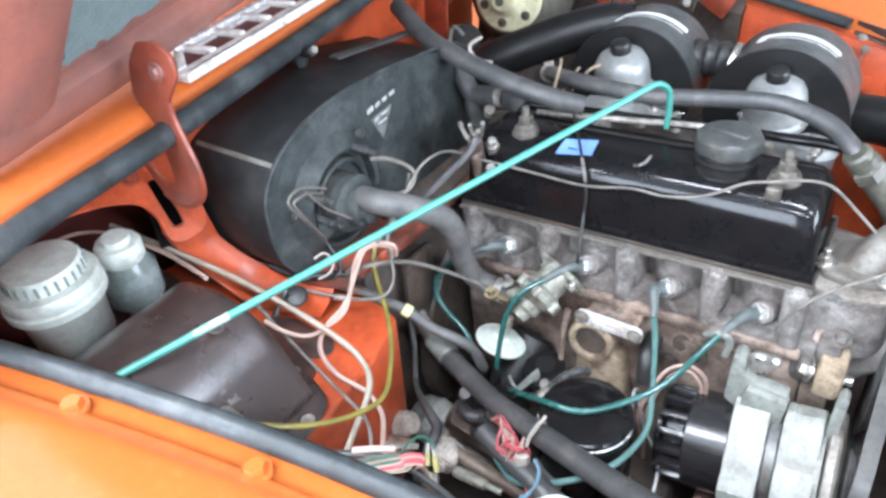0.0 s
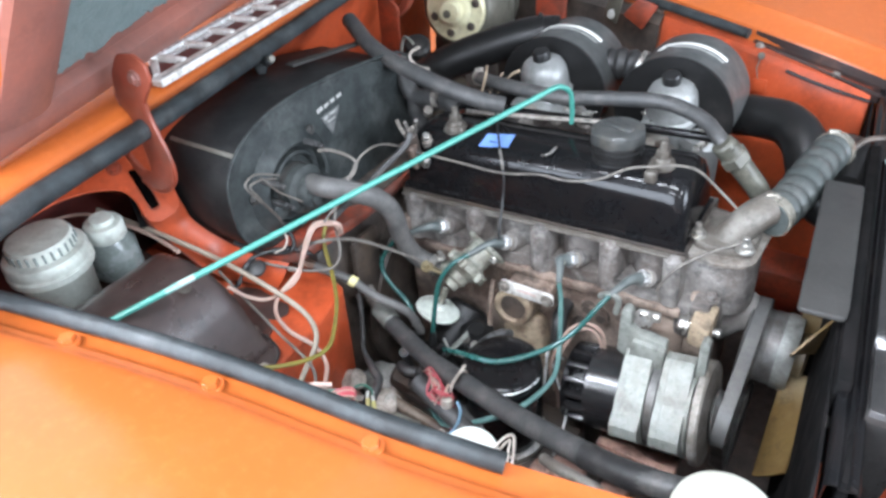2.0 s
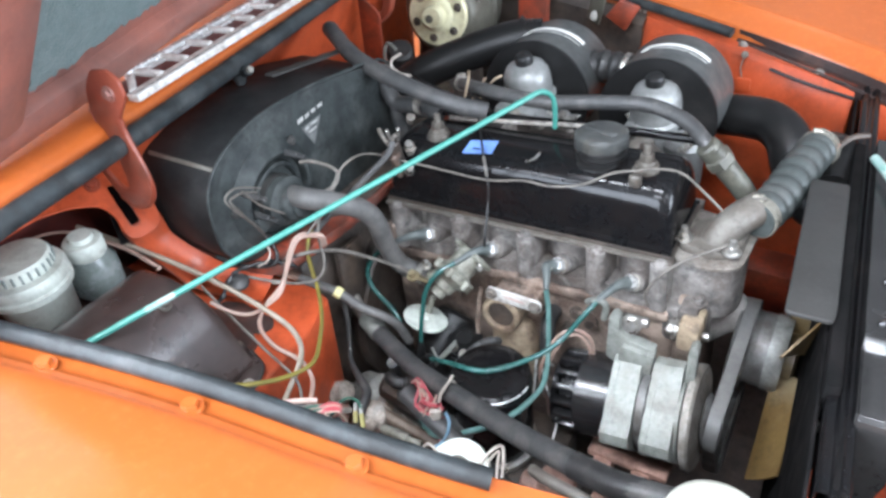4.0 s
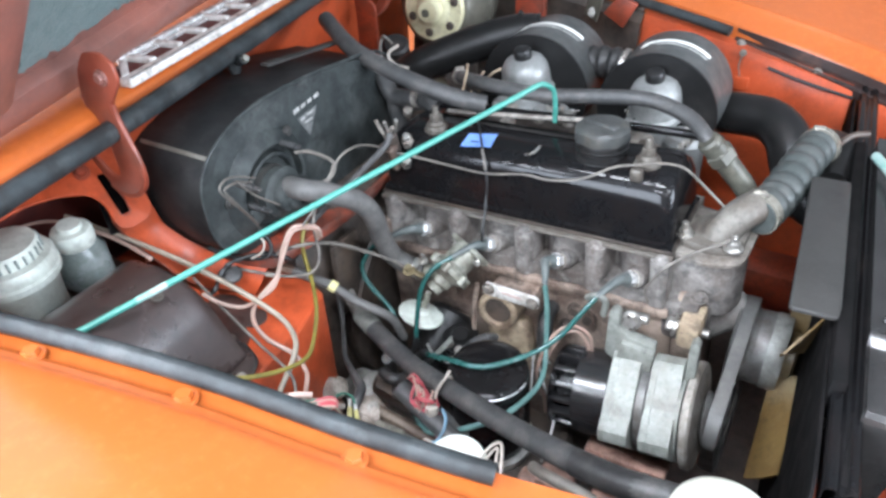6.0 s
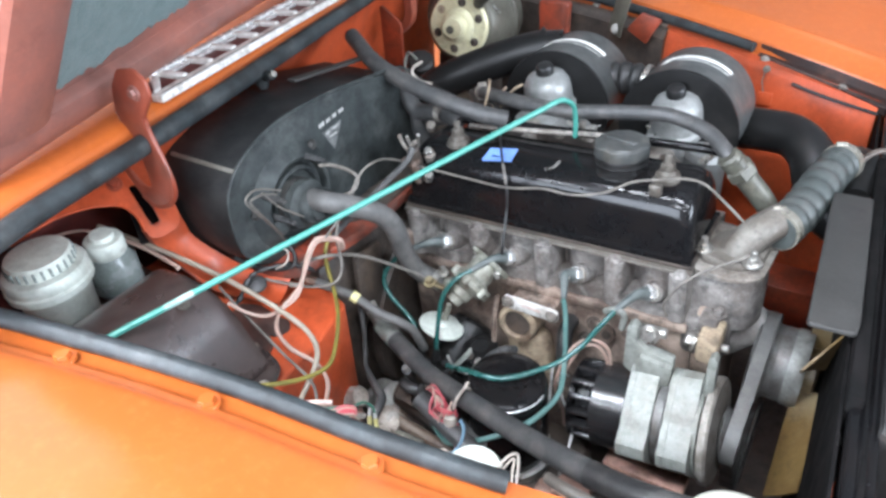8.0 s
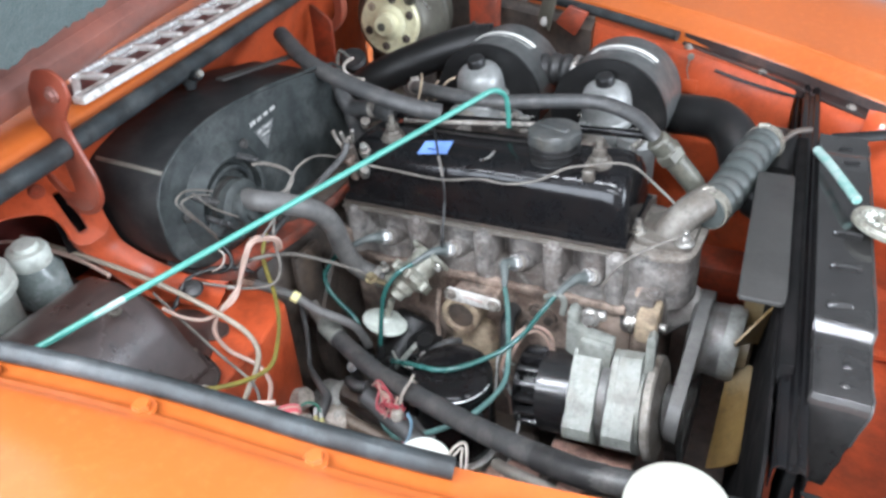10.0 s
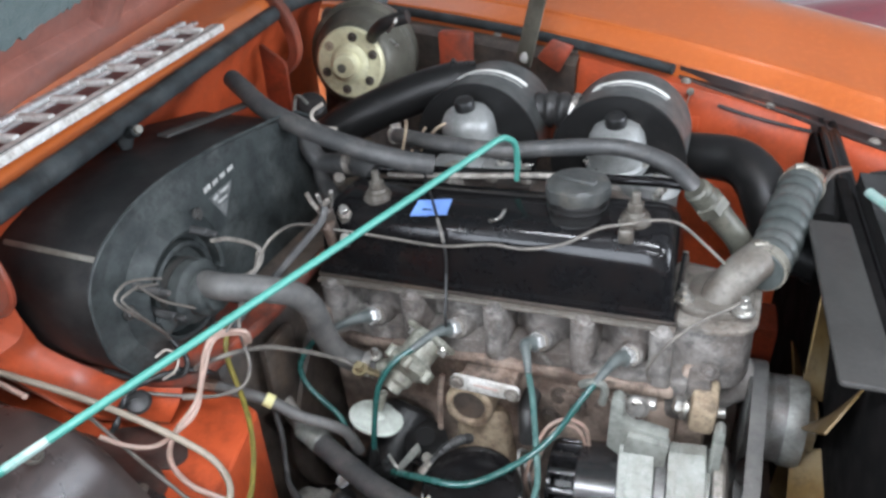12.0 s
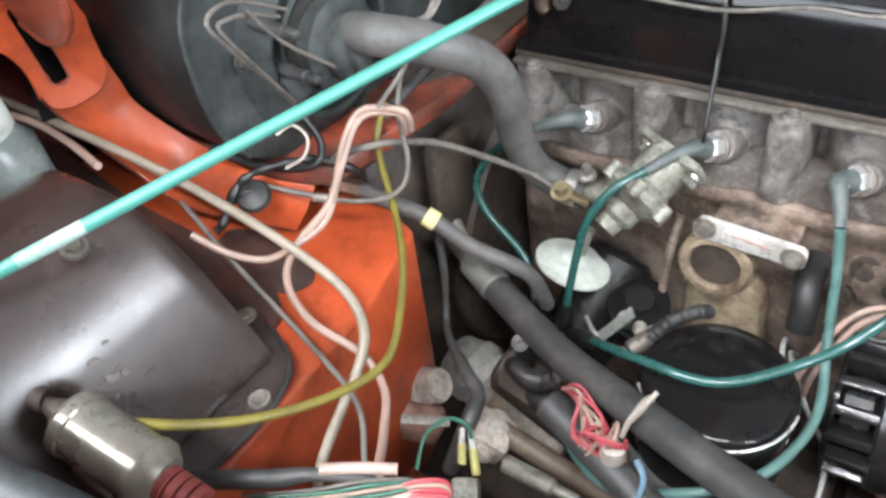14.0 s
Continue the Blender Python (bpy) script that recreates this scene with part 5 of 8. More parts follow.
part("mounting", rod((-0.178, 0.518, 0.35), (-0.178, 0.518, 0.43), 0.045, 24), DARK_OIL_SHADE, filt)


# ---- heater box on the bulkhead shelf ----
def heater():
    h = thing("heater", (-0.55, 0.60, 0.672), "dusty black heater box with a round blower housing on the shelf", "heater")
    body = [(0.450, 0.672), (0.432, 0.70), (0.424, 0.75), (0.428, 0.795), (0.448, 0.822), (0.50, 0.838), (0.565, 0.843), (0.676, 0.836), (0.793, 0.812), (0.80, 0.672)]
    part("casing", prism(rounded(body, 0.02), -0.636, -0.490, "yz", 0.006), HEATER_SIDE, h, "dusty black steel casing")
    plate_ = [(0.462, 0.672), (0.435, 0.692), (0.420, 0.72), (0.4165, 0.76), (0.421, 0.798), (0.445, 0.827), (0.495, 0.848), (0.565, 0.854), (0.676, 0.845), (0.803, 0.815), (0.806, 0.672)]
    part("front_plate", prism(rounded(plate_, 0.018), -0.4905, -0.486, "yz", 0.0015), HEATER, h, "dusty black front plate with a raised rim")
    part("plate_rim", tube([(-0.4855, y, z) for y, z in [(0.806, 0.70), (0.803, 0.814), (0.676, 0.844), (0.565, 0.853), (0.497, 0.847), (0.447, 0.826), (0.422, 0.797), (0.4175, 0.76), (0.421, 0.722), (0.437, 0.692)]], 0.0022, 6, 4), HEATER, h)
    part("edge_strip", box((-0.605, 0.4440, 0.8135), (-0.492, 0.4465, 0.8195), 0.001, Matrix.Translation((-0.55, 0.445, 0.816)) @ pose(0, 0, 0, -28, 0, 0) @ Matrix.Translation((0.55, -0.445, -0.816))), ELBOW_PALE, h, "dull steel strip along the edge")
    part("top_seam", box((-0.56, 0.62, 0.842), (-0.545, 0.79, 0.8455), 0.001, Matrix.Translation((0, 0.7, 0.84)) @ pose(0, 0, 0, -8, 0, 0) @ Matrix.Translation((0, -0.7, -0.84))), GREY_CARD, h)
    c = (-0.486, 0.522, 0.744)
    m = Matrix.Translation(c) @ pose(0, 0, 0, 0, 90, 0)
    scroll = part("blower_cover", lathe([(0.073, 0.0), (0.072, 0.002), (0.067, 0.0045), (0.060, 0.013), (0.0565, 0.0145), (0.053, 0.013), (0.0515, 0.002), (0.046, 0.0015), (0.044, 0.010), (0.041, 0.0115), (0.038, 0.010), (0.037, 0.003), (0, 0.003)], m, 52), HEATER, h, "round pressed blower cover")
    mot = part("motor", lathe([(0.0305, 0.003), (0.031, 0.030), (0.0325, 0.031), (0.0325, 0.034), (0.029, 0.037), (0.0235, 0.039), (0.023, 0.050), (0.0205, 0.053), (0.0165, 0.054), (0.016, 0.060), (0.012, 0.063), (0.006, 0.0635), (0.0055, 0.060), (0, 0.060)], m @ Matrix.Translation((-0.003, -0.010, 0)), 36), HEATER, scroll, "dusty black stepped blower motor")
    part("motor_band", lathe([(0.0308, 0.014), (0.0322, 0.014), (0.0322, 0.021), (0.0308, 0.021)], m @ Matrix.Translation((-0.003, -0.010, 0)), 36), GREY_CARD, mot)
    part("bridge", box((-0.012, -0.055, 0.004), (0.012, -0.030, 0.020), 0.004, m @ pose(0, 0, 0, 0, 0, 155)), HEATER, scroll, "strut that carries the motor")
    part("bridge", box((-0.012, -0.055, 0.004), (0.012, -0.030, 0.020), 0.004, m @ pose(0, 0, 0, 0, 0, 20)), HEATER, scroll)
    for a in (20, 140, 260):
        q = m @ Vector((0.071 * math.cos(radians(a)), 0.071 * math.sin(radians(a)), 0.004))
        part("screw", bolt(q, (1, 0, 0), 0.005, 0.004), GREY_CARD, scroll)
    for y, z in ((0.475, 0.742), (0.512, 0.722), (0.467, 0.777), (0.545, 0.795)):
        part("terminal", add(rod((-0.486, y, z), (-0.452, y, z), 0.0045, 10), box((-0.454, y - 0.003, z - 0.0022), (-0.442, y + 0.003, z + 0.0022), 0.001)), GREY_RUBBER, h)
    # maker's transfer, unreadable: a worn white triangle of bars
    lab = part("transfer", prism([(0.594, 0.8025), (0.635, 0.8055), (0.613, 0.771)], -0.4860, -0.4853, "yz", 0), WORN_PRINT, h, "worn silver triangular transfer")
    for y0, y1, z, t in ((0.589, 0.600, 0.811, 0.006), (0.604, 0.613, 0.8125, 0.005), (0.617, 0.626, 0.814, 0.005), (0.631, 0.641, 0.8155, 0.005), (0.600, 0.608, 0.797, 0.003), (0.613, 0.628, 0.799, 0.003), (0.606, 0.622, 0.790, 0.003)):
        part("print_bar", prism([(y0, z), (y1, z + 0.0012), (y1, z + 0.0012 + t), (y0, z + t)], -0.4853, -0.4848, "yz", 0), FADED_PRINT, lab)
    for pts in (([(-0.450, 0.470, 0.790), (-0.450, 0.443, 0.806), (-0.445, 0.423, 0.814), (-0.440, 0.408, 0.811), (-0.440, 0.418, 0.791), (-0.445, 0.437, 0.764), (-0.455, 0.458, 0.734), (-0.462, 0.470, 0.715)], [(-0.449, 0.463, 0.789), (-0.448, 0.441, 0.800), (-0.443, 0.425, 0.806), (-0.440, 0.414, 0.806), (-0.439, 0.423, 0.787), (-0.444, 0.441, 0.759), (-0.455, 0.462, 0.730)], [(-0.445, 0.438, 0.805), (-0.440, 0.452, 0.781), (-0.440, 0.475, 0.758), (-0.440, 0.500, 0.735)])):
        part("motor_wire", tube(pts, 0.0013, 8), GREY_WIRE, h)
    return h


heater()
single("wiper_harness", tube([(-0.462, 0.470, 0.715), (-0.452, 0.472, 0.694), (-0.448, 0.462, 0.684), (-0.462, 0.452, 0.680), (-0.49, 0.440, 0.682), (-0.51, 0.425, 0.700)], 0.0028, 8), BLACK_WIRE, "black taped wiring tail under the heater", "cable")


# ---- pedal box cover and fluid reservoirs ----
def pedal_box():
    p = thing("pedal_box_cover", (-0.48, 0.28, 0.64), "worn black pressed cover of the pedal box", "cover")
    bm = bmesh.new()
    side = [(-0.540, 0.634), (-0.538, 0.722), (-0.530, 0.738), (-0.510, 0.748), (-0.470, 0.753), (-0.445, 0.7475), (-0.428, 0.734), (-0.415, 0.712), (-0.395, 0.655), (-0.388, 0.634)]
    side = rounded(side, 0.014, 5)
    n = 30
    rows = []
    for j in range(n + 1):
        t = j / n
        y = 0.170 + 0.178 * t
        e = max(0.0, (y - 0.334) / 0.014)
        d = 1 - 0.10 * (1 - math.sqrt(max(0.0, 1 - e * e)))
        sag = -0.030 * max(0, (0.35 - t) / 0.35) ** 2
        row = []
        for x, z in side:
            up = z - 0.634
            row.append(bm.verts.new((-0.5 + (x + 0.5) * (0.9 + 0.1 * d), y + 0.10 * (0.75 - z) - 0.014, 0.634 + up * d + (sag * min(1, up / 0.06)) + 0.0012 * noise.noise(Vector((x, y, z)) * 22) * min(1, up / 0.03))))
        rows.append(row)
    for a, b in zip(rows, rows[1:]):
        for k in range(len(side)):
            bm.faces.new((a[k], a[(k + 1) % len(side)], b[(k + 1) % len(side)], b[k]))
    bm.faces.new(rows[0])
    bm.faces.new(rows[-1][::-1])
    part("cover", bm, PEDAL, p, "worn black pressed cover with a dull sheen", 50)
    part("flange", prism(rounded([(-0.61, 0.17), (-0.372, 0.17), (-0.364, 0.315), (-0.376, 0.348), (-0.43, 0.368), (-0.61, 0.368)], 0.022), 0.6335, 0.6365, "xy", 0.001), PEDAL, p, "worn black flange of the cover")
    part("flange_edge", tube([(-0.368, 0.20, 0.636), (-0.3645, 0.30, 0.636), (-0.368, 0.328, 0.636), (-0.380, 0.348, 0.636), (-0.41, 0.361, 0.636)], 0.0018, 8), GREY_CARD, p, "worn bright edge")
    for x, y in ((-0.375, 0.318), (-0.376, 0.245), (-0.43, 0.359), (-0.52, 0.360)):
        part("flange_screw", bolt((x, y, 0.6365), (0, 0, 1), 0.0045, 0.003), ALLOY_DIRTY, p)
    part("cover_screw", bolt((-0.436, 0.293, 0.748), (0.25, 0, 1), 0.0046, 0.004), FIXING, p)
    chips = random.Random(5)
    for k in range(9):
        y, up = 0.262 + chips.uniform(-0.014, 0.014), chips.uniform(-0.010, 0.008) * (1 if k % 3 else 1.6)
        x, z, s = -0.4096 - 0.345 * up, 0.700 + up, chips.uniform(0.25, 0.75)
        part("chip", lathe([(0, 0.0004), (0.0045 * s, 0.0003), (0.0055 * s, -0.0010)], axis((x, y, z), (x + 1, y - 0.05, z + 0.36)) @ pose(0, 0, 0, 0, 0, chips.uniform(0, 180)), 6, chips.uniform(0.35, 0.7)), CHIPPED, p, "chipped paint")
    return p


pedal_box()


def brake_reservoir():
    r = thing("brake_reservoir", (-0.604, 0.263, 0.628), "milky plastic brake fluid reservoir with a ribbed cap", "reservoir")
    m = pose(-0.621, 0.254, 0.781, 2, -1, 0) @ Matrix.Diagonal((1.12, 1.12, 1.12, 1)) @ Matrix.Translation((0, 0, -0.8275))
    part("tank", lathe([(0, 0.738), (0.030, 0.738), (0.033, 0.742), (0.036, 0.785), (0.039, 0.789), (0, 0.789)], m, 36), MILKY, r, "milky translucent tank")
    part("tank_rim", lathe([(0.038, 0.786), (0.0425, 0.788), (0.043, 0.795), (0.041, 0.797), (0, 0.797)], m, 36), MILKY, r)
    cap = part("cap", lathe([(0.0405, 0.796), (0.042, 0.799), (0.042, 0.807), (0.040, 0.810), (0.033, 0.812), (0.0325, 0.823), (0.031, 0.826), (0.012, 0.8275), (0, 0.8275)], m, 40), MILKY, r, "grey-white screw cap")
    for k in range(26):
        a = 2 * math.pi * k / 26
        part("rib", box((-0.0011, -0.0011, 0.8125), (0.0011, 0.0011, 0.8225), 0.0003, m @ pose(0.0328 * math.cos(a), 0.0328 * math.sin(a), 0)), CLEAR_GREY, cap)
    part("neck", rod((-0.618, 0.255, 0.625), (-0.618, 0.255, 0.690), 0.018, 16), ALLOY_DIRTY, r, "alloy master cylinder under the tank")
    return r


def clutch_reservoir():
    r = thing("clutch_reservoir", (-0.609, 0.341, 0.628), "small smoky fluid reservoir with a white cap", "reservoir")
    m = pose(-0.632, 0.336, 0.754, 2, 3, 0) @ Matrix.Diagonal((1.26, 1.26, 1.20, 1)) @ Matrix.Translation((0, 0, -0.807))
    part("tank", lathe([(0, 0.736), (0.022, 0.736), (0.0245, 0.74), (0.0245, 0.772), (0.019, 0.780), (0.017, 0.786), (0, 0.786)], m, 28), CLEAR_GREY, r, "smoky grey tank")
    part("cap", lathe([(0.0178, 0.782), (0.0192, 0.784), (0.0192, 0.797), (0.0175, 0.8), (0.012, 0.801), (0.011, 0.806), (0, 0.807)], m, 28), MILKY, r, "white screw cap")
    part("neck", rod((-0.632, 0.336, 0.625), (-0.632, 0.336, 0.672), 0.014, 14), ALLOY_DIRTY, r)
    part("level_tube", tube([(-0.625, 0.344, 0.735), (-0.657, 0.342, 0.744), (-0.683, 0.329, 0.744), (-0.700, 0.311, 0.740), (-0.699, 0.292, 0.735), (-0.69, 0.25, 0.70)], 0.0020, 8), PINK, r)
    return r


brake_reservoir()
clutch_reservoir()


# ---- ignition: leads, distributor ----
def plug_lead(k, pts, mat):
    a, d = PLUG_ENDS[k]
    lead = thing("plug_lead", pts[0], "teal ignition lead with a grey rubber plug boot", "cable", "ignition leads")
    part("lead", tube(pts, 0.0034, 10, 6), mat, lead)
    p0, p1, p2 = a + d * 0.0095, a + d * 0.0225, Vector(pts[0])
    part("cap_boot", tube([Vector(q) for q in pts[-2:]][::-1] + [Vector(pts[-2]).lerp(Vector(pts[-3]), 0.25)], lambda t: 0.0074 - 0.0030 * t ** 2, 12, 5), BLACK_WIRE, lead, "black rubber cap boot")
    part("boot", tube([p0, p1, p1.lerp(p2, 0.40) + Vector((0, 0, 0.002)), p2], lambda t: 0.0090 - 0.0052 * t ** 0.7, 14, 5), BOOT, lead, "grey rubber right-angled boot")


plug_lead(0, [(-0.386, 0.618, 0.628), (-0.403, 0.612, 0.613), (-0.415, 0.600, 0.590), (-0.411, 0.594, 0.572), (-0.396, 0.590, 0.556), (-0.357, 0.580, 0.535), (-0.344, 0.570, 0.500), (-0.338, 0.568, 0.482)], TEAL_DARK)
plug_lead(1, [(-0.271, 0.607, 0.642), (-0.287, 0.588, 0.632), (-0.299, 0.575, 0.608), (-0.304, 0.566, 0.566), (-0.308, 0.560, 0.509), (-0.310, 0.560, 0.482)], TEAL_DARK)
plug_lead(2, [(-0.141, 0.611, 0.640), (-0.134, 0.604, 0.612), (-0.122, 0.578, 0.565), (-0.113, 0.545, 0.549), (-0.116, 0.508, 0.549), (-0.132, 0.472, 0.545), (-0.165, 0.450, 0.530), (-0.22, 0.450, 0.49), (-0.28, 0.50, 0.45), (-0.31, 0.55, 0.44)], TEAL_GREY)
plug_lead(3, [(-0.072, 0.604, 0.652), (-0.085, 0.590, 0.632), (-0.103, 0.571, 0.603), (-0.128, 0.543, 0.587), (-0.171, 0.503, 0.581), (-0.225, 0.505, 0.568), (-0.275, 0.530, 0.532), (-0.302, 0.556, 0.490)], TEAL_DARK)


def distributor():
    d = thing("distributor", (-0.32, 0.585, 0.44), "distributor with a pale vacuum capsule and a dark cap", "distributor")
    part("body", rod((-0.300, 0.655, 0.505), (-0.312, 0.592, 0.450), 0.032, 26, 0.006), SATIN_BLACK, d, "oily black distributor body")
    part("cap", lathe([(0.036, 0), (0.038, 0.004), (0.037, 0.026), (0.028, 0.036), (0, 0.036)], axis((-0.312, 0.594, 0.452), (-0.320, 0.556, 0.424)), 28), BLACK_WIRE, d, "black distributor cap")
    for k in range(5):
        a = 2 * math.pi * k / 5 + 0.3
        m = axis((-0.312, 0.594, 0.452), (-0.320, 0.556, 0.424))
        q = m @ Vector((0.023 * math.cos(a), 0.023 * math.sin(a), 0.026))
        part("tower", rod(q, m @ Vector((0.026 * math.cos(a), 0.026 * math.sin(a), 0.056)), 0.0068, 10), BOOT, d, "grey lead socket")
    c = Vector((-0.321, 0.602, 0.535))
    n = Vector((0.20, 0.26, 0.94)).normalized()
    cm = axis(c - n * 0.010, c)
    cap = part("vacuum_capsule", lathe([(0, -0.008), (0.020, -0.008), (0.028, -0.002), (0.0325, 0.001), (0.0332, 0.0032), (0.0325, 0.005), (0.024, 0.0058), (0.021, 0.0075), (0.011, 0.0082), (0.009, 0.012), (0, 0.0125)], cm, 36), MILKY, d, "pale domed vacuum capsule")
    part("capsule_pipe", rod(c + Vector((0.002, 0.002, 0.004)), c + Vector((0.008, 0.008, 0.030)), 0.0048, 10), TAP, cap)
    part("clip", box((-0.0055, -0.001, -0.024), (0.0055, 0.001, 0.024), 0.0006, axis((-0.276, 0.552, 0.505), (-0.256, 0.568, 0.533)) @ Matrix.Translation((0, 0, 0.018))), ALLOY, d, "plated spring clip")
    part("collar", lathe([(0, 0), (0.026, 0), (0.027, 0.005), (0.022, 0.008), (0.022, 0.012), (0.026, 0.015), (0.026, 0.019), (0.016, 0.024), (0.012, 0.030), (0, 0.030)], axis((-0.266, 0.616, 0.482), (-0.262, 0.604, 0.522)), 26), SATIN_BLACK, d, "oily ribbed collar")
    part("lead_screen", tube([(-0.236, 0.566, 0.520), (-0.226, 0.576, 0.534), (-0.214, 0.590, 0.538), (-0.206, 0.606, 0.528)], lambda t: 0.0055 + 0.0008 * math.sin(60 * t), 12, 8), GREY_RUBBER, d, "braided screen over a lead")
    part("condenser", rod((-0.250, 0.560, 0.500), (-0.236, 0.582, 0.510), 0.0075, 16, 0.0015), ALLOY_DIRTY, d, "small plated condenser")
    part("clamp", tube([(-0.292, 0.566, 0.512), (-0.278, 0.556, 0.508), (-0.262, 0.556, 0.502), (-0.246, 0.566, 0.496)], 0.0022, 8, 4), STEEL, d, "bent spring clip")
    for k in range(2):
        q = Vector((-0.262 + 0.011 * k, 0.575 + 0.008 * math.sin(2.3 * k), 0.512 + 0.006 * math.cos(3 * k)))
        part("fixing", bolt(q, (0.1, -0.5, 0.8), 0.0042, 0.006), ALLOY_DIRTY, d)


distributor()


def heater_valve():
    v = thing("heater_valve", (-0.285, 0.635, 0.60), "dull alloy heater tap bolted to the cylinder head", "valve")
    a, b = Vector((-0.262, 0.640, 0.636)), Vector((-0.292, 0.583, 0.594))
    m = axis(a, b) @ Matrix.Diagonal((1.2, 1.2, 1.05, 1))
    part("body", lathe([(0, 0), (0.015, 0), (0.017, 0.006), (0.0165, 0.026), (0.021, 0.030), (0.024, 0.034), (0.024, 0.040), (0.020, 0.044), (0.013, 0.049), (0.0125, 0.058), (0.009, 0.062), (0.0085, 0.070), (0, 0.071)], m, 24), TAP, v, "dull alloy tap body")
    for k in range(6):
        an = 2 * math.pi * k / 6
        part("lug", rod(m @ Vector((0.023 * math.cos(an), 0.023 * math.sin(an), 0.030)), m @ Vector((0.023 * math.cos(an), 0.023 * math.sin(an), 0.043)), 0.005, 10), TAP, v)
    part("flange", box((-0.026, -0.013, -0.004), (0.026, 0.013, 0.004), 0.004, m), TAP, v)
    for s in (-0.021, 0.021):
        part("fixing", bolt(m @ Vector((s, 0, 0.004)), b - a, 0.0055, 0.007), STEEL, v)
    part("inlet", tube([(-0.282, 0.612, 0.612), (-0.305, 0.614, 0.603), (-0.325, 0.616, 0.597)], 0.0095, 12), TAP, v, "pipe stub to the hose")
    part("lever", box((-0.338, 0.590, 0.604), (-0.310, 0.604, 0.608), 0.001, Matrix.Translation((-0.324, 0.597, 0.606)) @ pose(0, 0, 0, -20, 25, 20) @ Matrix.Translation((0.324, -0.597, -0.606))), BRASS, v, "brass-coloured lever")
    part("clevis", bolt((-0.330, 0.592, 0.610), (0, -0.3, 1), 0.006, 0.009), BRASS, v)
    part("stub_bolt", bolt((-0.316, 0.606, 0.622), (0, -0.2, 1), 0.005, 0.010), STEEL, v)


heater_valve()
hh = thing("heater_hose", (-0.37, 0.57, 0.60), "thick dusty grey heater hose to the tap", "hose")
part("hose", tube([(-0.440, 0.512, 0.758), (-0.410, 0.504, 0.766), (-0.385, 0.523, 0.756), (-0.370, 0.553, 0.732), (-0.365, 0.573, 0.700), (-0.368, 0.590, 0.653), (-0.362, 0.606, 0.614), (-0.336, 0.615, 0.597), (-0.318, 0.616, 0.598)], 0.0135, 16, 6), PALE_HOSE, hh)
part("clamp", lathe([(0.0135, -0.005), (0.0150, -0.005), (0.0150, 0.005), (0.0135, 0.005)], axis((-0.330, 0.6155, 0.5975), (-0.318, 0.616, 0.598)), 20), STEEL, hh, "plated hose clip")
single("control_cable", tube([(-0.452, 0.474, 0.672), (-0.440, 0.476, 0.684), (-0.425, 0.483, 0.690), (-0.413, 0.505, 0.685), (-0.402, 0.540, 0.665), (-0.377, 0.575, 0.635), (-0.354, 0.595, 0.615), (-0.334, 0.594, 0.608)], 0.0026, 8), GREY_WIRE, "grey heater control cable with a steel end", "cable")
single("heater_wire", tube([(-0.437, 0.530, 0.797), (-0.420, 0.534, 0.800), (-0.410, 0.553, 0.785), (-0.400, 0.554, 0.776), (-0.400, 0.543, 0.765), (-0.405, 0.528, 0.764), (-0.410, 0.512, 0.770)], 0.0024, 7), GREY_WIRE, "grey wire looping over the heater motor", "cable")
single("pipe_strut", tube([(-0.445, 0.530, 0.682), (-0.435, 0.550, 0.697), (-0.417, 0.580, 0.720), (-0.400, 0.610, 0.742), (-0.384, 0.640, 0.764), (-0.381, 0.650, 0.779)], 0.0042, 8), GREY_RUBBER, "dusty thin pipe rising beside the rocker cover", "pipe")
rs = thing("rear_sender", (-0.40, 0.66, 0.72), "small sender with two terminals at the rear of the head", "sensor")
part("body", rod((-0.398, 0.690, 0.70), (-0.386, 0.655, 0.775), 0.009, 12), DARK_OIL_SHADE, rs)
part("terminal", rod((-0.386, 0.655, 0.775), (-0.388, 0.648, 0.795), 0.0026, 8), STEEL, rs)
part("terminal", rod((-0.380, 0.660, 0.776), (-0.374, 0.655, 0.797), 0.0026, 8), STEEL, rs)
part("nut", rod((-0.378, 0.676, 0.718), (-0.372, 0.668, 0.732), 0.007, 6), STEEL, rs)

tp = thing("hose_tee", (-0.44, 0.785, 0.70), "dusty black rubber tee hose with a pale clip behind the engine", "hose")
part("branch", tube([(-0.482, 0.785, 0.795), (-0.474, 0.782, 0.775), (-0.462, 0.780, 0.763), (-0.440, 0.780, 0.764), (-0.416, 0.780, 0.768)], 0.0125, 14), GREY_RUBBER, tp)
part("clip", lathe([(0.0125, -0.004), (0.0148, -0.004), (0.0148, 0.004), (0.0125, 0.004)], axis((-0.420, 0.780, 0.7675), (-0.410, 0.780, 0.769)), 20), ALLOY_DIRTY, tp, "dull steel clip")
part("stem", tube([(-0.462, 0.780, 0.763), (-0.462, 0.782, 0.735), (-0.455, 0.79, 0.70)], 0.0115, 12), GREY_RUBBER, tp)
part("stub", rod((-0.436, 0.776, 0.740), (-0.430, 0.768, 0.752), 0.0075, 12), ALLOY_DIRTY, tp)
sw = thing("oil_switch", (-0.378, 0.690, 0.735), "bright plated pressure switch at the rear of the engine", "sensor")
part("hexagon", rod((-0.384, 0.694, 0.738), (-0.378, 0.682, 0.756), 0.0085, 6), ALLOY_DIRTY, sw)
part("tip", rod((-0.378, 0.682, 0.756), (-0.376, 0.678, 0.764), 0.0050, 12), STEEL, sw)
lw = thing("pipe_bracket", (-0.392, 0.66, 0.735), "grubby forked bracket that holds the thin pipes", "bracket")
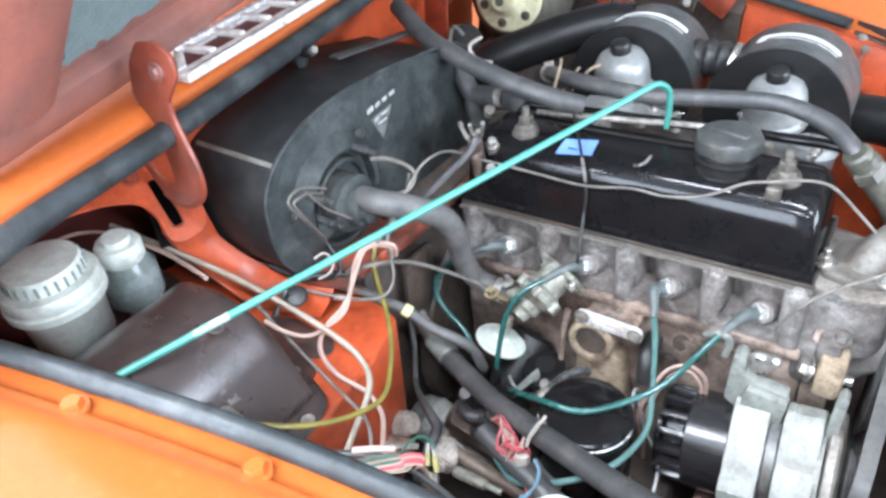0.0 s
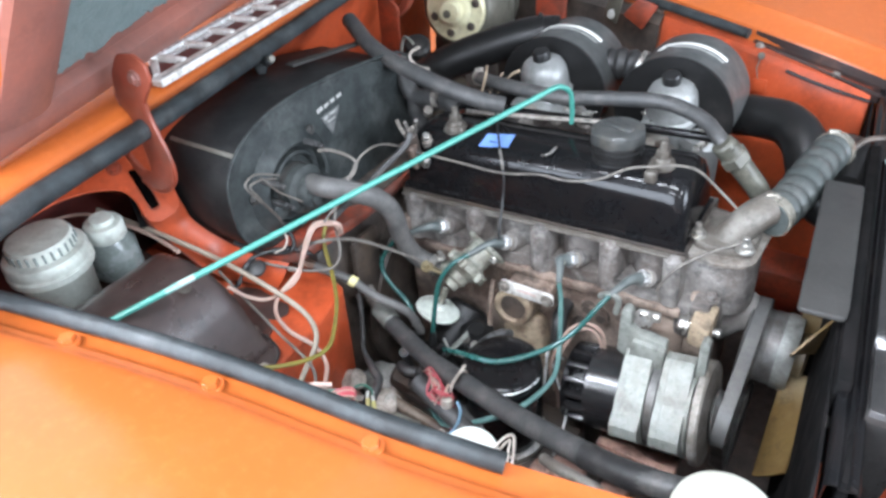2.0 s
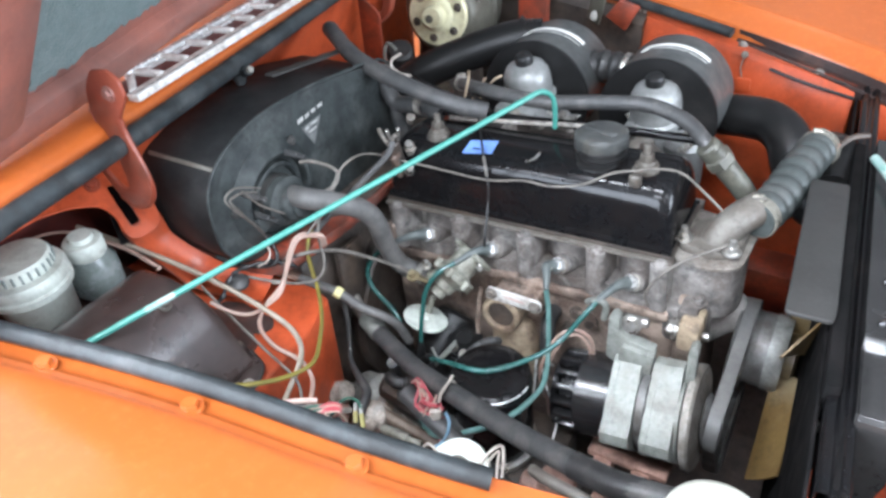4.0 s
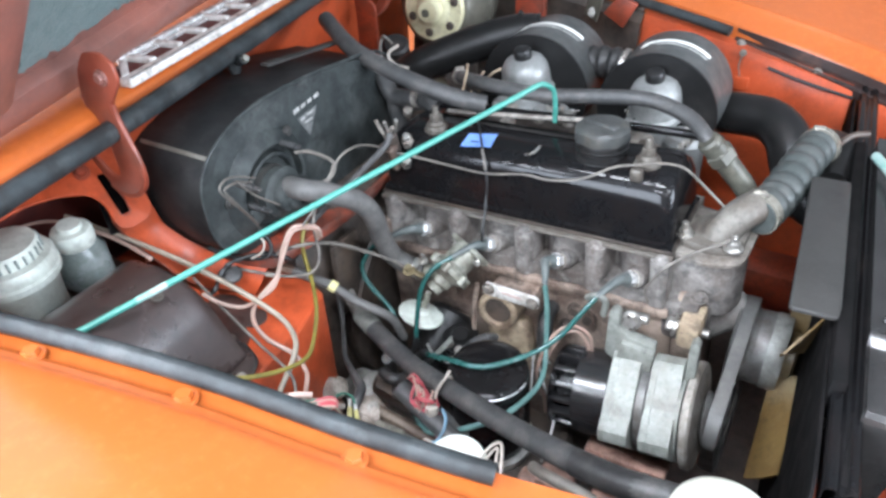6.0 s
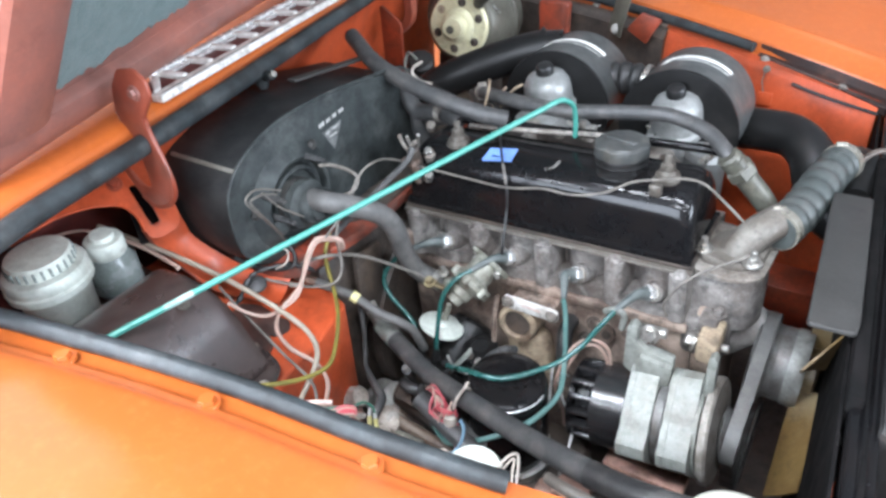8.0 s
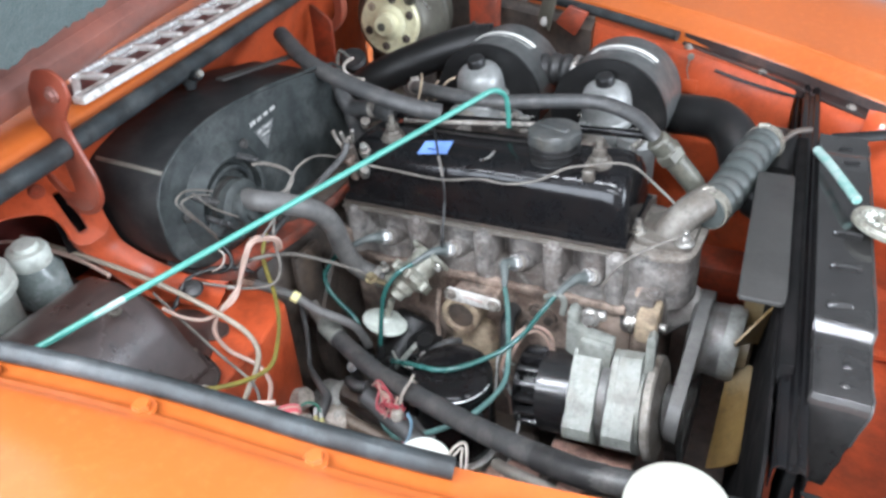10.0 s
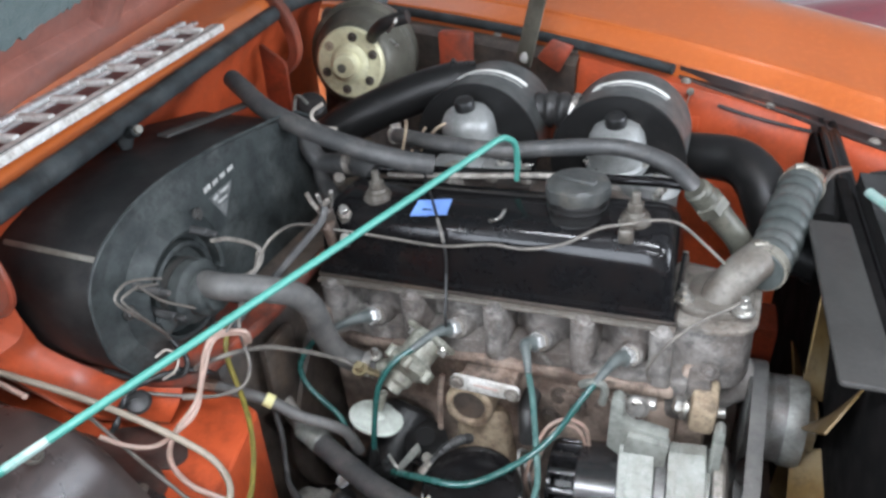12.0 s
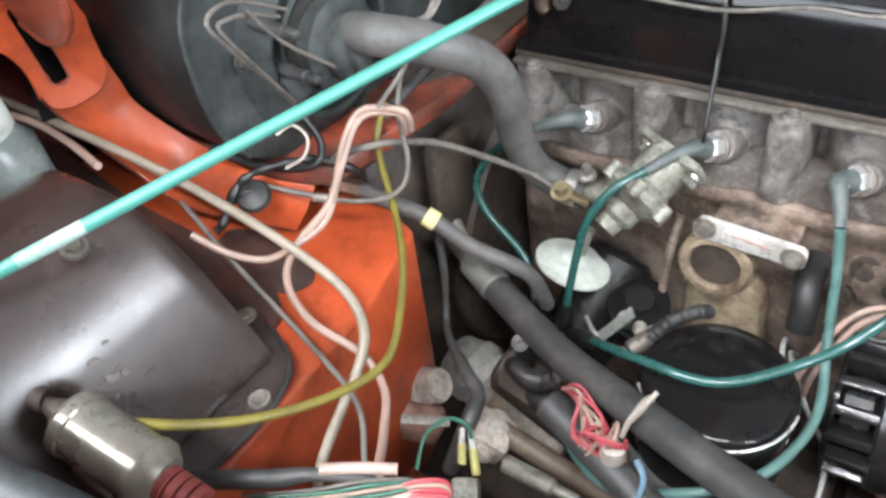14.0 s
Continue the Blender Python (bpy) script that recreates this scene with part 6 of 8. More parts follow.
part("post", tube([(-0.392, 0.672, 0.715), (-0.388, 0.660, 0.742), (-0.388, 0.655, 0.768)], 0.0060, 10), CAST_OIL, lw)
part("fork", tube([(-0.388, 0.655, 0.766), (-0.396, 0.652, 0.778), (-0.402, 0.650, 0.793)], 0.0028, 8), ALLOY_DIRTY, lw)
part("fork", tube([(-0.388, 0.655, 0.766), (-0.384, 0.653, 0.778), (-0.378, 0.652, 0.787)], 0.0030, 8), ALLOY_DIRTY, lw)
part("saddle", box((-0.402, 0.646, 0.748), (-0.378, 0.662, 0.758), 0.003), CAST_OIL, lw)
single("wire_end", tube([(-0.452, 0.788, 0.838), (-0.466, 0.785, 0.828), (-0.466, 0.783, 0.818), (-0.452, 0.782, 0.810), (-0.435, 0.785, 0.808)], 0.0022, 8), CLEAR_TIE, "pale bent wire hooking out behind the heater", "cable", "loose wire ends")

# ---- thin pipes over the rocker cover ----
cap_pipe = thing("capillary_pipe", (-0.2, 0.68, 0.73), "thin grey capillary pipe draped along the rocker cover", "pipe")
part("pipe", tube([(-0.410, 0.490, 0.722), (-0.400, 0.511, 0.744), (-0.400, 0.544, 0.769), (-0.390, 0.557, 0.790), (-0.385, 0.585, 0.791), (-0.388, 0.625, 0.770), (-0.392, 0.655, 0.748), (-0.360, 0.673, 0.737), (-0.317, 0.6745, 0.736), (-0.255, 0.6745, 0.737), (-0.203, 0.676, 0.748), (-0.165, 0.6745, 0.750), (-0.125, 0.678, 0.761), (-0.093, 0.686, 0.780), (-0.062, 0.690, 0.789)], 0.0016, 7, 5), GREY_WIRE, cap_pipe)
part("pipe", tube([(-0.062, 0.690, 0.789), (-0.049, 0.698, 0.790), (-0.020, 0.716, 0.782), (0.010, 0.728, 0.753), (0.042, 0.740, 0.718)], 0.0016, 7, 5), GREY_WIRE, cap_pipe)
part("pipe", tube([(0.050, 0.692, 0.716), (0.011, 0.665, 0.700), (-0.011, 0.645, 0.684), (-0.026, 0.643, 0.652), (-0.022, 0.648, 0.630)], 0.0018, 7, 5), GREY_WIRE, cap_pipe)
single("thin_black_wire", tube([(-0.345, 0.800, 0.79), (-0.330, 0.787, 0.788), (-0.299, 0.740, 0.777), (-0.276, 0.703, 0.7705), (-0.262, 0.682, 0.757), (-0.253, 0.674, 0.730), (-0.251, 0.668, 0.702), (-0.245, 0.645, 0.665), (-0.245, 0.643, 0.640)], 0.0017, 6, 5), BLACK_WIRE, "thin black wire across the rocker cover and its label", "cable")
# pale grey piece stands in for a reflection smear on the rocker cover
single("thin_black_wire", tube([(-0.2655, 0.6865, 0.7635), (-0.2585, 0.6785, 0.7505), (-0.2555, 0.6755, 0.742)], 0.0019, 8, 4), GREY_WIRE, "short pale piece painting a soft reflection beside the thin wire", "cable")

WORN_TEAL = make("worn_pale_teal", (0.30, 0.38, 0.355), 0.4, 0, (0.14, 0.30, 0.26), 0.5, 60, 300, 0.04)
# ---- the teal rod that lies across the bay ----
rod_thing = thing("hooked_rod", (-0.46, 0.205, 0.753), "long teal rod with a hooked end across the engine bay", "rod")
W0, W1 = Vector((-0.419, 0.291, 0.768)), Vector((-0.21, 0.72, 0.845))
ax = W1 - W0
part("rod", tube([W0 - ax * 0.235, W0 - ax * 0.05], 0.0035, 12, 4, False), TEAL, rod_thing)
part("joint", tube([W0 - ax * 0.055, W0 + ax * 0.012], 0.0037, 12, 4, False), WORN_TEAL, rod_thing, "worn pale joint")
part("rod", tube([W0 + ax * 0.01, W0 + ax * 0.97], 0.0035, 12, 4, False), TEAL, rod_thing)
part("hook", tube([W0 + ax * 0.96, W1 + Vector((0.003, 0.006, 0.001)), (-0.201, 0.738, 0.842), (-0.197, 0.750, 0.830), (-0.197, 0.758, 0.805), (-0.199, 0.764, 0.782)], 0.0034, 12, 6), TEAL, rod_thing, "bent hook end")


# ---- hoses and pipes ----
def hose(name, pts, r, mat, label, n=14, step=6, clips=((0.04, ALLOY_DIRTY),)):
    """A hose with a worm-drive clip at each of the given shares of its way."""
    h = thing(name, pts[0], label, "hose")
    part("hose", tube(pts, r, n, step), mat, h)
    line = curve_points(pts, 8)
    for share, metal in clips:
        k = min(int(share * (len(line) - 2)), len(line) - 2)
        m = axis(line[k], line[k + 1])
        c = part("clip", lathe([(r, -0.005), (r + 0.0014, -0.005), (r + 0.0017, 0), (r + 0.0014, 0.005), (r, 0.005)], m, 20), metal, h, "dull steel hose clip")
        part("clip_screw", rod(m @ Vector((-0.006, r + 0.002, 0)), m @ Vector((0.007, r + 0.002, 0)), 0.0034, 8), metal, c)
    return h


def ribbed(pts, r, ribs, depth=0.0042):
    return tube(pts, lambda t: r + depth * (0.5 - 0.5 * math.cos(2 * math.pi * ribs * t)) ** 0.6 - depth * 0.5, 20, 30)


top = thing("top_hose", (0.09, 0.85, 0.70), "ribbed black radiator top hose with steel clips", "hose")
part("hose", ribbed([(0.066, 0.752, 0.718), (0.080, 0.800, 0.720), (0.092, 0.865, 0.727), (0.104, 0.925, 0.731), (0.110, 0.945, 0.730)], 0.0240, 11, 0.0026), HOSE_TEAL, top)
for p, q in (((0.068, 0.760, 0.719), (0.072, 0.773, 0.7195)), ((0.107, 0.935, 0.731), (0.111, 0.948, 0.730))):
    c = part("clip", lathe([(0.0245, -0.006), (0.0262, -0.006), (0.0266, 0), (0.0262, 0.006), (0.0245, 0.006)], axis(p, q), 28), TIN, top, "dull steel worm-drive clip")
    part("clip_screw", rod(Vector(p) + Vector((-0.012, 0.0, 0.024)), Vector(p) + Vector((0.002, 0.003, 0.025)), 0.0045, 10), TIN, c)
part("stub", tube([(0.108, 0.942, 0.730), (0.120, 0.970, 0.722), (0.136, 0.985, 0.712)], 0.019, 16), SATIN_BLACK, top)
hose("air_duct", [(-0.06, 1.075, 0.690), (-0.02, 1.06, 0.700), (0.030, 1.045, 0.705), (0.062, 1.018, 0.695), (0.082, 0.990, 0.665), (0.105, 0.978, 0.628), (0.160, 0.97, 0.605)], 0.032, SATIN_BLACK, "fat shiny black air duct bending down beside the radiator", 20, 6, ((0.10, SATIN_BLACK),))
hose("intake_duct", [(-0.57, 0.93, 0.70), (-0.52, 0.95, 0.735), (-0.46, 0.985, 0.762), (-0.39, 1.02, 0.785), (-0.34, 1.04, 0.79)], 0.030, SATIN_BLACK, "fat black intake duct to the rear air filter", 20, 6, ((0.9, SATIN_BLACK),))
hose("bulkhead_hose", [(-0.60, 0.815, 0.848), (-0.569, 0.793, 0.845), (-0.530, 0.768, 0.838), (-0.486, 0.752, 0.829), (-0.406, 0.745, 0.810), (-0.337, 0.750, 0.795), (-0.30, 0.765, 0.786)], 0.0122, GREY_RUBBER, "dusty black hose from the bulkhead to the engine", clips=())
hose("breather_hose", [(-0.385, 0.842, 0.782), (-0.363, 0.823, 0.790), (-0.308, 0.800, 0.798), (-0.229, 0.796, 0.800), (-0.155, 0.812, 0.805), (-0.095, 0.825, 0.806), (-0.044, 0.812, 0.800), (-0.015, 0.792, 0.789), (-0.002, 0.785, 0.780)], 0.0098, GREY_RUBBER, "dusty black breather hose along the carburettors")
fit_ = thing("hose_fitting", (0.02, 0.797, 0.75), "dull brass pipe fitting at the front of the head", "pipe")
part("pipe", tube([(-0.004, 0.784, 0.783), (0.020, 0.797, 0.750), (0.045, 0.803, 0.718), (0.055, 0.80, 0.69)], lambda t: 0.0150 - 0.002 * t, 16), FITTING, fit_)
part("nut", rod((0.002, 0.788, 0.775), (0.013, 0.793, 0.760), 0.0185, 6), FITTING, fit_)
part("collar", rod((-0.010, 0.781, 0.789), (0.002, 0.788, 0.774), 0.0145, 16), FITTING, fit_)
single("steel_pipe", tube([(-0.415, 0.782, 0.757), (-0.404, 0.784, 0.760), (-0.25, 0.800, 0.766), (-0.103, 0.812, 0.772), (-0.030, 0.812, 0.776), (-0.004, 0.806, 0.774), (0.010, 0.798, 0.762)], 0.0058, 12), GLOSS_BLACK, "gloss black steel heater pipe behind the rocker cover", "pipe")
single("steel_pipe", tube([(-0.36, 0.765, 0.765), (-0.25, 0.777, 0.773), (-0.19, 0.785, 0.778), (-0.15, 0.79, 0.78)], 0.0036, 10), ALLOY_DIRTY, "thin plated pipe behind the rocker cover", "pipe")
single("rear_elbow", tube([(-0.46, 0.80, 0.745), (-0.43, 0.795, 0.757), (-0.40, 0.785, 0.765), (-0.385, 0.78, 0.758)], 0.017, 14), GREY_RUBBER, "dusty black elbow hose behind the engine", "hose")
for pts in ([(-0.355, 0.800, 0.782), (-0.352, 0.808, 0.808), (-0.350, 0.806, 0.820)], [(-0.335, 0.81, 0.78), (-0.318, 0.815, 0.806), (-0.305, 0.822, 0.815)], [(-0.345, 0.805, 0.780), (-0.335, 0.812, 0.80), (-0.332, 0.822, 0.806)]):
    single("wire_end", tube(pts, 0.0019, 6), TAN, "stiff tan wire end standing up behind the engine", "cable", "loose wire ends")
bh = thing("brake_hose", (-0.39, 0.505, 0.61), "dark flexible pipe with brass ends and a yellow band", "hose")
part("hose", tube([(-0.445, 0.493, 0.638), (-0.419, 0.500, 0.630), (-0.390, 0.505, 0.623), (-0.363, 0.511, 0.605), (-0.334, 0.522, 0.590), (-0.322, 0.534, 0.570), (-0.318, 0.548, 0.53)], 0.0062, 12), PALE_HOSE, bh)
part("union", rod((-0.472, 0.483, 0.646), (-0.444, 0.494, 0.638), 0.0068, 6), COPPER, bh, "rusty brown union nut")
part("band", lathe([(0.0064, -0.005), (0.0075, -0.005), (0.0075, 0.005), (0.0064, 0.005)], axis((-0.391, 0.505, 0.6235), (-0.380, 0.5075, 0.617)), 16), YELLOW, bh, "yellow identification band")
oc = thing("oil_cooler_hose", (-0.2, 0.47, 0.54), "long black oil cooler hose running ahead past the alternator", "hose")
part("hose", tube([(-0.372, 0.543, 0.538), (-0.340, 0.528, 0.537), (-0.275, 0.499, 0.541), (-0.209, 0.472, 0.558), (-0.110, 0.430, 0.590), (-0.028, 0.392, 0.628), (0.035, 0.368, 0.655), (0.088, 0.362, 0.672), (0.17, 0.372, 0.670), (0.24, 0.40, 0.655), (0.31, 0.47, 0.645), (0.37, 0.55, 0.64)], 0.0126, 16), GREY_RUBBER, oc)
part("union", rod((-0.392, 0.552, 0.540), (-0.358, 0.5365, 0.5375), 0.0140, 18, 0.002), ALLOY, oc, "grey pipe union")
part("pipe", tube([(-0.43, 0.575, 0.545), (-0.41, 0.561, 0.543), (-0.388, 0.550, 0.540)], 0.010, 12), ALLOY_DIRTY, oc)
part("tie", tube([(-0.200, 0.482, 0.550), (-0.203, 0.474, 0.576), (-0.207, 0.456, 0.572), (-0.210, 0.452, 0.556)], 0.002, 6), CLEAR_TIE, oc, "white cable tie")
part("tie_tail", tube([(-0.207, 0.456, 0.570), (-0.202, 0.458, 0.582), (-0.197, 0.468, 0.594)], 0.0017, 6), CLEAR_TIE, oc)
part("sleeve", tube([(-0.01, 0.384, 0.636), (0.035, 0.368, 0.655), (0.06, 0.364, 0.664)], 0.0136, 16), RUBBER, oc)


# ---- wiring over the footwell ----
def wire(name, pts, r, mat, label, step=5):
    return single(name, tube(pts, r, 10, step + 2), mat, label, "cable")


wire("pink_wire", [(-0.404, 0.512, 0.694), (-0.400, 0.507, 0.708), (-0.404, 0.503, 0.715), (-0.425, 0.490, 0.716), (-0.428, 0.472, 0.702), (-0.414, 0.436, 0.682), (-0.423, 0.406, 0.662), (-0.413, 0.385, 0.652), (-0.383, 0.373, 0.645), (-0.347, 0.375, 0.635), (-0.326, 0.368, 0.623), (-0.306, 0.344, 0.628), (-0.284, 0.318, 0.650), (-0.273, 0.309, 0.666)], 0.0026, PINK, "faded pink wire looping over the footwell")
wire("pink_wire", [(-0.409, 0.511, 0.690), (-0.404, 0.506, 0.705), (-0.408, 0.502, 0.712), (-0.425, 0.487, 0.711), (-0.420, 0.457, 0.693), (-0.412, 0.428, 0.674), (-0.422, 0.406, 0.664), (-0.426, 0.384, 0.668), (-0.442, 0.370, 0.678), (-0.461, 0.363, 0.690)], 0.0023, PINK, "faded pink wire bending back over the shelf")
wire("pale_wire", [(-0.655, 0.360, 0.725), (-0.616, 0.367, 0.722), (-0.576, 0.366, 0.720), (-0.528, 0.358, 0.722)], 0.0026, PINK, "faded pink wire end beside the reservoirs")
wire("beige_pipe", [(-0.70, 0.372, 0.722), (-0.588, 0.381, 0.713), (-0.509, 0.389, 0.700), (-0.452, 0.395, 0.684), (-0.405, 0.398, 0.668), (-0.374, 0.397, 0.655), (-0.352, 0.386, 0.645), (-0.343, 0.368, 0.634), (-0.340, 0.346, 0.622), (-0.333, 0.316, 0.609), (-0.328, 0.300, 0.59)], 0.0033, BEIGE_PIPE, "beige brake pipe running down over the footwell")
wire("olive_wire", [(-0.446, 0.535, 0.690), (-0.442, 0.520, 0.680), (-0.434, 0.507, 0.665), (-0.405, 0.483, 0.645), (-0.372, 0.449, 0.640), (-0.346, 0.412, 0.637), (-0.330, 0.378, 0.636), (-0.332, 0.340, 0.648), (-0.342, 0.301, 0.668), (-0.358, 0.271, 0.687), (-0.380, 0.248, 0.703)], 0.0027, YELLOW_GREEN, "olive-yellow wire to the silver canister")
wire("grey_wire", [(-0.438, 0.594, 0.745), (-0.426, 0.565, 0.735), (-0.425, 0.535, 0.720), (-0.418, 0.517, 0.700), (-0.404, 0.504, 0.672), (-0.405, 0.489, 0.655), (-0.419, 0.463, 0.660), (-0.453, 0.448, 0.664), (-0.480, 0.434, 0.672)], 0.0019, GREY_WIRE, "grey wire looping down to the shelf")
wire("dark_wire", [(-0.50, 0.385, 0.684), (-0.450, 0.374, 0.668), (-0.3934, 0.3664, 0.641), (-0.363, 0.3591, 0.637), (-0.334, 0.350, 0.636), (-0.320, 0.342, 0.629), (-0.3063, 0.3252, 0.618), (-0.300, 0.318, 0.59)], 0.0018, GREY_WIRE, "dark frayed wire down the footwell")
wire("hook_wire", [(-0.462, 0.446, 0.712), (-0.455, 0.455, 0.716), (-0.446, 0.457, 0.708), (-0.446, 0.450, 0.697), (-0.456, 0.441, 0.690)], 0.0011, CLEAR_TIE, "small white hooked wire under the heater")
gr_ = thing("grommet", (-0.48, 0.43, 0.674), "black rubber grommet with a wire on the orange shelf", "grommet")
part("ring", lathe([(0.0115, 0.0), (0.0125, 0.002), (0.0105, 0.005), (0.005, 0.0065), (0, 0.0065)], pose(-0.477, 0.424, 0.669, 24, 20, 0), 18), RUBBER, gr_)
part("tail", tube([(-0.477, 0.424, 0.675), (-0.482, 0.418, 0.674), (-0.488, 0.412, 0.668)], 0.0024, 7), BLACK_WIRE, gr_)
wire("taped_wire", [(-0.490, 0.394, 0.655), (-0.488, 0.400, 0.658), (-0.487, 0.418, 0.676), (-0.481, 0.431, 0.683), (-0.467, 0.446, 0.686), (-0.456, 0.462, 0.684), (-0.448, 0.476, 0.674), (-0.440, 0.49, 0.66)], lambda t: 0.0030 + 0.0007 * math.sin(55 * t), BLACK_WIRE, "black taped wire with worn shiny spots on the shelf")
single("inline_connector", rod((-0.446, 0.448, 0.664), (-0.432, 0.457, 0.661), 0.0034, 10), ALLOY_DIRTY, "small grey bullet connector on the wire", "connector")


RED_RUBBER = make("dull_red_rubber", (0.30, 0.065, 0.058), 0.5, 0, (0.22, 0.05, 0.046), 0.5, 40, 260, 0.08)


def canister():
    c = thing("fuel_filter", (-0.37, 0.243, 0.66), "silver canister with a red sleeve beside the pedal box", "canister")
    a, b = Vector((-0.396, 0.240, 0.703)), Vector((-0.340, 0.246, 0.686))
    m = axis(a, b)
    part("can", lathe([(0, 0), (0.0135, 0.0), (0.0165, 0.003), (0.0165, 0.008), (0.0155, 0.009), (0.0155, 0.043), (0.0165, 0.045), (0.0165, 0.050), (0.012, 0.056), (0, 0.057)], m, 30), TIN, c, "silver can with rolled rims")
    part("nipple", lathe([(0.006, -0.006), (0.0055, 0.0), (0.0075, 0.001), (0.0075, -0.004), (0.004, -0.012), (0.0035, -0.022), (0, -0.022)][::-1], m, 12), CAST_OIL, c, "brass nipple")
    part("elbow", tube([a + Vector((-0.012, 0, 0.004)), a + Vector((-0.03, -0.006, 0.0)), a + Vector((-0.04, -0.012, -0.03))], 0.0062, 12), CAST_OIL, c)
    for k in range(4):
        part("sleeve_ring", lathe([(0.0065, -0.003), (0.0092, -0.002), (0.0092, 0.002), (0.0065, 0.003)], m @ Matrix.Translation((0, 0, 0.058 + 0.0055 * k)), 16), RED_RUBBER, c, "red rubber ring")
    part("foot", box((-0.385, 0.225, 0.632), (-0.355, 0.255, 0.690), 0.003), DARK_OIL_SHADE, c)


canister()
loom = thing("wiring_loom", (-0.32, 0.30, 0.60), "loom of coloured wires along the inner wing with bullet connectors", "wiring")
part("sleeve", tube([(-0.50, 0.225, 0.63), (-0.40, 0.240, 0.648), (-0.324, 0.276, 0.661), (-0.297, 0.2935, 0.6645), (-0.26, 0.312, 0.655), (-0.20, 0.325, 0.61), (-0.10, 0.325, 0.560), (0.05, 0.34, 0.54)], lambda t: 0.0050 - 0.0018 * min(1, max(0, (t - 0.3) * 8)), 10), GREY_RUBBER, loom, "grey woven loom sleeve")
part("pale_sleeve", tube([(-0.297, 0.2945, 0.668), (-0.280, 0.305, 0.6695), (-0.266, 0.314, 0.668)], 0.0029, 12), PALE_SLEEVE, loom, "pale cloth sleeve")
for k, mat in enumerate((GREY_WIRE, GREEN_WIRE, PINK, GREEN_WIRE, PALE_SLEEVE, RED_WIRE, PINK, BEIGE_PIPE)):
    o = 0.0042 * k
    part("wire", tube([(-0.330 + o, 0.268, 0.652), (-0.296 + o, 0.288 + 0.2 * o, 0.660 - 0.1 * o), (-0.276 + 0.9 * o, 0.302 + 0.1 * o, 0.666 - 0.2 * o), (-0.257 + 0.4 * o, 0.3155 - 0.1 * o, 0.664), (-0.250 + 0.4 * o, 0.320, 0.650), (-0.246 + 0.4 * o, 0.322, 0.62)], 0.0010, 8), mat, loom)
for k in range(5):
    part("red_loop", tube([(-0.266 + 0.002 * k, 0.306, 0.662), (-0.252 + 0.002 * k, 0.3155 - 0.001 * k, 0.6690 - 0.001 * k), (-0.2435 + 0.0015 * k, 0.3215 - 0.002 * k, 0.666), (-0.241, 0.319 - 0.0015 * k, 0.658 + 0.001 * k), (-0.250, 0.314, 0.650)], 0.0011, 8), (RED_WIRE, PINK, RED_WIRE, RED_WIRE, PINK)[k], loom)
part("green_wire", tube([(-0.3084, 0.363, 0.555), (-0.3134, 0.3788, 0.565), (-0.3117, 0.3922, 0.566), (-0.3063, 0.4006, 0.566), (-0.2955, 0.4025, 0.563), (-0.291, 0.400, 0.556)], 0.0014, 8), GREEN_WIRE, loom)
for a, b in (((-0.300, 0.402, 0.558), (-0.290, 0.386, 0.545)), ((-0.2945, 0.404, 0.557), (-0.279, 0.386, 0.542))):
    part("bullet", rod(a, b, 0.0022, 10), FADED_PRINT, loom, "pale bullet connector")
    part("bullet_sleeve", rod(Vector(a).lerp(Vector(b), 0.42), Vector(a).lerp(Vector(b), 1.02), 0.0030, 10), OLIVE_CAP, loom, "olive-yellow sleeve")
part("plug_block", box((-0.0085, -0.009, -0.012), (0.0085, 0.007, 0.012), 0.0025, Matrix.Translation((-0.279, 0.374, 0.541)) @ pose(0, 0, 0, 25, 0, 31)), TAP, loom, "grey connector block")
wire("pale_wire", [(-0.146, 0.640, 0.49), (-0.150, 0.610, 0.520), (-0.136, 0.567, 0.503), (-0.131, 0.543, 0.485), (-0.124, 0.524, 0.47), (-0.124, 0.51, 0.45)], 0.0019, FADED_PRINT, "pale grey wire hanging beside the oil filter")
reds = thing("red_wires", (-0.22, 0.45, 0.545), "tangle of red wires tied to the oil cooler hose", "wiring")
rng = random.Random(8)
for k in range(11):
    pts = [Vector((-0.262 + 0.004 * (k % 4), 0.470, 0.548)), Vector((-0.244, 0.462 + rng.uniform(-0.004, 0.004), 0.560 + rng.uniform(-0.006, 0.008)))]
    for _ in range(4):
        pts.append(Vector((-0.222 + rng.uniform(-0.018, 0.018), 0.448 + rng.uniform(-0.008, 0.008), 0.548 + rng.uniform(-0.022, 0.022))))
    part("wire", tube(pts, 0.0012, 7), RED_WIRE if k % 3 else PINK, reds)
part("taped_knot", lumps(lathe([(0, -0.010), (0.006, -0.009), (0.0085, 0), (0.007, 0.008), (0, 0.010)], Matrix.Translation((-0.212, 0.446, 0.540)), 14), 0.002, 60), CLEAR_TIE, reds, "pale taped knot")
part("tie", tube([(-0.226, 0.455, 0.556), (-0.232, 0.449, 0.545), (-0.23, 0.443, 0.53)], 0.002, 6), CLEAR_TIE, reds)
part("blue_wire", tube([(-0.195, 0.442, 0.555), (-0.187, 0.436, 0.548), (-0.188, 0.428, 0.530), (-0.198, 0.420, 0.512)], 0.0020, 6), BLUE_WIRE, reds)
part("blue_terminal", rod((-0.196, 0.421, 0.516), (-0.202, 0.414, 0.498), 0.0042, 8), BLUE_WIRE, reds, "blue crimp terminal")
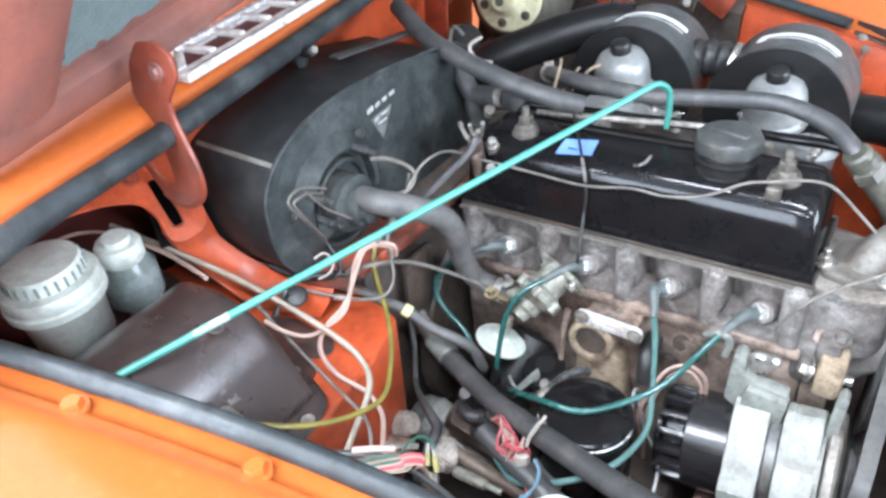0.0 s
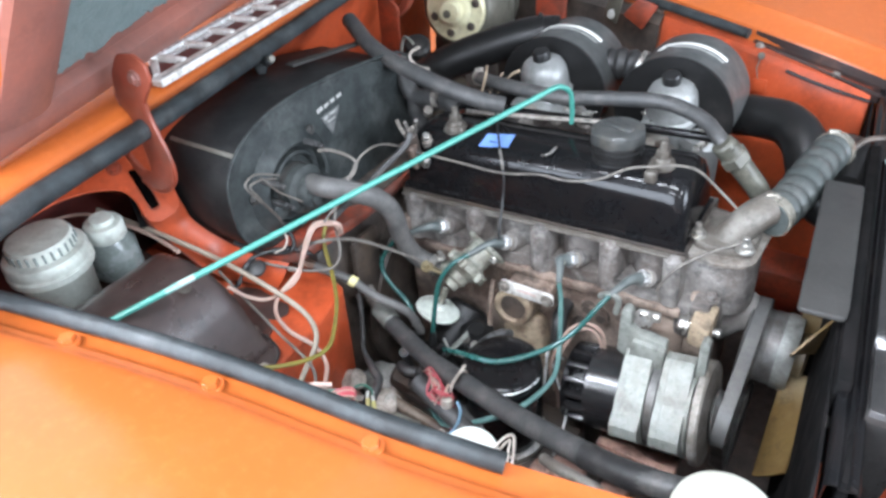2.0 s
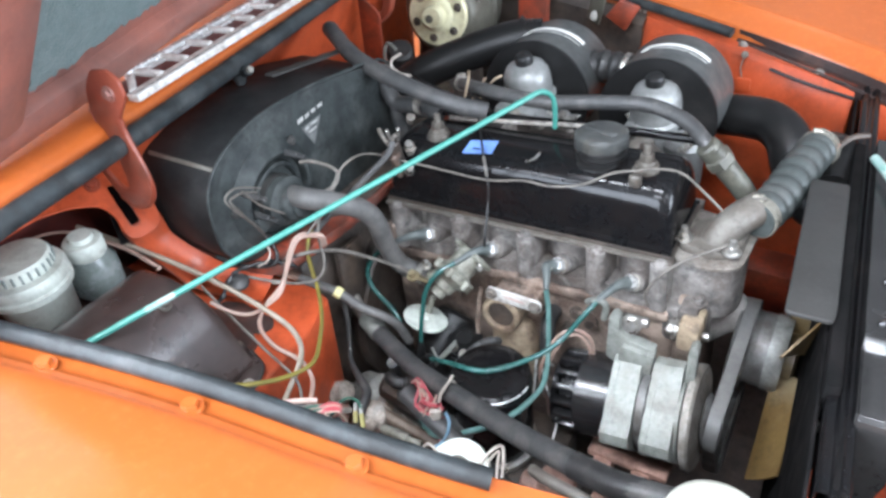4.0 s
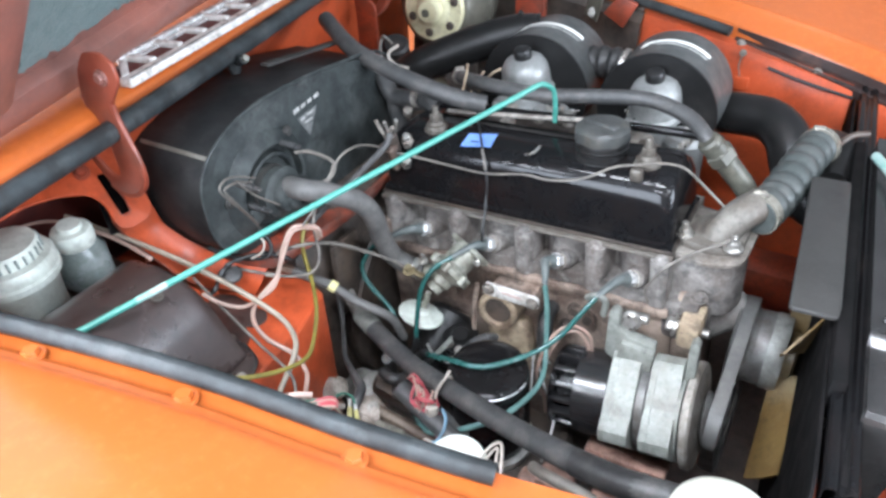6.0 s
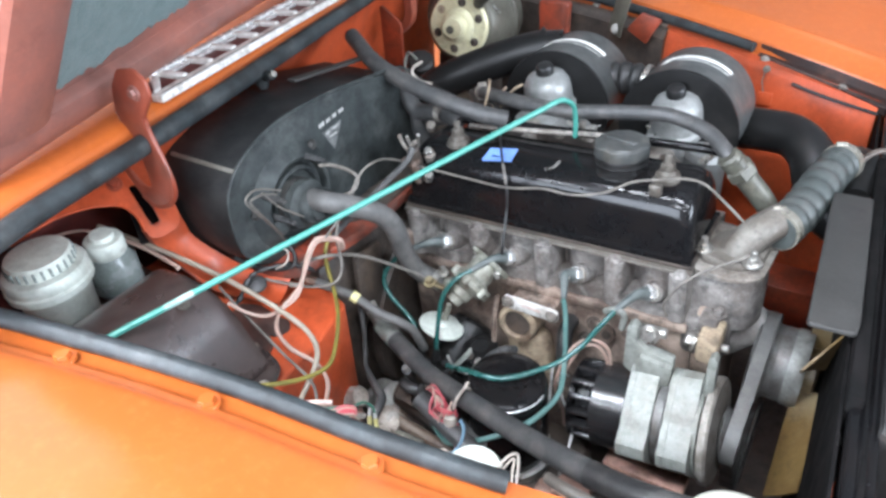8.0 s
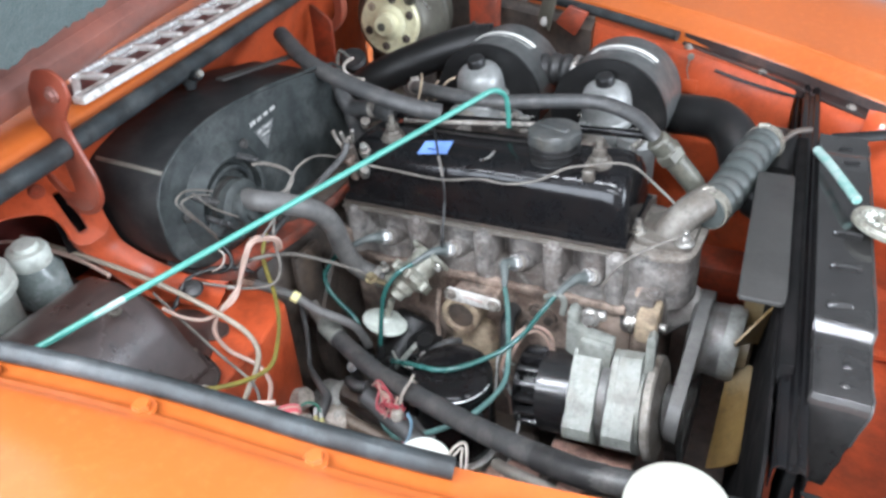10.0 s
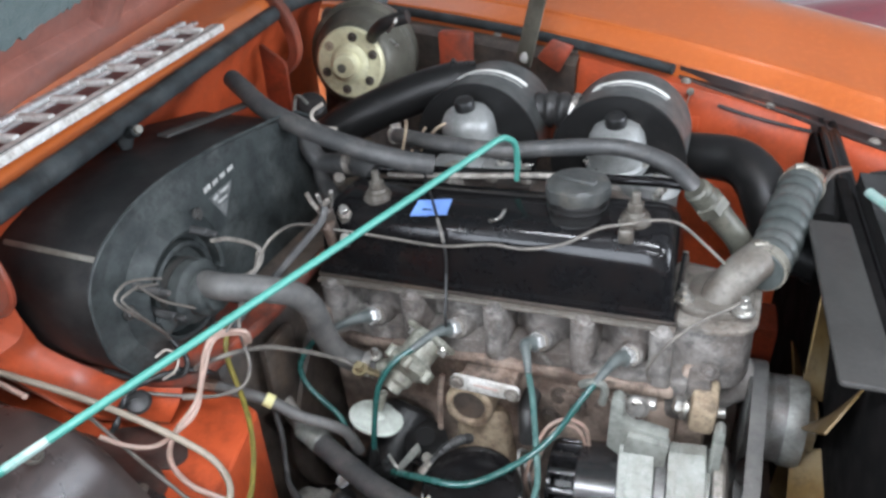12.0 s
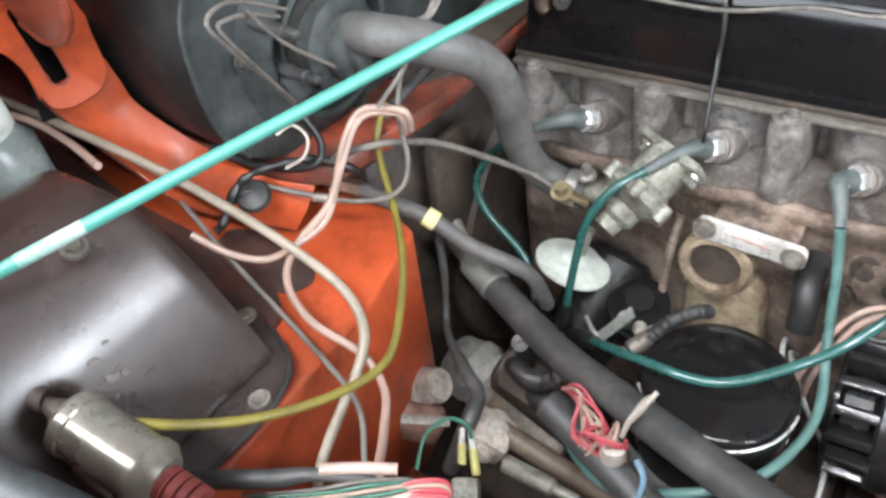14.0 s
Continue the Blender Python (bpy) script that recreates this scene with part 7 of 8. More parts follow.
part("red_tail", tube([(-0.212, 0.444, 0.538), (-0.200, 0.434, 0.515), (-0.182, 0.420, 0.49), (-0.165, 0.405, 0.47)], 0.002, 6), RED_WIRE, reds)
for k, pts in enumerate(([(-0.130, 0.590, 0.47), (-0.132, 0.575, 0.53), (-0.118, 0.592, 0.582), (-0.098, 0.605, 0.594), (-0.078, 0.610, 0.582), (-0.072, 0.612, 0.55)], [(-0.122, 0.588, 0.44), (-0.124, 0.578, 0.53), (-0.112, 0.594, 0.576), (-0.096, 0.606, 0.586), (-0.082, 0.610, 0.572), (-0.076, 0.612, 0.55)])):
    wire("pink_loop_wire", pts, 0.0021, PINK, "faded pink wire loop behind the alternator")
wire("pale_wire", [(-0.140, 0.640, 0.48), (-0.142, 0.605, 0.515), (-0.12, 0.573, 0.506), (-0.097, 0.553, 0.488), (-0.091, 0.522, 0.464), (-0.094, 0.51, 0.44)], 0.0019, FADED_PRINT, "pale grey wire hanging beside the alternator")

fl = thing("filter_link_hose", (-0.21, 1.02, 0.75), "short black ribbed hose between the air filters", "hose")
part("hose", ribbed([(-0.245, 1.010, 0.765), (-0.212, 1.012, 0.768), (-0.180, 1.012, 0.765)], 0.024, 4, 0.004), RUBBER, fl)
part("clip", lathe([(0.024, -0.004), (0.027, -0.004), (0.027, 0.004), (0.024, 0.004)], axis((-0.188, 1.012, 0.766), (-0.180, 1.012, 0.765)), 22), STEEL, fl)


def return_spring(a, b, turns, r):
    """A coil spring with straight hooked ends between two points."""
    sp = thing("return_spring", a, "dull steel throttle return spring behind the rocker cover", "spring", "throttle springs")
    m = axis(a, b)
    h = (Vector(b) - Vector(a)).length
    line = [m @ Vector((r * math.cos(2 * math.pi * turns * k / (turns * 10)), r * math.sin(2 * math.pi * turns * k / (turns * 10)), h * (0.15 + 0.7 * k / (turns * 10)))) for k in range(turns * 10 + 1)]
    part("coil", tube(line, 0.0008, 5, 1, False), STEEL, sp)
    part("hook", tube([m @ Vector((0, 0, 0)), m @ Vector((r * 0.4, 0, h * 0.07)), line[0]], 0.0008, 5), STEEL, sp)
    part("hook", tube([line[-1], m @ Vector((r * 0.4, 0, h * 0.93)), m @ Vector((0, 0, h))], 0.0008, 5), STEEL, sp)


return_spring((-0.245, 0.835, 0.742), (-0.215, 0.90, 0.735), 14, 0.0045)
return_spring((-0.055, 0.845, 0.735), (-0.045, 0.915, 0.725), 14, 0.0045)
tb = thing("throttle_bracket", (-0.22, 0.83, 0.72), "oily steel throttle cable bracket with a lever", "bracket")
part("plate", prism(rounded([(-0.262, 0.815), (-0.200, 0.822), (-0.198, 0.850), (-0.258, 0.846)], 0.004), 0.738, 0.741, "xy", 0.0005), DARK_OIL_SHADE, tb)
part("lever", box((-0.222, 0.832, 0.741), (-0.214, 0.838, 0.770), 0.001), ALLOY_DIRTY, tb)
part("leg", box((-0.245, 0.826, 0.66), (-0.232, 0.834, 0.739), 0.001), DARK_OIL_SHADE, tb)
for x, y in ((-0.250, 0.830), (-0.208, 0.838)):
    part("nut", bolt((x, y, 0.741), (0, 0, 1), 0.0048, 0.005), ALLOY_DIRTY, tb)
part("cable", tube([(-0.218, 0.835, 0.768), (-0.28, 0.83, 0.775), (-0.36, 0.835, 0.765), (-0.44, 0.87, 0.75), (-0.54, 0.90, 0.76)], 0.0022, 7), BLACK_WIRE, tb)


# ---- alternator ----
def alternator():
    al = thing("alternator", (-0.02, 0.595, 0.45), "alternator with pale alloy end frames and a black slotted rear cover", "alternator")
    p, q = Vector((-0.086, 0.594, 0.503)), Vector((0.105, 0.598, 0.530))
    m = axis(p, q) @ Matrix.Diagonal((1, 1, 0.92, 1))

    def ring(x0, x1, r0, r1=None, ease=0.003):
        r1 = r0 if r1 is None else r1
        return [(0, x0), (r0 - ease, x0), (r0, x0 + ease), (r1, x1 - ease), (r1 - ease, x1), (0, x1)]

    rear = part("rear_cover", lathe(ring(0.012, 0.063, 0.0545, 0.0545), m, 64), MOULDING, al, "gloss black moulded cover")
    for k in range(16):
        a = 2 * math.pi * k / 16
        part("fin", box((-0.0036, -0.012, -0.018), (0.0036, 0.0075, 0.016), 0.0016, m @ pose(0, 0, 0, 0, 0, math.degrees(a)) @ Matrix.Translation((0, 0.0455, 0))), MOULDING, rear, "black vent fin")
    part("fin_ring", lathe([(0.046, -0.0185), (0.0525, -0.0185), (0.0530, -0.0165), (0.0525, -0.0145), (0.046, -0.0145)], m, 36), GLOSS_BLACK, rear)
    part("rear_plug", rod(m @ Vector((0, 0, -0.018)), m @ Vector((0, 0, 0.014)), 0.033, 24), BLACK_WIRE, rear)
    # cast end frames with flats and a dark steel band between them
    def frame_ring(x0, x1, seed, half=0.0585):
        n = 64
        bm = bmesh.new()
        rows = []
        for x, f in ((x0, 0.985), (x0 + 0.0010, 1.0), (x0 + 0.0085, 1.0), (x0 + 0.0088, 0.990), (x0 + 0.0115, 0.990), (x0 + 0.0118, 1.0), (x1 - 0.0010, 1.0), (x1, 0.985)):
            row = []
            for k in range(n):
                a = 2 * math.pi * k / n
                b = a - radians(40)
                r = half / (abs(math.cos(b)) ** 12 + abs(math.sin(b)) ** 12) ** (1 / 12)
                r = min(r, 0.0755) * f
                r -= 0.0022 if (k + seed) % 16 in (11, 12) else 0.0
                row.append(bm.verts.new(m @ Vector((r * math.cos(a), r * math.sin(a), x))))
            rows.append(row)
        for a, b in zip(rows, rows[1:]):
            for k in range(n):
                bm.faces.new((a[k], a[(k + 1) % n], b[(k + 1) % n], b[k]))
        bm.faces.new(rows[0][::-1])
        bm.faces.new(rows[-1])
        return bm

    part("end_frame", frame_ring(0.061, 0.099, 0), ALLOY, al, "pale cast alloy rear frame", 22)
    part("stator_band", lathe(ring(0.098, 0.114, 0.0590), m, 48), PULLEY, al, "dull steel stator band")
    part("end_frame", frame_ring(0.113, 0.152, 3, 0.0600), ALLOY, al, "pale cast alloy front frame", 22)
    part("strap_ring", lathe([(0.056, 0.150), (0.0600, 0.150), (0.0605, 0.156), (0.056, 0.156)], m, 40), ALLOY, al, "flat alloy ring")
    part("front_ring", lathe(ring(0.149, 0.156, 0.056), m, 36), ALLOY_DIRTY, al)
    part("cooling_fan", lathe([(0, 0.158), (0.062, 0.158), (0.0655, 0.160), (0.0660, 0.168), (0.0635, 0.171), (0.03, 0.174), (0, 0.174)], m, 44), ALLOY_DIRTY, al, "grey pressed cooling fan")
    part("pulley", lathe([(0.018, 0.173), (0.032, 0.178), (0.033, 0.180), (0.027, 0.186), (0.033, 0.193), (0.032, 0.195), (0.012, 0.196), (0, 0.196)], m, 30), PULLEY, al, "grey belt pulley")
    # the stepped plate that stands up from the rear frame, and the narrow front lug
    br = part("mounting_bracket", prism(rounded([(-0.0535, 0.578), (-0.0535, 0.641), (-0.0475, 0.645), (-0.0415, 0.641), (-0.0400, 0.622), (-0.026, 0.6120), (0.004, 0.6080), (0.0045, 0.580), (-0.012, 0.560), (-0.036, 0.566)], 0.0018, 2), 0.597, 0.612, "xz", 0.0008), ALLOY, al, "pale alloy mounting plate with a step", 25)
    part("bracket_foot", prism(rounded([(-0.038, 0.570), (0.004, 0.566), (0.006, 0.604), (-0.034, 0.606)], 0.002, 2), 0.590, 0.604, "xz", 0.001), ALLOY, br, "", 25)
    part("front_arm", prism(rounded([(0.0445, 0.586), (0.0435, 0.636), (0.0490, 0.641), (0.0535, 0.636), (0.0555, 0.575), (0.046, 0.560)], 0.0015, 2), 0.590, 0.604, "xz", 0.0008), ALLOY, al, "narrow upright arm of the front frame", 25)
    part("pivot_bolt", add(rod((-0.044, 0.618, 0.626), (-0.012, 0.620, 0.628), 0.0065, 14), bolt((-0.030, 0.611, 0.627), (0.1, -0.9, 0.3), 0.0085, 0.008)), STEEL, al)
    part("pivot_bolt", add(rod((0.012, 0.652, 0.602), (0.055, 0.652, 0.606), 0.0055, 12), bolt((0.014, 0.650, 0.606), (-1, -0.2, 0.2), 0.0095, 0.010)), STEEL, al)
    part("pivot_block", box((0.020, 0.628, 0.592), (0.046, 0.672, 0.634), 0.006), TAN, al, "dusty tan pivot block")
    part("through_bolt", bolt(m @ Vector((0.054, 0.0, 0.05)), p - q, 0.005, 0.005), STEEL, al)
    part("lower_strap", add(box((-0.055, 0.560, 0.425), (0.05, 0.60, 0.436), 0.003), box((-0.045, 0.548, 0.40), (-0.02, 0.575, 0.43), 0.004), box((0.005, 0.548, 0.40), (0.03, 0.575, 0.43), 0.004)), RUST_PINK, al, "rusty pinkish adjusting strap")
    part("loop_terminal", tube([(-0.086, 0.612, 0.640), (-0.076, 0.606, 0.651), (-0.066, 0.608, 0.650), (-0.062, 0.610, 0.640), (-0.064, 0.611, 0.622)], 0.0042, 8), ALLOY, al, "pale cable clip")
    return al


alternator()


# ---- water pump pulley, belt and fan ----
def cooling_fan():
    f = thing("radiator_fan", (0.12, 0.735, 0.56), "amber plastic radiator fan behind a grey pulley", "fan")
    m = pose(0.076, 0.732, 0.542, 0, 90, 0)
    part("pulley", lathe([(0, 0.0), (0.058, 0.0), (0.061, 0.002), (0.052, 0.010), (0.061, 0.018), (0.058, 0.020), (0.050, 0.020), (0.0485, 0.022), (0.0480, 0.030), (0, 0.030)], m, 44), PULLEY, f, "dark grey pulley")
    part("boss", lathe([(0, 0.029), (0.0485, 0.029), (0.0490, 0.031), (0.0490, 0.043), (0.0475, 0.0435), (0, 0.0435)], m, 44), PULLEY, f, "dark grey pulley boss")
    part("spacer", lathe([(0, 0.043), (0.0500, 0.043), (0.0508, 0.045), (0.0508, 0.060), (0.0490, 0.063), (0.012, 0.063), (0, 0.062)], m, 44), SPACER, f, "pale grey pulley spacer")
    part("hub", lathe([(0, 0.06), (0.030, 0.06), (0.032, 0.063), (0.032, 0.074), (0.02, 0.078), (0, 0.078)], m, 26), FAN, f)
    for k in range(5):
        a0 = 2 * math.pi * k / 5 + 0.074

        def blade(u, v, a0=a0):
            r = 0.028 + 0.138 * u
            a = a0 + (v - 0.5) * (0.75 + 0.10 * u) * (0.075 / (0.04 + 0.35 * r)) * 0.5
            x = 0.075 - 0.036 * (v - 0.5) * (1 - 0.15 * u)
            return m @ Vector((r * math.cos(a), r * math.sin(a), x))

        part("blade", sheet(blade, 8, 5, 0.0022), FAN, f, "amber plastic blade")
    return f


cooling_fan()
crank = part("crank_pulley", lathe([(0, 0), (0.066, 0), (0.068, 0.003), (0.058, 0.012), (0.068, 0.021), (0.066, 0.024), (0, 0.024)], pose(0.076, 0.735, 0.375, 0, 90, 0), 36), PULLEY, engine, "grey crank pulley")


def belt_path():
    """The belt round water pump, alternator and crank pulleys, in the y-z plane."""
    pts = []
    for cy, cz, r, a0, a1 in ((0.732, 0.542, 0.057, 10, 118), (0.598, 0.526, 0.034, 100, 235), (0.735, 0.375, 0.066, 215, 372)):
        for k in range(9):
            a = radians(a0 + (a1 - a0) * k / 8)
            pts.append((0.088, cy + r * math.cos(a), cz + r * math.sin(a)))
    return pts


bm = bmesh.new()
loop = belt_path()
rows = []
for k, p in enumerate(loop):
    c = Vector((0.088, 0.69, 0.48))
    out = Vector((0, p[1] - c.y, p[2] - c.z)).normalized()
    rows.append([bm.verts.new(Vector(p) + Vector((w, 0, 0)) + out * h) for w, h in ((-0.0078, 0.004), (0.0078, 0.004), (0.0055, -0.005), (-0.0055, -0.005))])
for k in range(len(rows)):
    a, b = rows[k], rows[(k + 1) % len(rows)]
    for j in range(4):
        bm.faces.new((a[j], a[(j + 1) % 4], b[(j + 1) % 4], b[j]))
single("fan_belt", bm, PALE_HOSE, "black rubber fan belt round the pulleys", "belt")


# ---- radiator ----
def radiator():
    r = thing("radiator", (0.15, 0.72, 0.32), "black radiator with a flat grey top tank", "radiator")
    lean = Matrix.Translation((0.145, 0.72, 0)) @ pose(0, 0, 0, 0, 0, 3.4) @ Matrix.Translation((-0.145, -0.72, 0))
    part("core", box((0.162, 0.50, 0.32), (0.176, 0.98, 0.728), 0.003, lean), CORE_BLACK, r, "dark finned core")
    for k in range(22):
        z = 0.34 + 0.0155 * k
        part("fin", box((0.1605, 0.505, z), (0.1625, 0.975, z + 0.003), 0.0, lean), CORE_BLACK, r)
    tank = part("top_plate", prism(rounded([(0.118, 0.580), (0.162, 0.580), (0.164, 0.600), (0.162, 0.85), (0.150, 0.85), (0.118, 0.85)], 0.006), 0.729, 0.735, "xy", 0.002, lean), GREY_CARD, r, "flat grey plate over the header tank")
    part("side_bracket", box((0.168, 0.975, 0.40), (0.174, 1.01, 0.70), 0.001, lean), SATIN_BLACK, r)
    part("outlet", tube([(0.135, 0.90, 0.70), (0.136, 0.95, 0.708), (0.136, 0.985, 0.712)], 0.019, 14), SATIN_BLACK, r)
    part("overflow_pipe", tube([(0.125, 0.93, 0.735), (0.14, 0.96, 0.742), (0.16, 0.985, 0.738)], 0.004, 10), DARK_OIL_SHADE, r, "dark overflow pipe")


radiator()


# ---- carburettors and air filters ----
def carburettor(x, y, z):
    c = thing("carburettor", (x, y, z - 0.10), "side-draught carburettor with a polished alloy dashpot", "carburettor", "pair of carburettors")
    m = Matrix.Translation((x, y - 0.006, z - 0.016)) @ pose(0, 0, 0, 12, -4, 0)
    part("suction_chamber", lathe([(0, -0.062), (0.040, -0.062), (0.041, -0.059), (0.041, -0.054), (0.037, -0.050), (0.0365, -0.028), (0.035, -0.018), (0.030, -0.008), (0.022, -0.003), (0.013, 0.0), (0, 0.0)], m, 40), DASHPOT, c, "smooth grey alloy dashpot")
    part("damper_cap", lathe([(0.0125, -0.004), (0.0135, -0.001), (0.0135, 0.010), (0.012, 0.013), (0.006, 0.015), (0, 0.015)], m, 18), BLACK_WIRE, c, "black damper cap")
    part("body", box((x - 0.036, y - 0.05, z - 0.125), (x + 0.036, y + 0.04, z - 0.074), 0.012), DASHPOT, c, "alloy carburettor body")
    part("flange", box((x - 0.04, y + 0.03, z - 0.13), (x + 0.04, y + 0.045, z - 0.05), 0.006), ALLOY_DIRTY, c)
    part("float_bowl", lathe([(0, -0.16), (0.026, -0.16), (0.029, -0.155), (0.029, -0.10), (0.031, -0.096), (0.025, -0.088), (0, -0.086)], Matrix.Translation((x + 0.058, y - 0.03, z + 0.01)), 26), DASHPOT, c, "round alloy float bowl")
    part("manifold_stub", tube([(x, y - 0.04, z - 0.10), (x, y - 0.08, z - 0.105), (x, y - 0.13, z - 0.12)], 0.026, 16), ALLOY_DIRTY, c)
    part("lid_screw", add(bolt((x + 0.058, y - 0.03, z - 0.076), (0, 0, 1), 0.006, 0.006), bolt((x + 0.058, y - 0.03, z - 0.070), (0, 0, 1), 0.004, 0.004, False)), STEEL, c)
    for s in (-0.036, 0.036):
        part("chamber_screw", bolt(m @ Vector((s, -0.010, -0.053)), (0, 0, 1), 0.0045, 0.004), STEEL, c)
    return c


carburettor(-0.312, 0.916, 0.815)
carburettor(-0.118, 0.936, 0.805)
single("linkage_rod", rod((-0.36, 0.872, 0.705), (-0.06, 0.885, 0.705), 0.005, 12), STEEL, "steel throttle linkage rod between the carburettors", "rod")
part("intake_manifold", moved(tube([(-0.17, 0.135, 0.06), (-0.13, 0.16, 0.075), (-0.10, 0.20, 0.07), (0.0, 0.215, 0.055), (0.08, 0.215, 0.05), (0.12, 0.18, 0.05)], 0.028, 16), EN), DARK_OIL_SHADE, engine, "oily black intake manifold")


def air_filter(x, y0, z):
    a = thing("air_filter", (x, y0 + 0.04, z - 0.10), "charcoal round air filter canister with white print", "air filter", "pair of air filters")
    m = Matrix.Translation((x, y0, z)) @ pose(0, 0, 0, -90, 0, 0)
    can = part("canister", lathe([(0.073, 0.012), (0.081, 0.006), (0.0865, 0.004), (0.0875, 0.008), (0.0865, 0.014), (0.0860, 0.018), (0.0845, 0.115), (0.081, 0.122), (0.066, 0.125), (0, 0.125)], m, 56), FILTER_BLACK, a, "charcoal painted canister")
    part("front_cone", lathe([(0, 0.058), (0.026, 0.058), (0.030, 0.052), (0.044, 0.048), (0.048, 0.036), (0.058, 0.033), (0.061, 0.022), (0.072, 0.020), (0.078, 0.010), (0.0835, 0.006), (0.0835, 0.003)], m, 56), SATIN_BLACK, a, "stepped black front pressing")
    # ridges of the black pressing, their highlights painted as pale grey
    for r, h in ((0.0745, 0.0135), (0.0600, 0.0265), (0.0460, 0.0405)):
        part("face_ring", lathe([(r - 0.0035, h + 0.002), (r - 0.0025, h - 0.0012), (r, h - 0.0024), (r + 0.0025, h - 0.0012), (r + 0.0035, h + 0.002)], m, 48), FACE_RING, a, "pressed ring coloured pale for its highlight")
    part("seam_rim", lathe([(0.0835, 0.0), (0.0880, 0.0), (0.0888, 0.003), (0.0880, 0.007), (0.0835, 0.007)], m, 56), SATIN_BLACK, a)
    part("inlet_tube", tube([(x, y0 - 0.035, z - 0.01), (x, y0 + 0.02, z - 0.01), (x, y0 + 0.05, z - 0.01)], 0.024, 18), SATIN_BLACK, a)

    def on_band(a0, a1, h0, h1):
        n = 14
        b2 = bmesh.new()
        rows_ = []
        for k in range(n + 1):
            t = radians(a0 + (a1 - a0) * k / n)
            rows_.append([b2.verts.new(m @ Vector((r * math.sin(t), -r * math.cos(t), h))) for r, h in ((0.0852, h0), (0.0862, h0), (0.0857, h1), (0.0847, h1))])
        for p, q in zip(rows_, rows_[1:]):
            for j in range(4):
                b2.faces.new((p[j], p[(j + 1) % 4], q[(j + 1) % 4], q[j]))
        b2.faces.new(rows_[0])
        b2.faces.new(rows_[-1][::-1])
        return b2

    # the maker's print, as plain bars
    part("print_bar", on_band(-33, -25, 0.055, 0.075), WHITE_PRINT, can)
    part("print_bar", on_band(-25, 38, 0.0635, 0.0725), WHITE_PRINT, can)
    part("print_bar", on_band(-18, 14, 0.0530, 0.0565), FADED_PRINT, can)
    part("print_bar", on_band(16, 36, 0.0525, 0.0565), FADED_PRINT, can)
    for an in (-120, 120, 180, 90):
        q = m @ Vector((0.058 * math.sin(radians(an)), -0.058 * math.cos(radians(an)), 0.026))
        part("bolt", bolt(q, (0, -1, 0), 0.005, 0.005), DARK_OIL_SHADE, a)
    return a


air_filter(-0.308, 0.940, 0.733)
air_filter(-0.116, 0.945, 0.731)


# ---- brake servo in the far rear corner ----
def servo():
    s = thing("brake_servo", (-0.60, 1.18, 0.64), "round brake servo with a cream front plate and six bolts", "brake servo")
    ax_ = Vector((0.16, -1, 0.14)).normalized()
    c = Vector((-0.611, 1.150, 0.761))
    m = axis(c, c + ax_)
    part("drum", lathe([(0, -0.155), (0.07, -0.150), (0.088, -0.135), (0.094, -0.11), (0.094, -0.080), (0.098, -0.078), (0.099, -0.072), (0.096, -0.068), (0.088, -0.066), (0.080, -0.045), (0.070, -0.012), (0.062, -0.006), (0, -0.006)], m, 48), DRUM, s, "olive-grey vacuum drum with a rolled seam")
    face = part("front_plate", lathe([(0.060, -0.010), (0.0615, -0.006), (0.0605, 0.0), (0.057, 0.003), (0.034, 0.004), (0.030, 0.008), (0.023, 0.009), (0, 0.009)], m, 44), CREAM, s, "cream passivated front plate")
    for k in range(6):
        a = 2 * math.pi * k / 6 + 0.35
        q = m @ Vector((0.045 * math.cos(a), 0.045 * math.sin(a), 0.0035))
        part("bolt", add(rod(q - ax_ * 0.002, q + ax_ * 0.0012, 0.0085, 14), bolt(q, ax_, 0.0055, 0.006, False)), DARK_OIL_SHADE if k != 2 else TAN, face, "dark flange bolt")
    part("nose", lathe([(0.021, 0.007), (0.0205, 0.03), (0.0185, 0.034), (0, 0.034)], m, 28), CREAM, face, "cream nose sleeve")
    part("nose_hole", lathe([(0, 0.0345), (0.008, 0.0345), (0.008, 0.030)], m @ Matrix.Translation((-0.004, -0.003, 0)), 14), DRUM, face)
    part("hose_tail", tube([m @ Vector((0.045, 0.045, 0.008)), m @ Vector((0.06, 0.06, 0.03)), m @ Vector((0.085, 0.075, 0.045)), m @ Vector((0.12, 0.085, 0.05))], 0.011, 12), RUBBER, s, "black rubber vacuum hose")
    part("hose_clip", add(tube([m @ Vector((0.085, 0.06, 0.05)), m @ Vector((0.10, 0.075, 0.062)), m @ Vector((0.105, 0.09, 0.05))], 0.0025, 6), tube([m @ Vector((0.09, 0.05, 0.055)), m @ Vector((0.105, 0.04, 0.06))], 0.0022, 6)), STEEL, s)
    part("valve", rod((-0.665, 1.09, 0.66), (-0.645, 1.06, 0.72), 0.026, 20), RUBBER, s, "black rubber valve boot")
    part("bracket", box((-0.67, 1.10, 0.52), (-0.56, 1.24, 0.67), 0.01), DARK_OIL_SHADE, s)
    part("pipe", tube([(-0.625, 1.02, 0.735), (-0.632, 1.01, 0.75), (-0.64, 1.01, 0.745), (-0.638, 1.0, 0.72), (-0.61, 0.99, 0.70)], 0.003, 7), ALLOY, s, "thin pale pipe")
    part("union", rod((-0.585, 1.06, 0.695), (-0.56, 1.055, 0.69), 0.006, 8), STEEL, s)
    return s


servo()
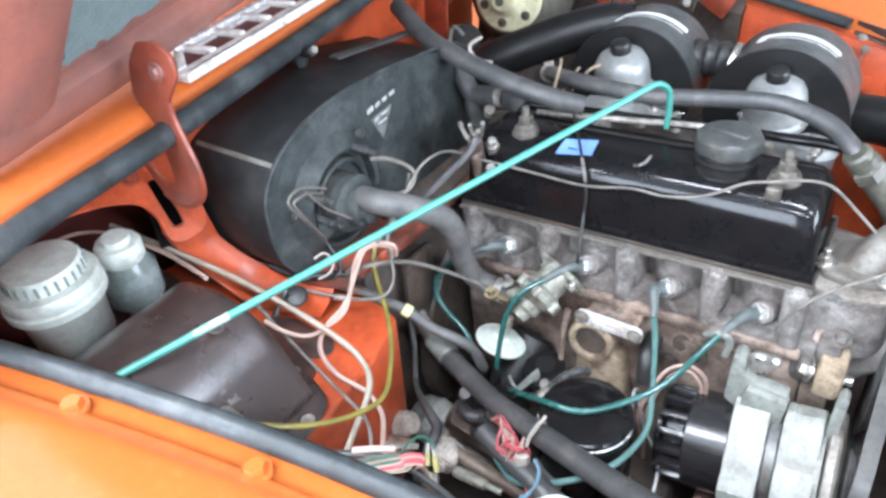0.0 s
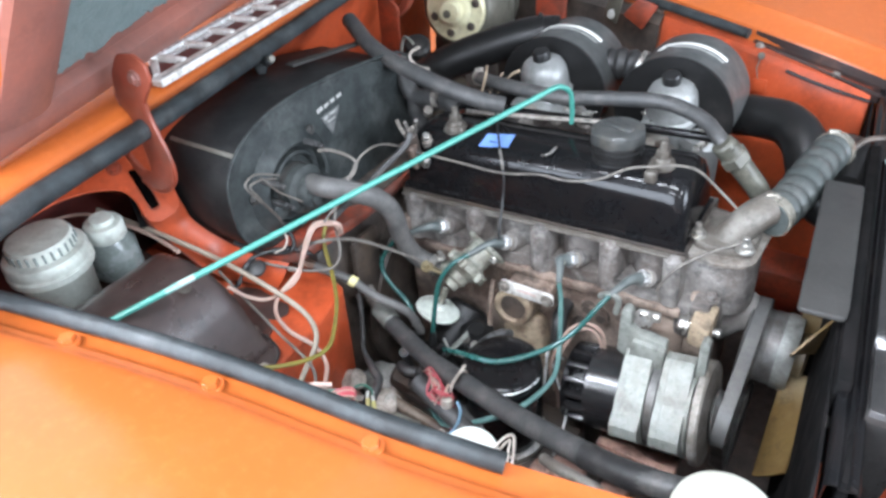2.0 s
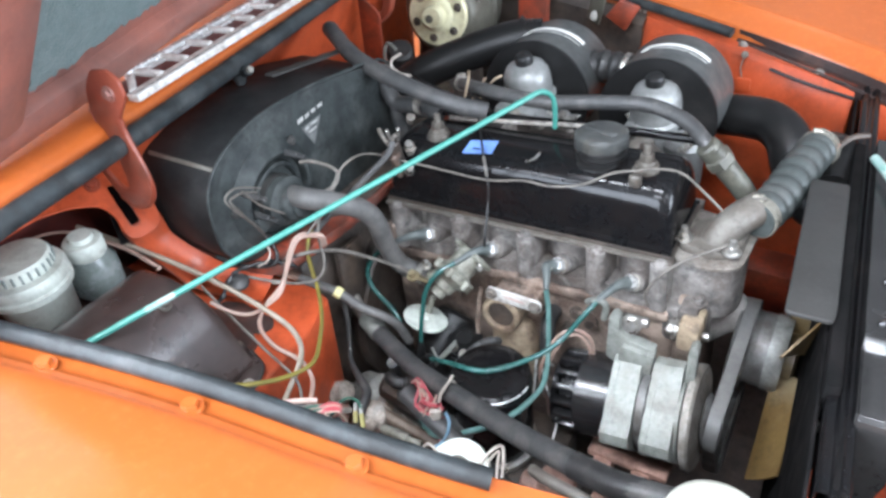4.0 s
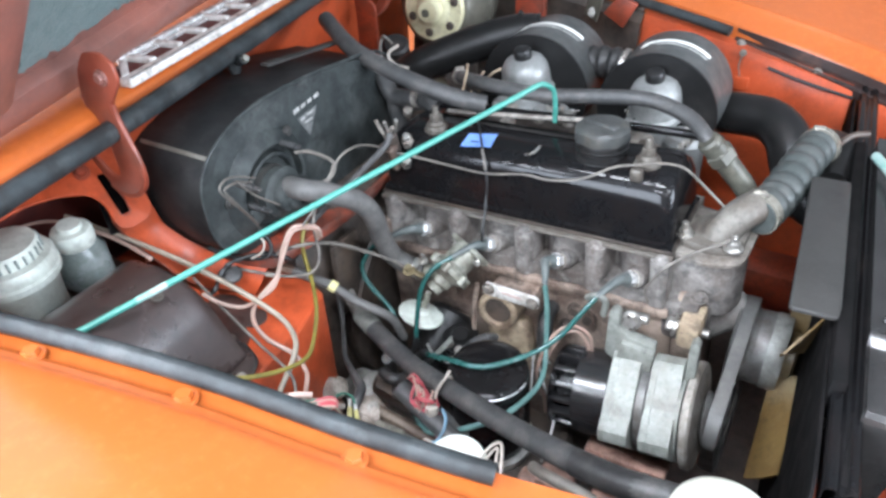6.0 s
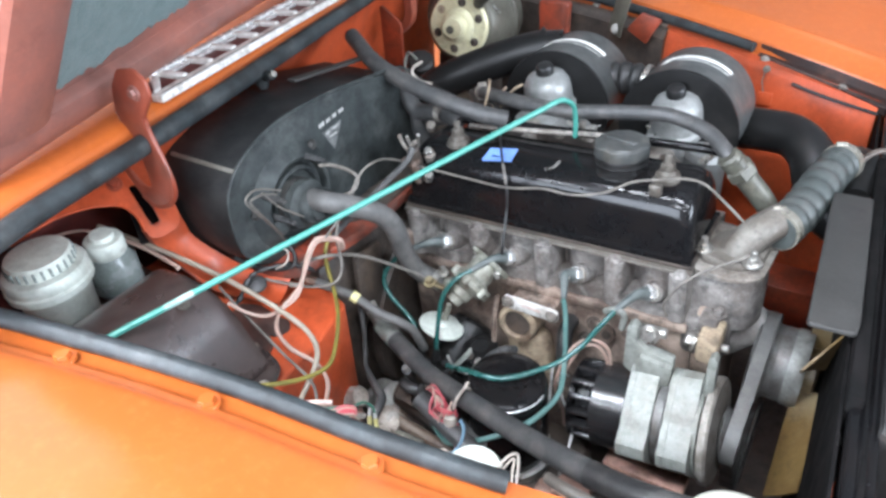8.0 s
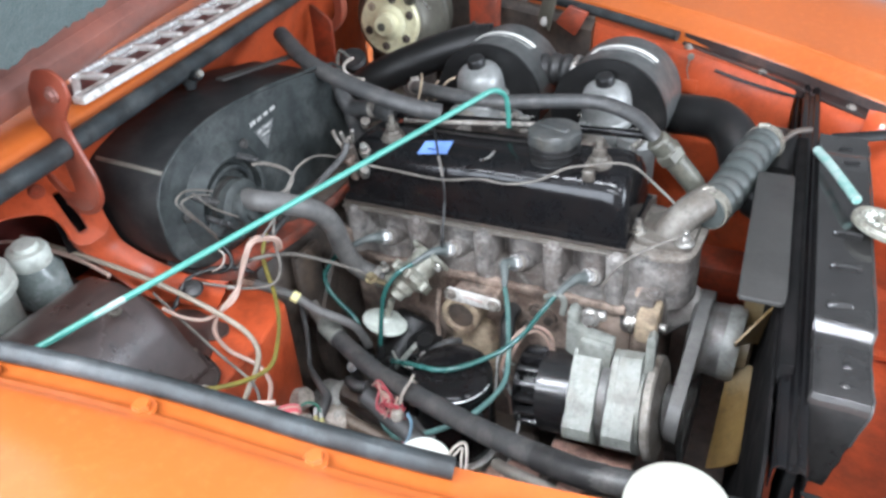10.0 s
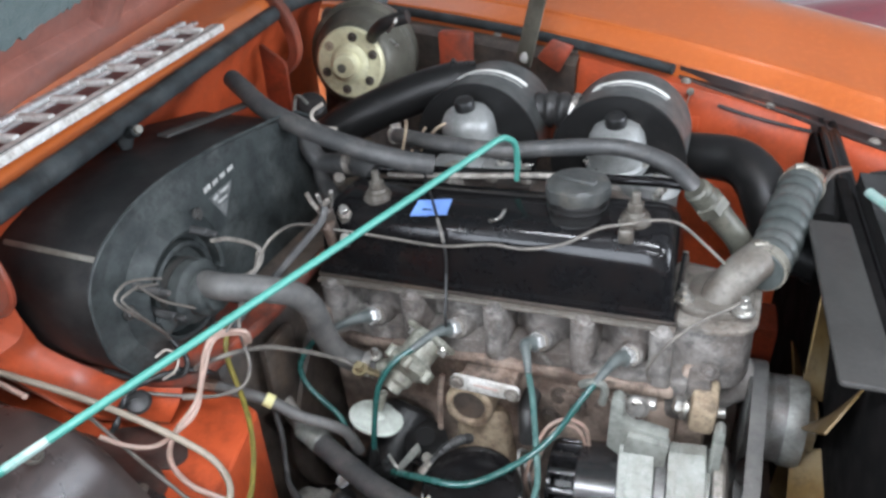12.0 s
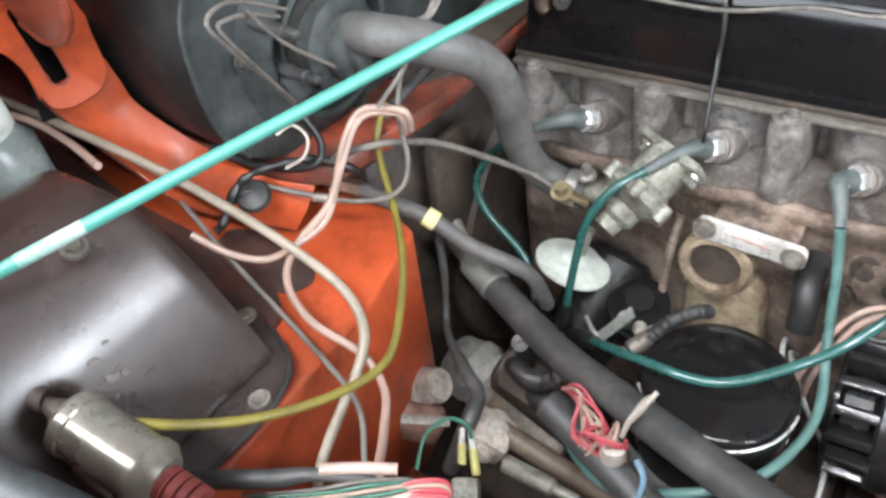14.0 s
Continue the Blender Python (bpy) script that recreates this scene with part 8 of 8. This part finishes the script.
part("corner_bracket", prism(rounded([(-0.70, 0.60), (-0.66, 0.60), (-0.655, 0.80), (-0.70, 0.83)], 0.01), 1.02, 1.026, "xz", 0.001), ORANGE_OLD, car, "orange corner stiffener")

# ---- near the front: bottle, horn, steering and starter ----
bt = thing("washer_bottle", (0.125, 0.345, 0.42), "white plastic bottle with a domed cap in the bay", "bottle")
bmx = Matrix.Translation((0.124, 0.338, 0))
part("body", lathe([(0, 0.42), (0.042, 0.42), (0.046, 0.43), (0.046, 0.66), (0.040, 0.675), (0, 0.675)], bmx, 32), MILKY, bt, "milky plastic body")
cap = part("cap", lathe([(0.041, 0.673), (0.043, 0.676), (0.043, 0.692), (0.041, 0.700), (0.034, 0.7065), (0.020, 0.7105), (0, 0.712)], bmx, 40), WHITE_PLASTIC, bt, "cream domed cap")
part("emblem", prism(rounded([(0.108, 0.318), (0.134, 0.330), (0.130, 0.337), (0.104, 0.325)], 0.003), 0.7085, 0.7122, "xy", 0), YELLOW, cap, "worn yellow mark")
part("emblem_bar", prism([(0.111, 0.3235), (0.126, 0.3305), (0.125, 0.3325), (0.110, 0.3255)], 0.7122, 0.7126, "xy", 0), YELLOW_GREEN, cap)
hn = thing("horn", (-0.14, 0.35, 0.52), "round horn with a white rim beside the inner wing", "horn")
hm = axis((-0.139, 0.370, 0.560), (-0.146, 0.352, 0.600))
part("disc", lathe([(0, -0.022), (0.026, -0.022), (0.030, -0.008), (0.030, 0.0), (0.026, 0.002), (0.012, 0.006), (0, 0.006)], hm, 32), DRUM, hn, "grey-green pressed disc")
part("rim", lathe([(0.0285, -0.006), (0.0385, -0.006), (0.0395, -0.002), (0.0385, 0.003), (0.0290, 0.004)], hm, 36), MILKY, hn, "white rim")
part("bracket", box((-0.150, 0.352, 0.46), (-0.125, 0.372, 0.545), 0.004), DARK_OIL_SHADE, hn)
wire("white_wire", [(-0.176, 0.358, 0.588), (-0.165, 0.360, 0.606), (-0.150, 0.352, 0.612), (-0.140, 0.346, 0.606), (-0.134, 0.345, 0.590)], 0.0016, CLEAR_TIE, "pale wire curled over the horn")
wire("white_wire", [(-0.118, 0.378, 0.572), (-0.108, 0.396, 0.588), (-0.100, 0.404, 0.590), (-0.094, 0.396, 0.584), (-0.088, 0.380, 0.572)], 0.0018, CLEAR_TIE, "pale wire loop beside the horn")
wire("white_wire", [(-0.112, 0.384, 0.572), (-0.102, 0.400, 0.586), (-0.099, 0.392, 0.576), (-0.094, 0.380, 0.566)], 0.0016, CLEAR_TIE, "pale wire loop beside the horn")
single("splash_plate", prism(rounded([(-0.216, 0.484), (-0.172, 0.466), (-0.176, 0.450), (-0.208, 0.450)], 0.003), 0.497, 0.499, "xy", 0), PALE_HOSE, "small bent grey plate under the red wires", "plate")
st = thing("starter_motor", (-0.37, 0.54, 0.36), "dusty starter motor with black rubber terminal boots beside the block", "starter motor")
stm = axis((-0.432, 0.556, 0.382), (-0.300, 0.545, 0.352))
part("end_housing", lathe([(0, 0), (0.022, 0.0), (0.026, 0.004), (0.030, 0.020), (0.0335, 0.024), (0.0335, 0.034), (0.0315, 0.037), (0.0310, 0.050), (0, 0.050)], stm, 30), STARTER_END, st, "dusty pale cast end housing")
part("body", lathe([(0.0290, 0.050), (0.0335, 0.051), (0.0345, 0.056), (0.0335, 0.060), (0.0335, 0.140), (0.030, 0.146), (0, 0.148)], stm, 30), DUSTY, st, "dusty brown starter body")
part("strap", lathe([(0.0337, 0.064), (0.0350, 0.065), (0.0350, 0.078), (0.0337, 0.079)], stm, 30), TAN, st, "dusty inspection strap")
part("housing_lug", box((-0.012, -0.006, 0.022), (0.012, 0.006, 0.036), 0.003, stm @ pose(0, 0, 0, 0, 0, 250) @ Matrix.Translation((0, 0.034, 0))), ALLOY_DIRTY, st)
part("solenoid", rod((-0.345, 0.523, 0.462), (-0.262, 0.512, 0.448), 0.025, 24, 0.004), DARK_OIL_SHADE, st, "black solenoid")
part("solenoid_cap", lathe([(0, 0), (0.024, 0), (0.026, 0.003), (0.026, 0.010), (0.020, 0.014), (0, 0.014)], axis((-0.268, 0.513, 0.449), (-0.240, 0.509, 0.444)), 24), SATIN_BLACK, st)
for pts, r, tip in (([(-0.318, 0.516, 0.488), (-0.319, 0.508, 0.520), (-0.316, 0.502, 0.530)], 0.0066, (0.2, -0.4, 0.9)),
                    ([(-0.322, 0.505, 0.492), (-0.314, 0.491, 0.514), (-0.300, 0.485, 0.517), (-0.290, 0.488, 0.516)], 0.0080, None),
                    ([(-0.296, 0.500, 0.485), (-0.290, 0.492, 0.510), (-0.281, 0.495, 0.518)], 0.0078, (0.3, -0.2, 0.9)),
                    ([(-0.300, 0.492, 0.482), (-0.288, 0.487, 0.492), (-0.276, 0.486, 0.494), (-0.264, 0.483, 0.500)], 0.0085, None)):
    boot = part("terminal", tube(pts, r, 14, 6), RUBBER, st, "black rubber terminal boot")
    if tip:
        part("terminal_tip", bolt(Vector(pts[-1]) + Vector(tip) * 0.001, tip, 0.0030, 0.004), DARK_OIL_SHADE, boot)
part("cover_plate", prism(rounded([(-0.335, 0.512), (-0.262, 0.504), (-0.262, 0.478), (-0.328, 0.484)], 0.006), 0.484, 0.489, "xy", 0.001), DARK_OIL_SHADE, st)
part("cable", tube([(-0.402, 0.522, 0.60), (-0.394, 0.515, 0.560), (-0.387, 0.502, 0.524), (-0.371, 0.4836, 0.522), (-0.336, 0.4595, 0.521), (-0.322, 0.450, 0.519), (-0.317, 0.427, 0.512), (-0.325, 0.41, 0.47)], lambda t: 0.0032 + 0.0032 * min(1, max(0, (t - 0.42) * 6)), 10), GREY_RUBBER, st, "grey sleeved starter cable")
sc = thing("steering_column", (-0.28, 0.42, 0.40), "oily steering column with a dusty universal joint", "steering column")
part("shaft", rod((-0.300, 0.4450, 0.498), (0.02, 0.489, 0.36), 0.0085, 16), OLD_SHAFT, sc, "rusty brown shaft")
jm = Matrix.Translation((-0.304, 0.440, 0.492)) @ pose(0, 0, 0, 0, 22, 10)
part("joint", add(box((-0.018, -0.014, -0.016), (0.014, 0.016, 0.012), 0.005, jm), rod(jm @ Vector((-0.002, -0.020, 0.0)), jm @ Vector((-0.002, 0.020, 0.0)), 0.0085, 16)), DUSTY, sc, "oily universal joint block")
part("joint_cap", lathe([(0, 0), (0.0085, 0), (0.0085, 0.003), (0.006, 0.004), (0, 0.004)], axis(jm @ Vector((0, 0.0, 0.012)), jm @ Vector((0.002, -0.006, 0.03))), 18), ALLOY_DIRTY, sc)
ym = axis((-0.412, 0.448, 0.462), (-0.362, 0.454, 0.499))
part("yoke", lathe([(0, 0), (0.017, 0), (0.0185, 0.010), (0.0180, 0.040), (0.0165, 0.046), (0.0145, 0.048), (0.0145, 0.060), (0.0130, 0.063), (0.0115, 0.0625), (0.0105, 0.061), (0, 0.061)], ym, 28), DUSTY, sc, "dusty tan yoke end")
part("yoke_arm", lumps(cut(box((-0.020, -0.012, -0.018), (0.018, 0.012, 0.010), 0.005, Matrix.Translation((-0.366, 0.430, 0.478)) @ pose(0, 0, 0, 0, 20, 30)), 2), 0.0015, 60), RUST_PINK, sc, "rusty yoke arm")
part("clamp_plate", box((-0.019, -0.004, -0.0012), (0.019, 0.004, 0.0012), 0.0008, Matrix.Translation((-0.355, 0.424, 0.494)) @ pose(0, 0, 0, 20, 5, 31)), ALLOY_DIRTY, sc, "bent clamp plate")
part("collar", rod((-0.50, 0.435, 0.40), (-0.408, 0.448, 0.464), 0.0140, 22), CAST_OIL, sc, "dusty column tube")
part("pinch_bolt", bolt(jm @ Vector((0.004, -0.006, 0.012)), (0.25, -0.5, 0.83), 0.0050, 0.004), DUSTY, sc)
single("grey_sleeve", lathe([(0, 0), (0.0055, 0), (0.0068, 0.002), (0.0068, 0.038), (0.0052, 0.040), (0.0040, 0.040), (0.0040, 0.058), (0, 0.058)], axis((-0.2835, 0.4235, 0.498), (-0.242, 0.4262, 0.496)), 18), TAP, "grey cable sleeve beside the steering column", "cable")
single("loom_pipe", tube([(-0.27, 0.465, 0.53), (-0.22, 0.448, 0.525), (-0.14, 0.42, 0.52), (-0.05, 0.39, 0.51), (0.05, 0.37, 0.49)], 0.012, 12), GREY_RUBBER, "grey pipe under the oil cooler hose", "pipe")
single("engine_mount", box((-0.17, 0.47, 0.36), (-0.08, 0.60, 0.43), 0.012), DARK_OIL_SHADE, "oily black engine mounting bracket", "bracket")
single("low_bracket", add(box((-0.06, 0.40, 0.50), (-0.02, 0.43, 0.56), 0.006), box((0.0, 0.40, 0.51), (0.03, 0.425, 0.565), 0.005), rod((-0.08, 0.415, 0.535), (0.06, 0.405, 0.53), 0.012, 14)), RUST_PINK, "rusty pinkish bracket low beside the alternator", "bracket")
single("alloy_elbow", tube([(-0.05, 0.375, 0.615), (-0.03, 0.360, 0.632), (0.0, 0.352, 0.640), (0.02, 0.35, 0.638)], 0.0060, 12), ELBOW, "oily brown pipe elbow beside the bottle", "pipe")
rb = thing("rear_bellhousing", (-0.42, 0.70, 0.50), "dark oily gearbox bellhousing behind the engine", "gearbox")
part("bell", lathe([(0, 0.0), (0.16, 0.0), (0.165, 0.01), (0.15, 0.06), (0.11, 0.16), (0, 0.17)], pose(-0.42, 0.735, 0.46, 0, -90, 0), 40), DARK_OIL_SHADE, rb, "dark oily casting")
part("bracket", box((-0.435, 0.555, 0.52), (-0.425, 0.61, 0.64), 0.003), DARK_OIL_SHADE, rb)

# ---- in the nose: teal pipe with a round end, headlamp bowl ----
np_ = thing("bonnet_lock_rod", (0.22, 0.80, 0.742), "teal rod with a round pale cap lying on the slotted panel", "rod")
part("rod", tube([(0.172, 0.900, 0.750), (0.190, 0.859, 0.752), (0.221, 0.778, 0.755)], 0.0056, 14), WORN_TEAL, np_)
capm = axis((0.250, 0.745, 0.7405), (0.2536, 0.747, 0.758))
part("cap", lathe([(0, 0), (0.026, 0.0), (0.031, 0.003), (0.032, 0.008), (0.030, 0.012), (0.024, 0.0125), (0.022, 0.0100), (0.010, 0.0100), (0.008, 0.013), (0, 0.013)], capm @ Matrix.Diagonal((1.1, 1.1, 1, 1)), 34), TAP, np_, "pale ribbed round cap")
for k in range(14):
    part("cap_rib", box((-0.0016, 0.0, 0.0085), (0.0016, 0.007, 0.0125), 0.0006, capm @ pose(0, 0, 0, 0, 0, 360 / 14 * k) @ Matrix.Translation((0, 0.015, 0))), MILKY, np_)
part("lug", box((0.262, 0.712, 0.742), (0.280, 0.728, 0.756), 0.004), CREAM, np_)
hl = thing("headlamp_bowl", (0.40, 0.80, 0.60), "dull grey headlamp bowl behind the wing", "headlamp")
part("bowl", lathe([(0, 0), (0.03, 0.0), (0.055, 0.012), (0.075, 0.035), (0.085, 0.06), (0.088, 0.062), (0.088, 0.066), (0.06, 0.07), (0, 0.07)], axis((0.335, 0.815, 0.66), (0.42, 0.79, 0.63)), 36), DRUM, hl, "dull grey bowl")
part("socket", rod((0.318, 0.822, 0.668), (0.345, 0.812, 0.656), 0.02, 16), BLACK_WIRE, hl)
part("wire", tube([(0.318, 0.822, 0.668), (0.31, 0.86, 0.69), (0.34, 0.93, 0.70), (0.38, 1.02, 0.68)], 0.004, 8), BLACK_WIRE, hl)
single("cooler_duct", tube([(0.33, 0.30, 0.62), (0.345, 0.45, 0.60), (0.35, 0.60, 0.59), (0.36, 0.72, 0.585)], 0.042, 18), GREY_RUBBER, "grey rubber cooling duct in the nose", "duct")

# ---- front wheels under the wings ----
for y in (0.01, 1.46):
    w = part("wheel", lathe([(0.17, -0.075), (0.27, -0.075), (0.29, -0.055), (0.295, 0.0), (0.29, 0.055), (0.27, 0.075), (0.17, 0.075), (0.15, 0.05), (0.15, -0.05)], pose(-0.12, y, 0.294, 90, 0, 0), 40), RUBBER, car, "black tyre")
    part("rim", lathe([(0, -0.02), (0.10, -0.02), (0.15, -0.05), (0.16, -0.05), (0.16, 0.05), (0.10, 0.03), (0, 0.03)], pose(-0.12, y, 0.294, 90, 0, 0), 32), STEEL, w)

# ---- what stands beyond the car in the hall ----
def cover_shape(u, v):
    x = -0.5 + 2.2 * u
    s = math.sin(math.pi * min(1, max(0, v)))
    return Vector((x + 0.25, 2.35 + 1.3 * v, 0.04 + (0.42 + 0.06 * math.sin(2.2 * u)) * s**0.45 * math.sin(math.pi * (0.04 + 0.92 * u)) ** 0.35 + 0.008 * math.sin(26 * v + 5 * u) * s))


mc = thing("covered_car", (0.6, 2.7, 0.0), "low car under a maroon cloth cover on the hall floor", "car")
part("cloth_cover", sheet(cover_shape, 34, 30, 0.003), MAROON, mc, "maroon cloth cover", 70)
part("underbody", box((-0.1, 2.5, 0.0), (1.75, 3.45, 0.26), 0.05), DARK_BOX, mc)
for x, y, w, h in ((0.40, 5.2, 0.32, 0.34), (0.98, 5.25, 0.36, 0.36)):
    b_ = thing("storage_box", (x, y, 0), "white card storage box on the hall floor", "box", "white boxes beyond the car")
    part("tub", box((x - w / 2, y - 0.2, 0.0), (x + w / 2, y + 0.2, h), 0.012), WHITE_BOX, b_)
    part("lid", box((x - w / 2 - 0.01, y - 0.21, h - 0.05), (x + w / 2 + 0.01, y + 0.21, h + 0.01), 0.008), WHITE_BOX, b_)
tr = thing("tool_trolley", (-0.25, 4.9, 0), "dark low trolley with a pale rail on the hall floor", "trolley")
part("tray", box((-0.75, 4.6, 0.10), (0.10, 5.1, 0.30), 0.02), DARK_BOX, tr)
part("rail", tube([(-0.72, 4.58, 0.30), (-0.72, 4.58, 0.42), (-0.30, 4.57, 0.44), (0.08, 4.58, 0.42), (0.08, 4.58, 0.30)], 0.012, 8), WHITE_BOX, tr)
for x in (-0.65, 0.0):
    for y in (4.68, 5.02):
        part("castor", rod((x - 0.015, y, 0.055), (x + 0.015, y, 0.055), 0.055, 16), RUBBER, tr)
        part("castor_leg", box((x - 0.012, y - 0.012, 0.05), (x + 0.012, y + 0.012, 0.12), 0.002), STEEL, tr)
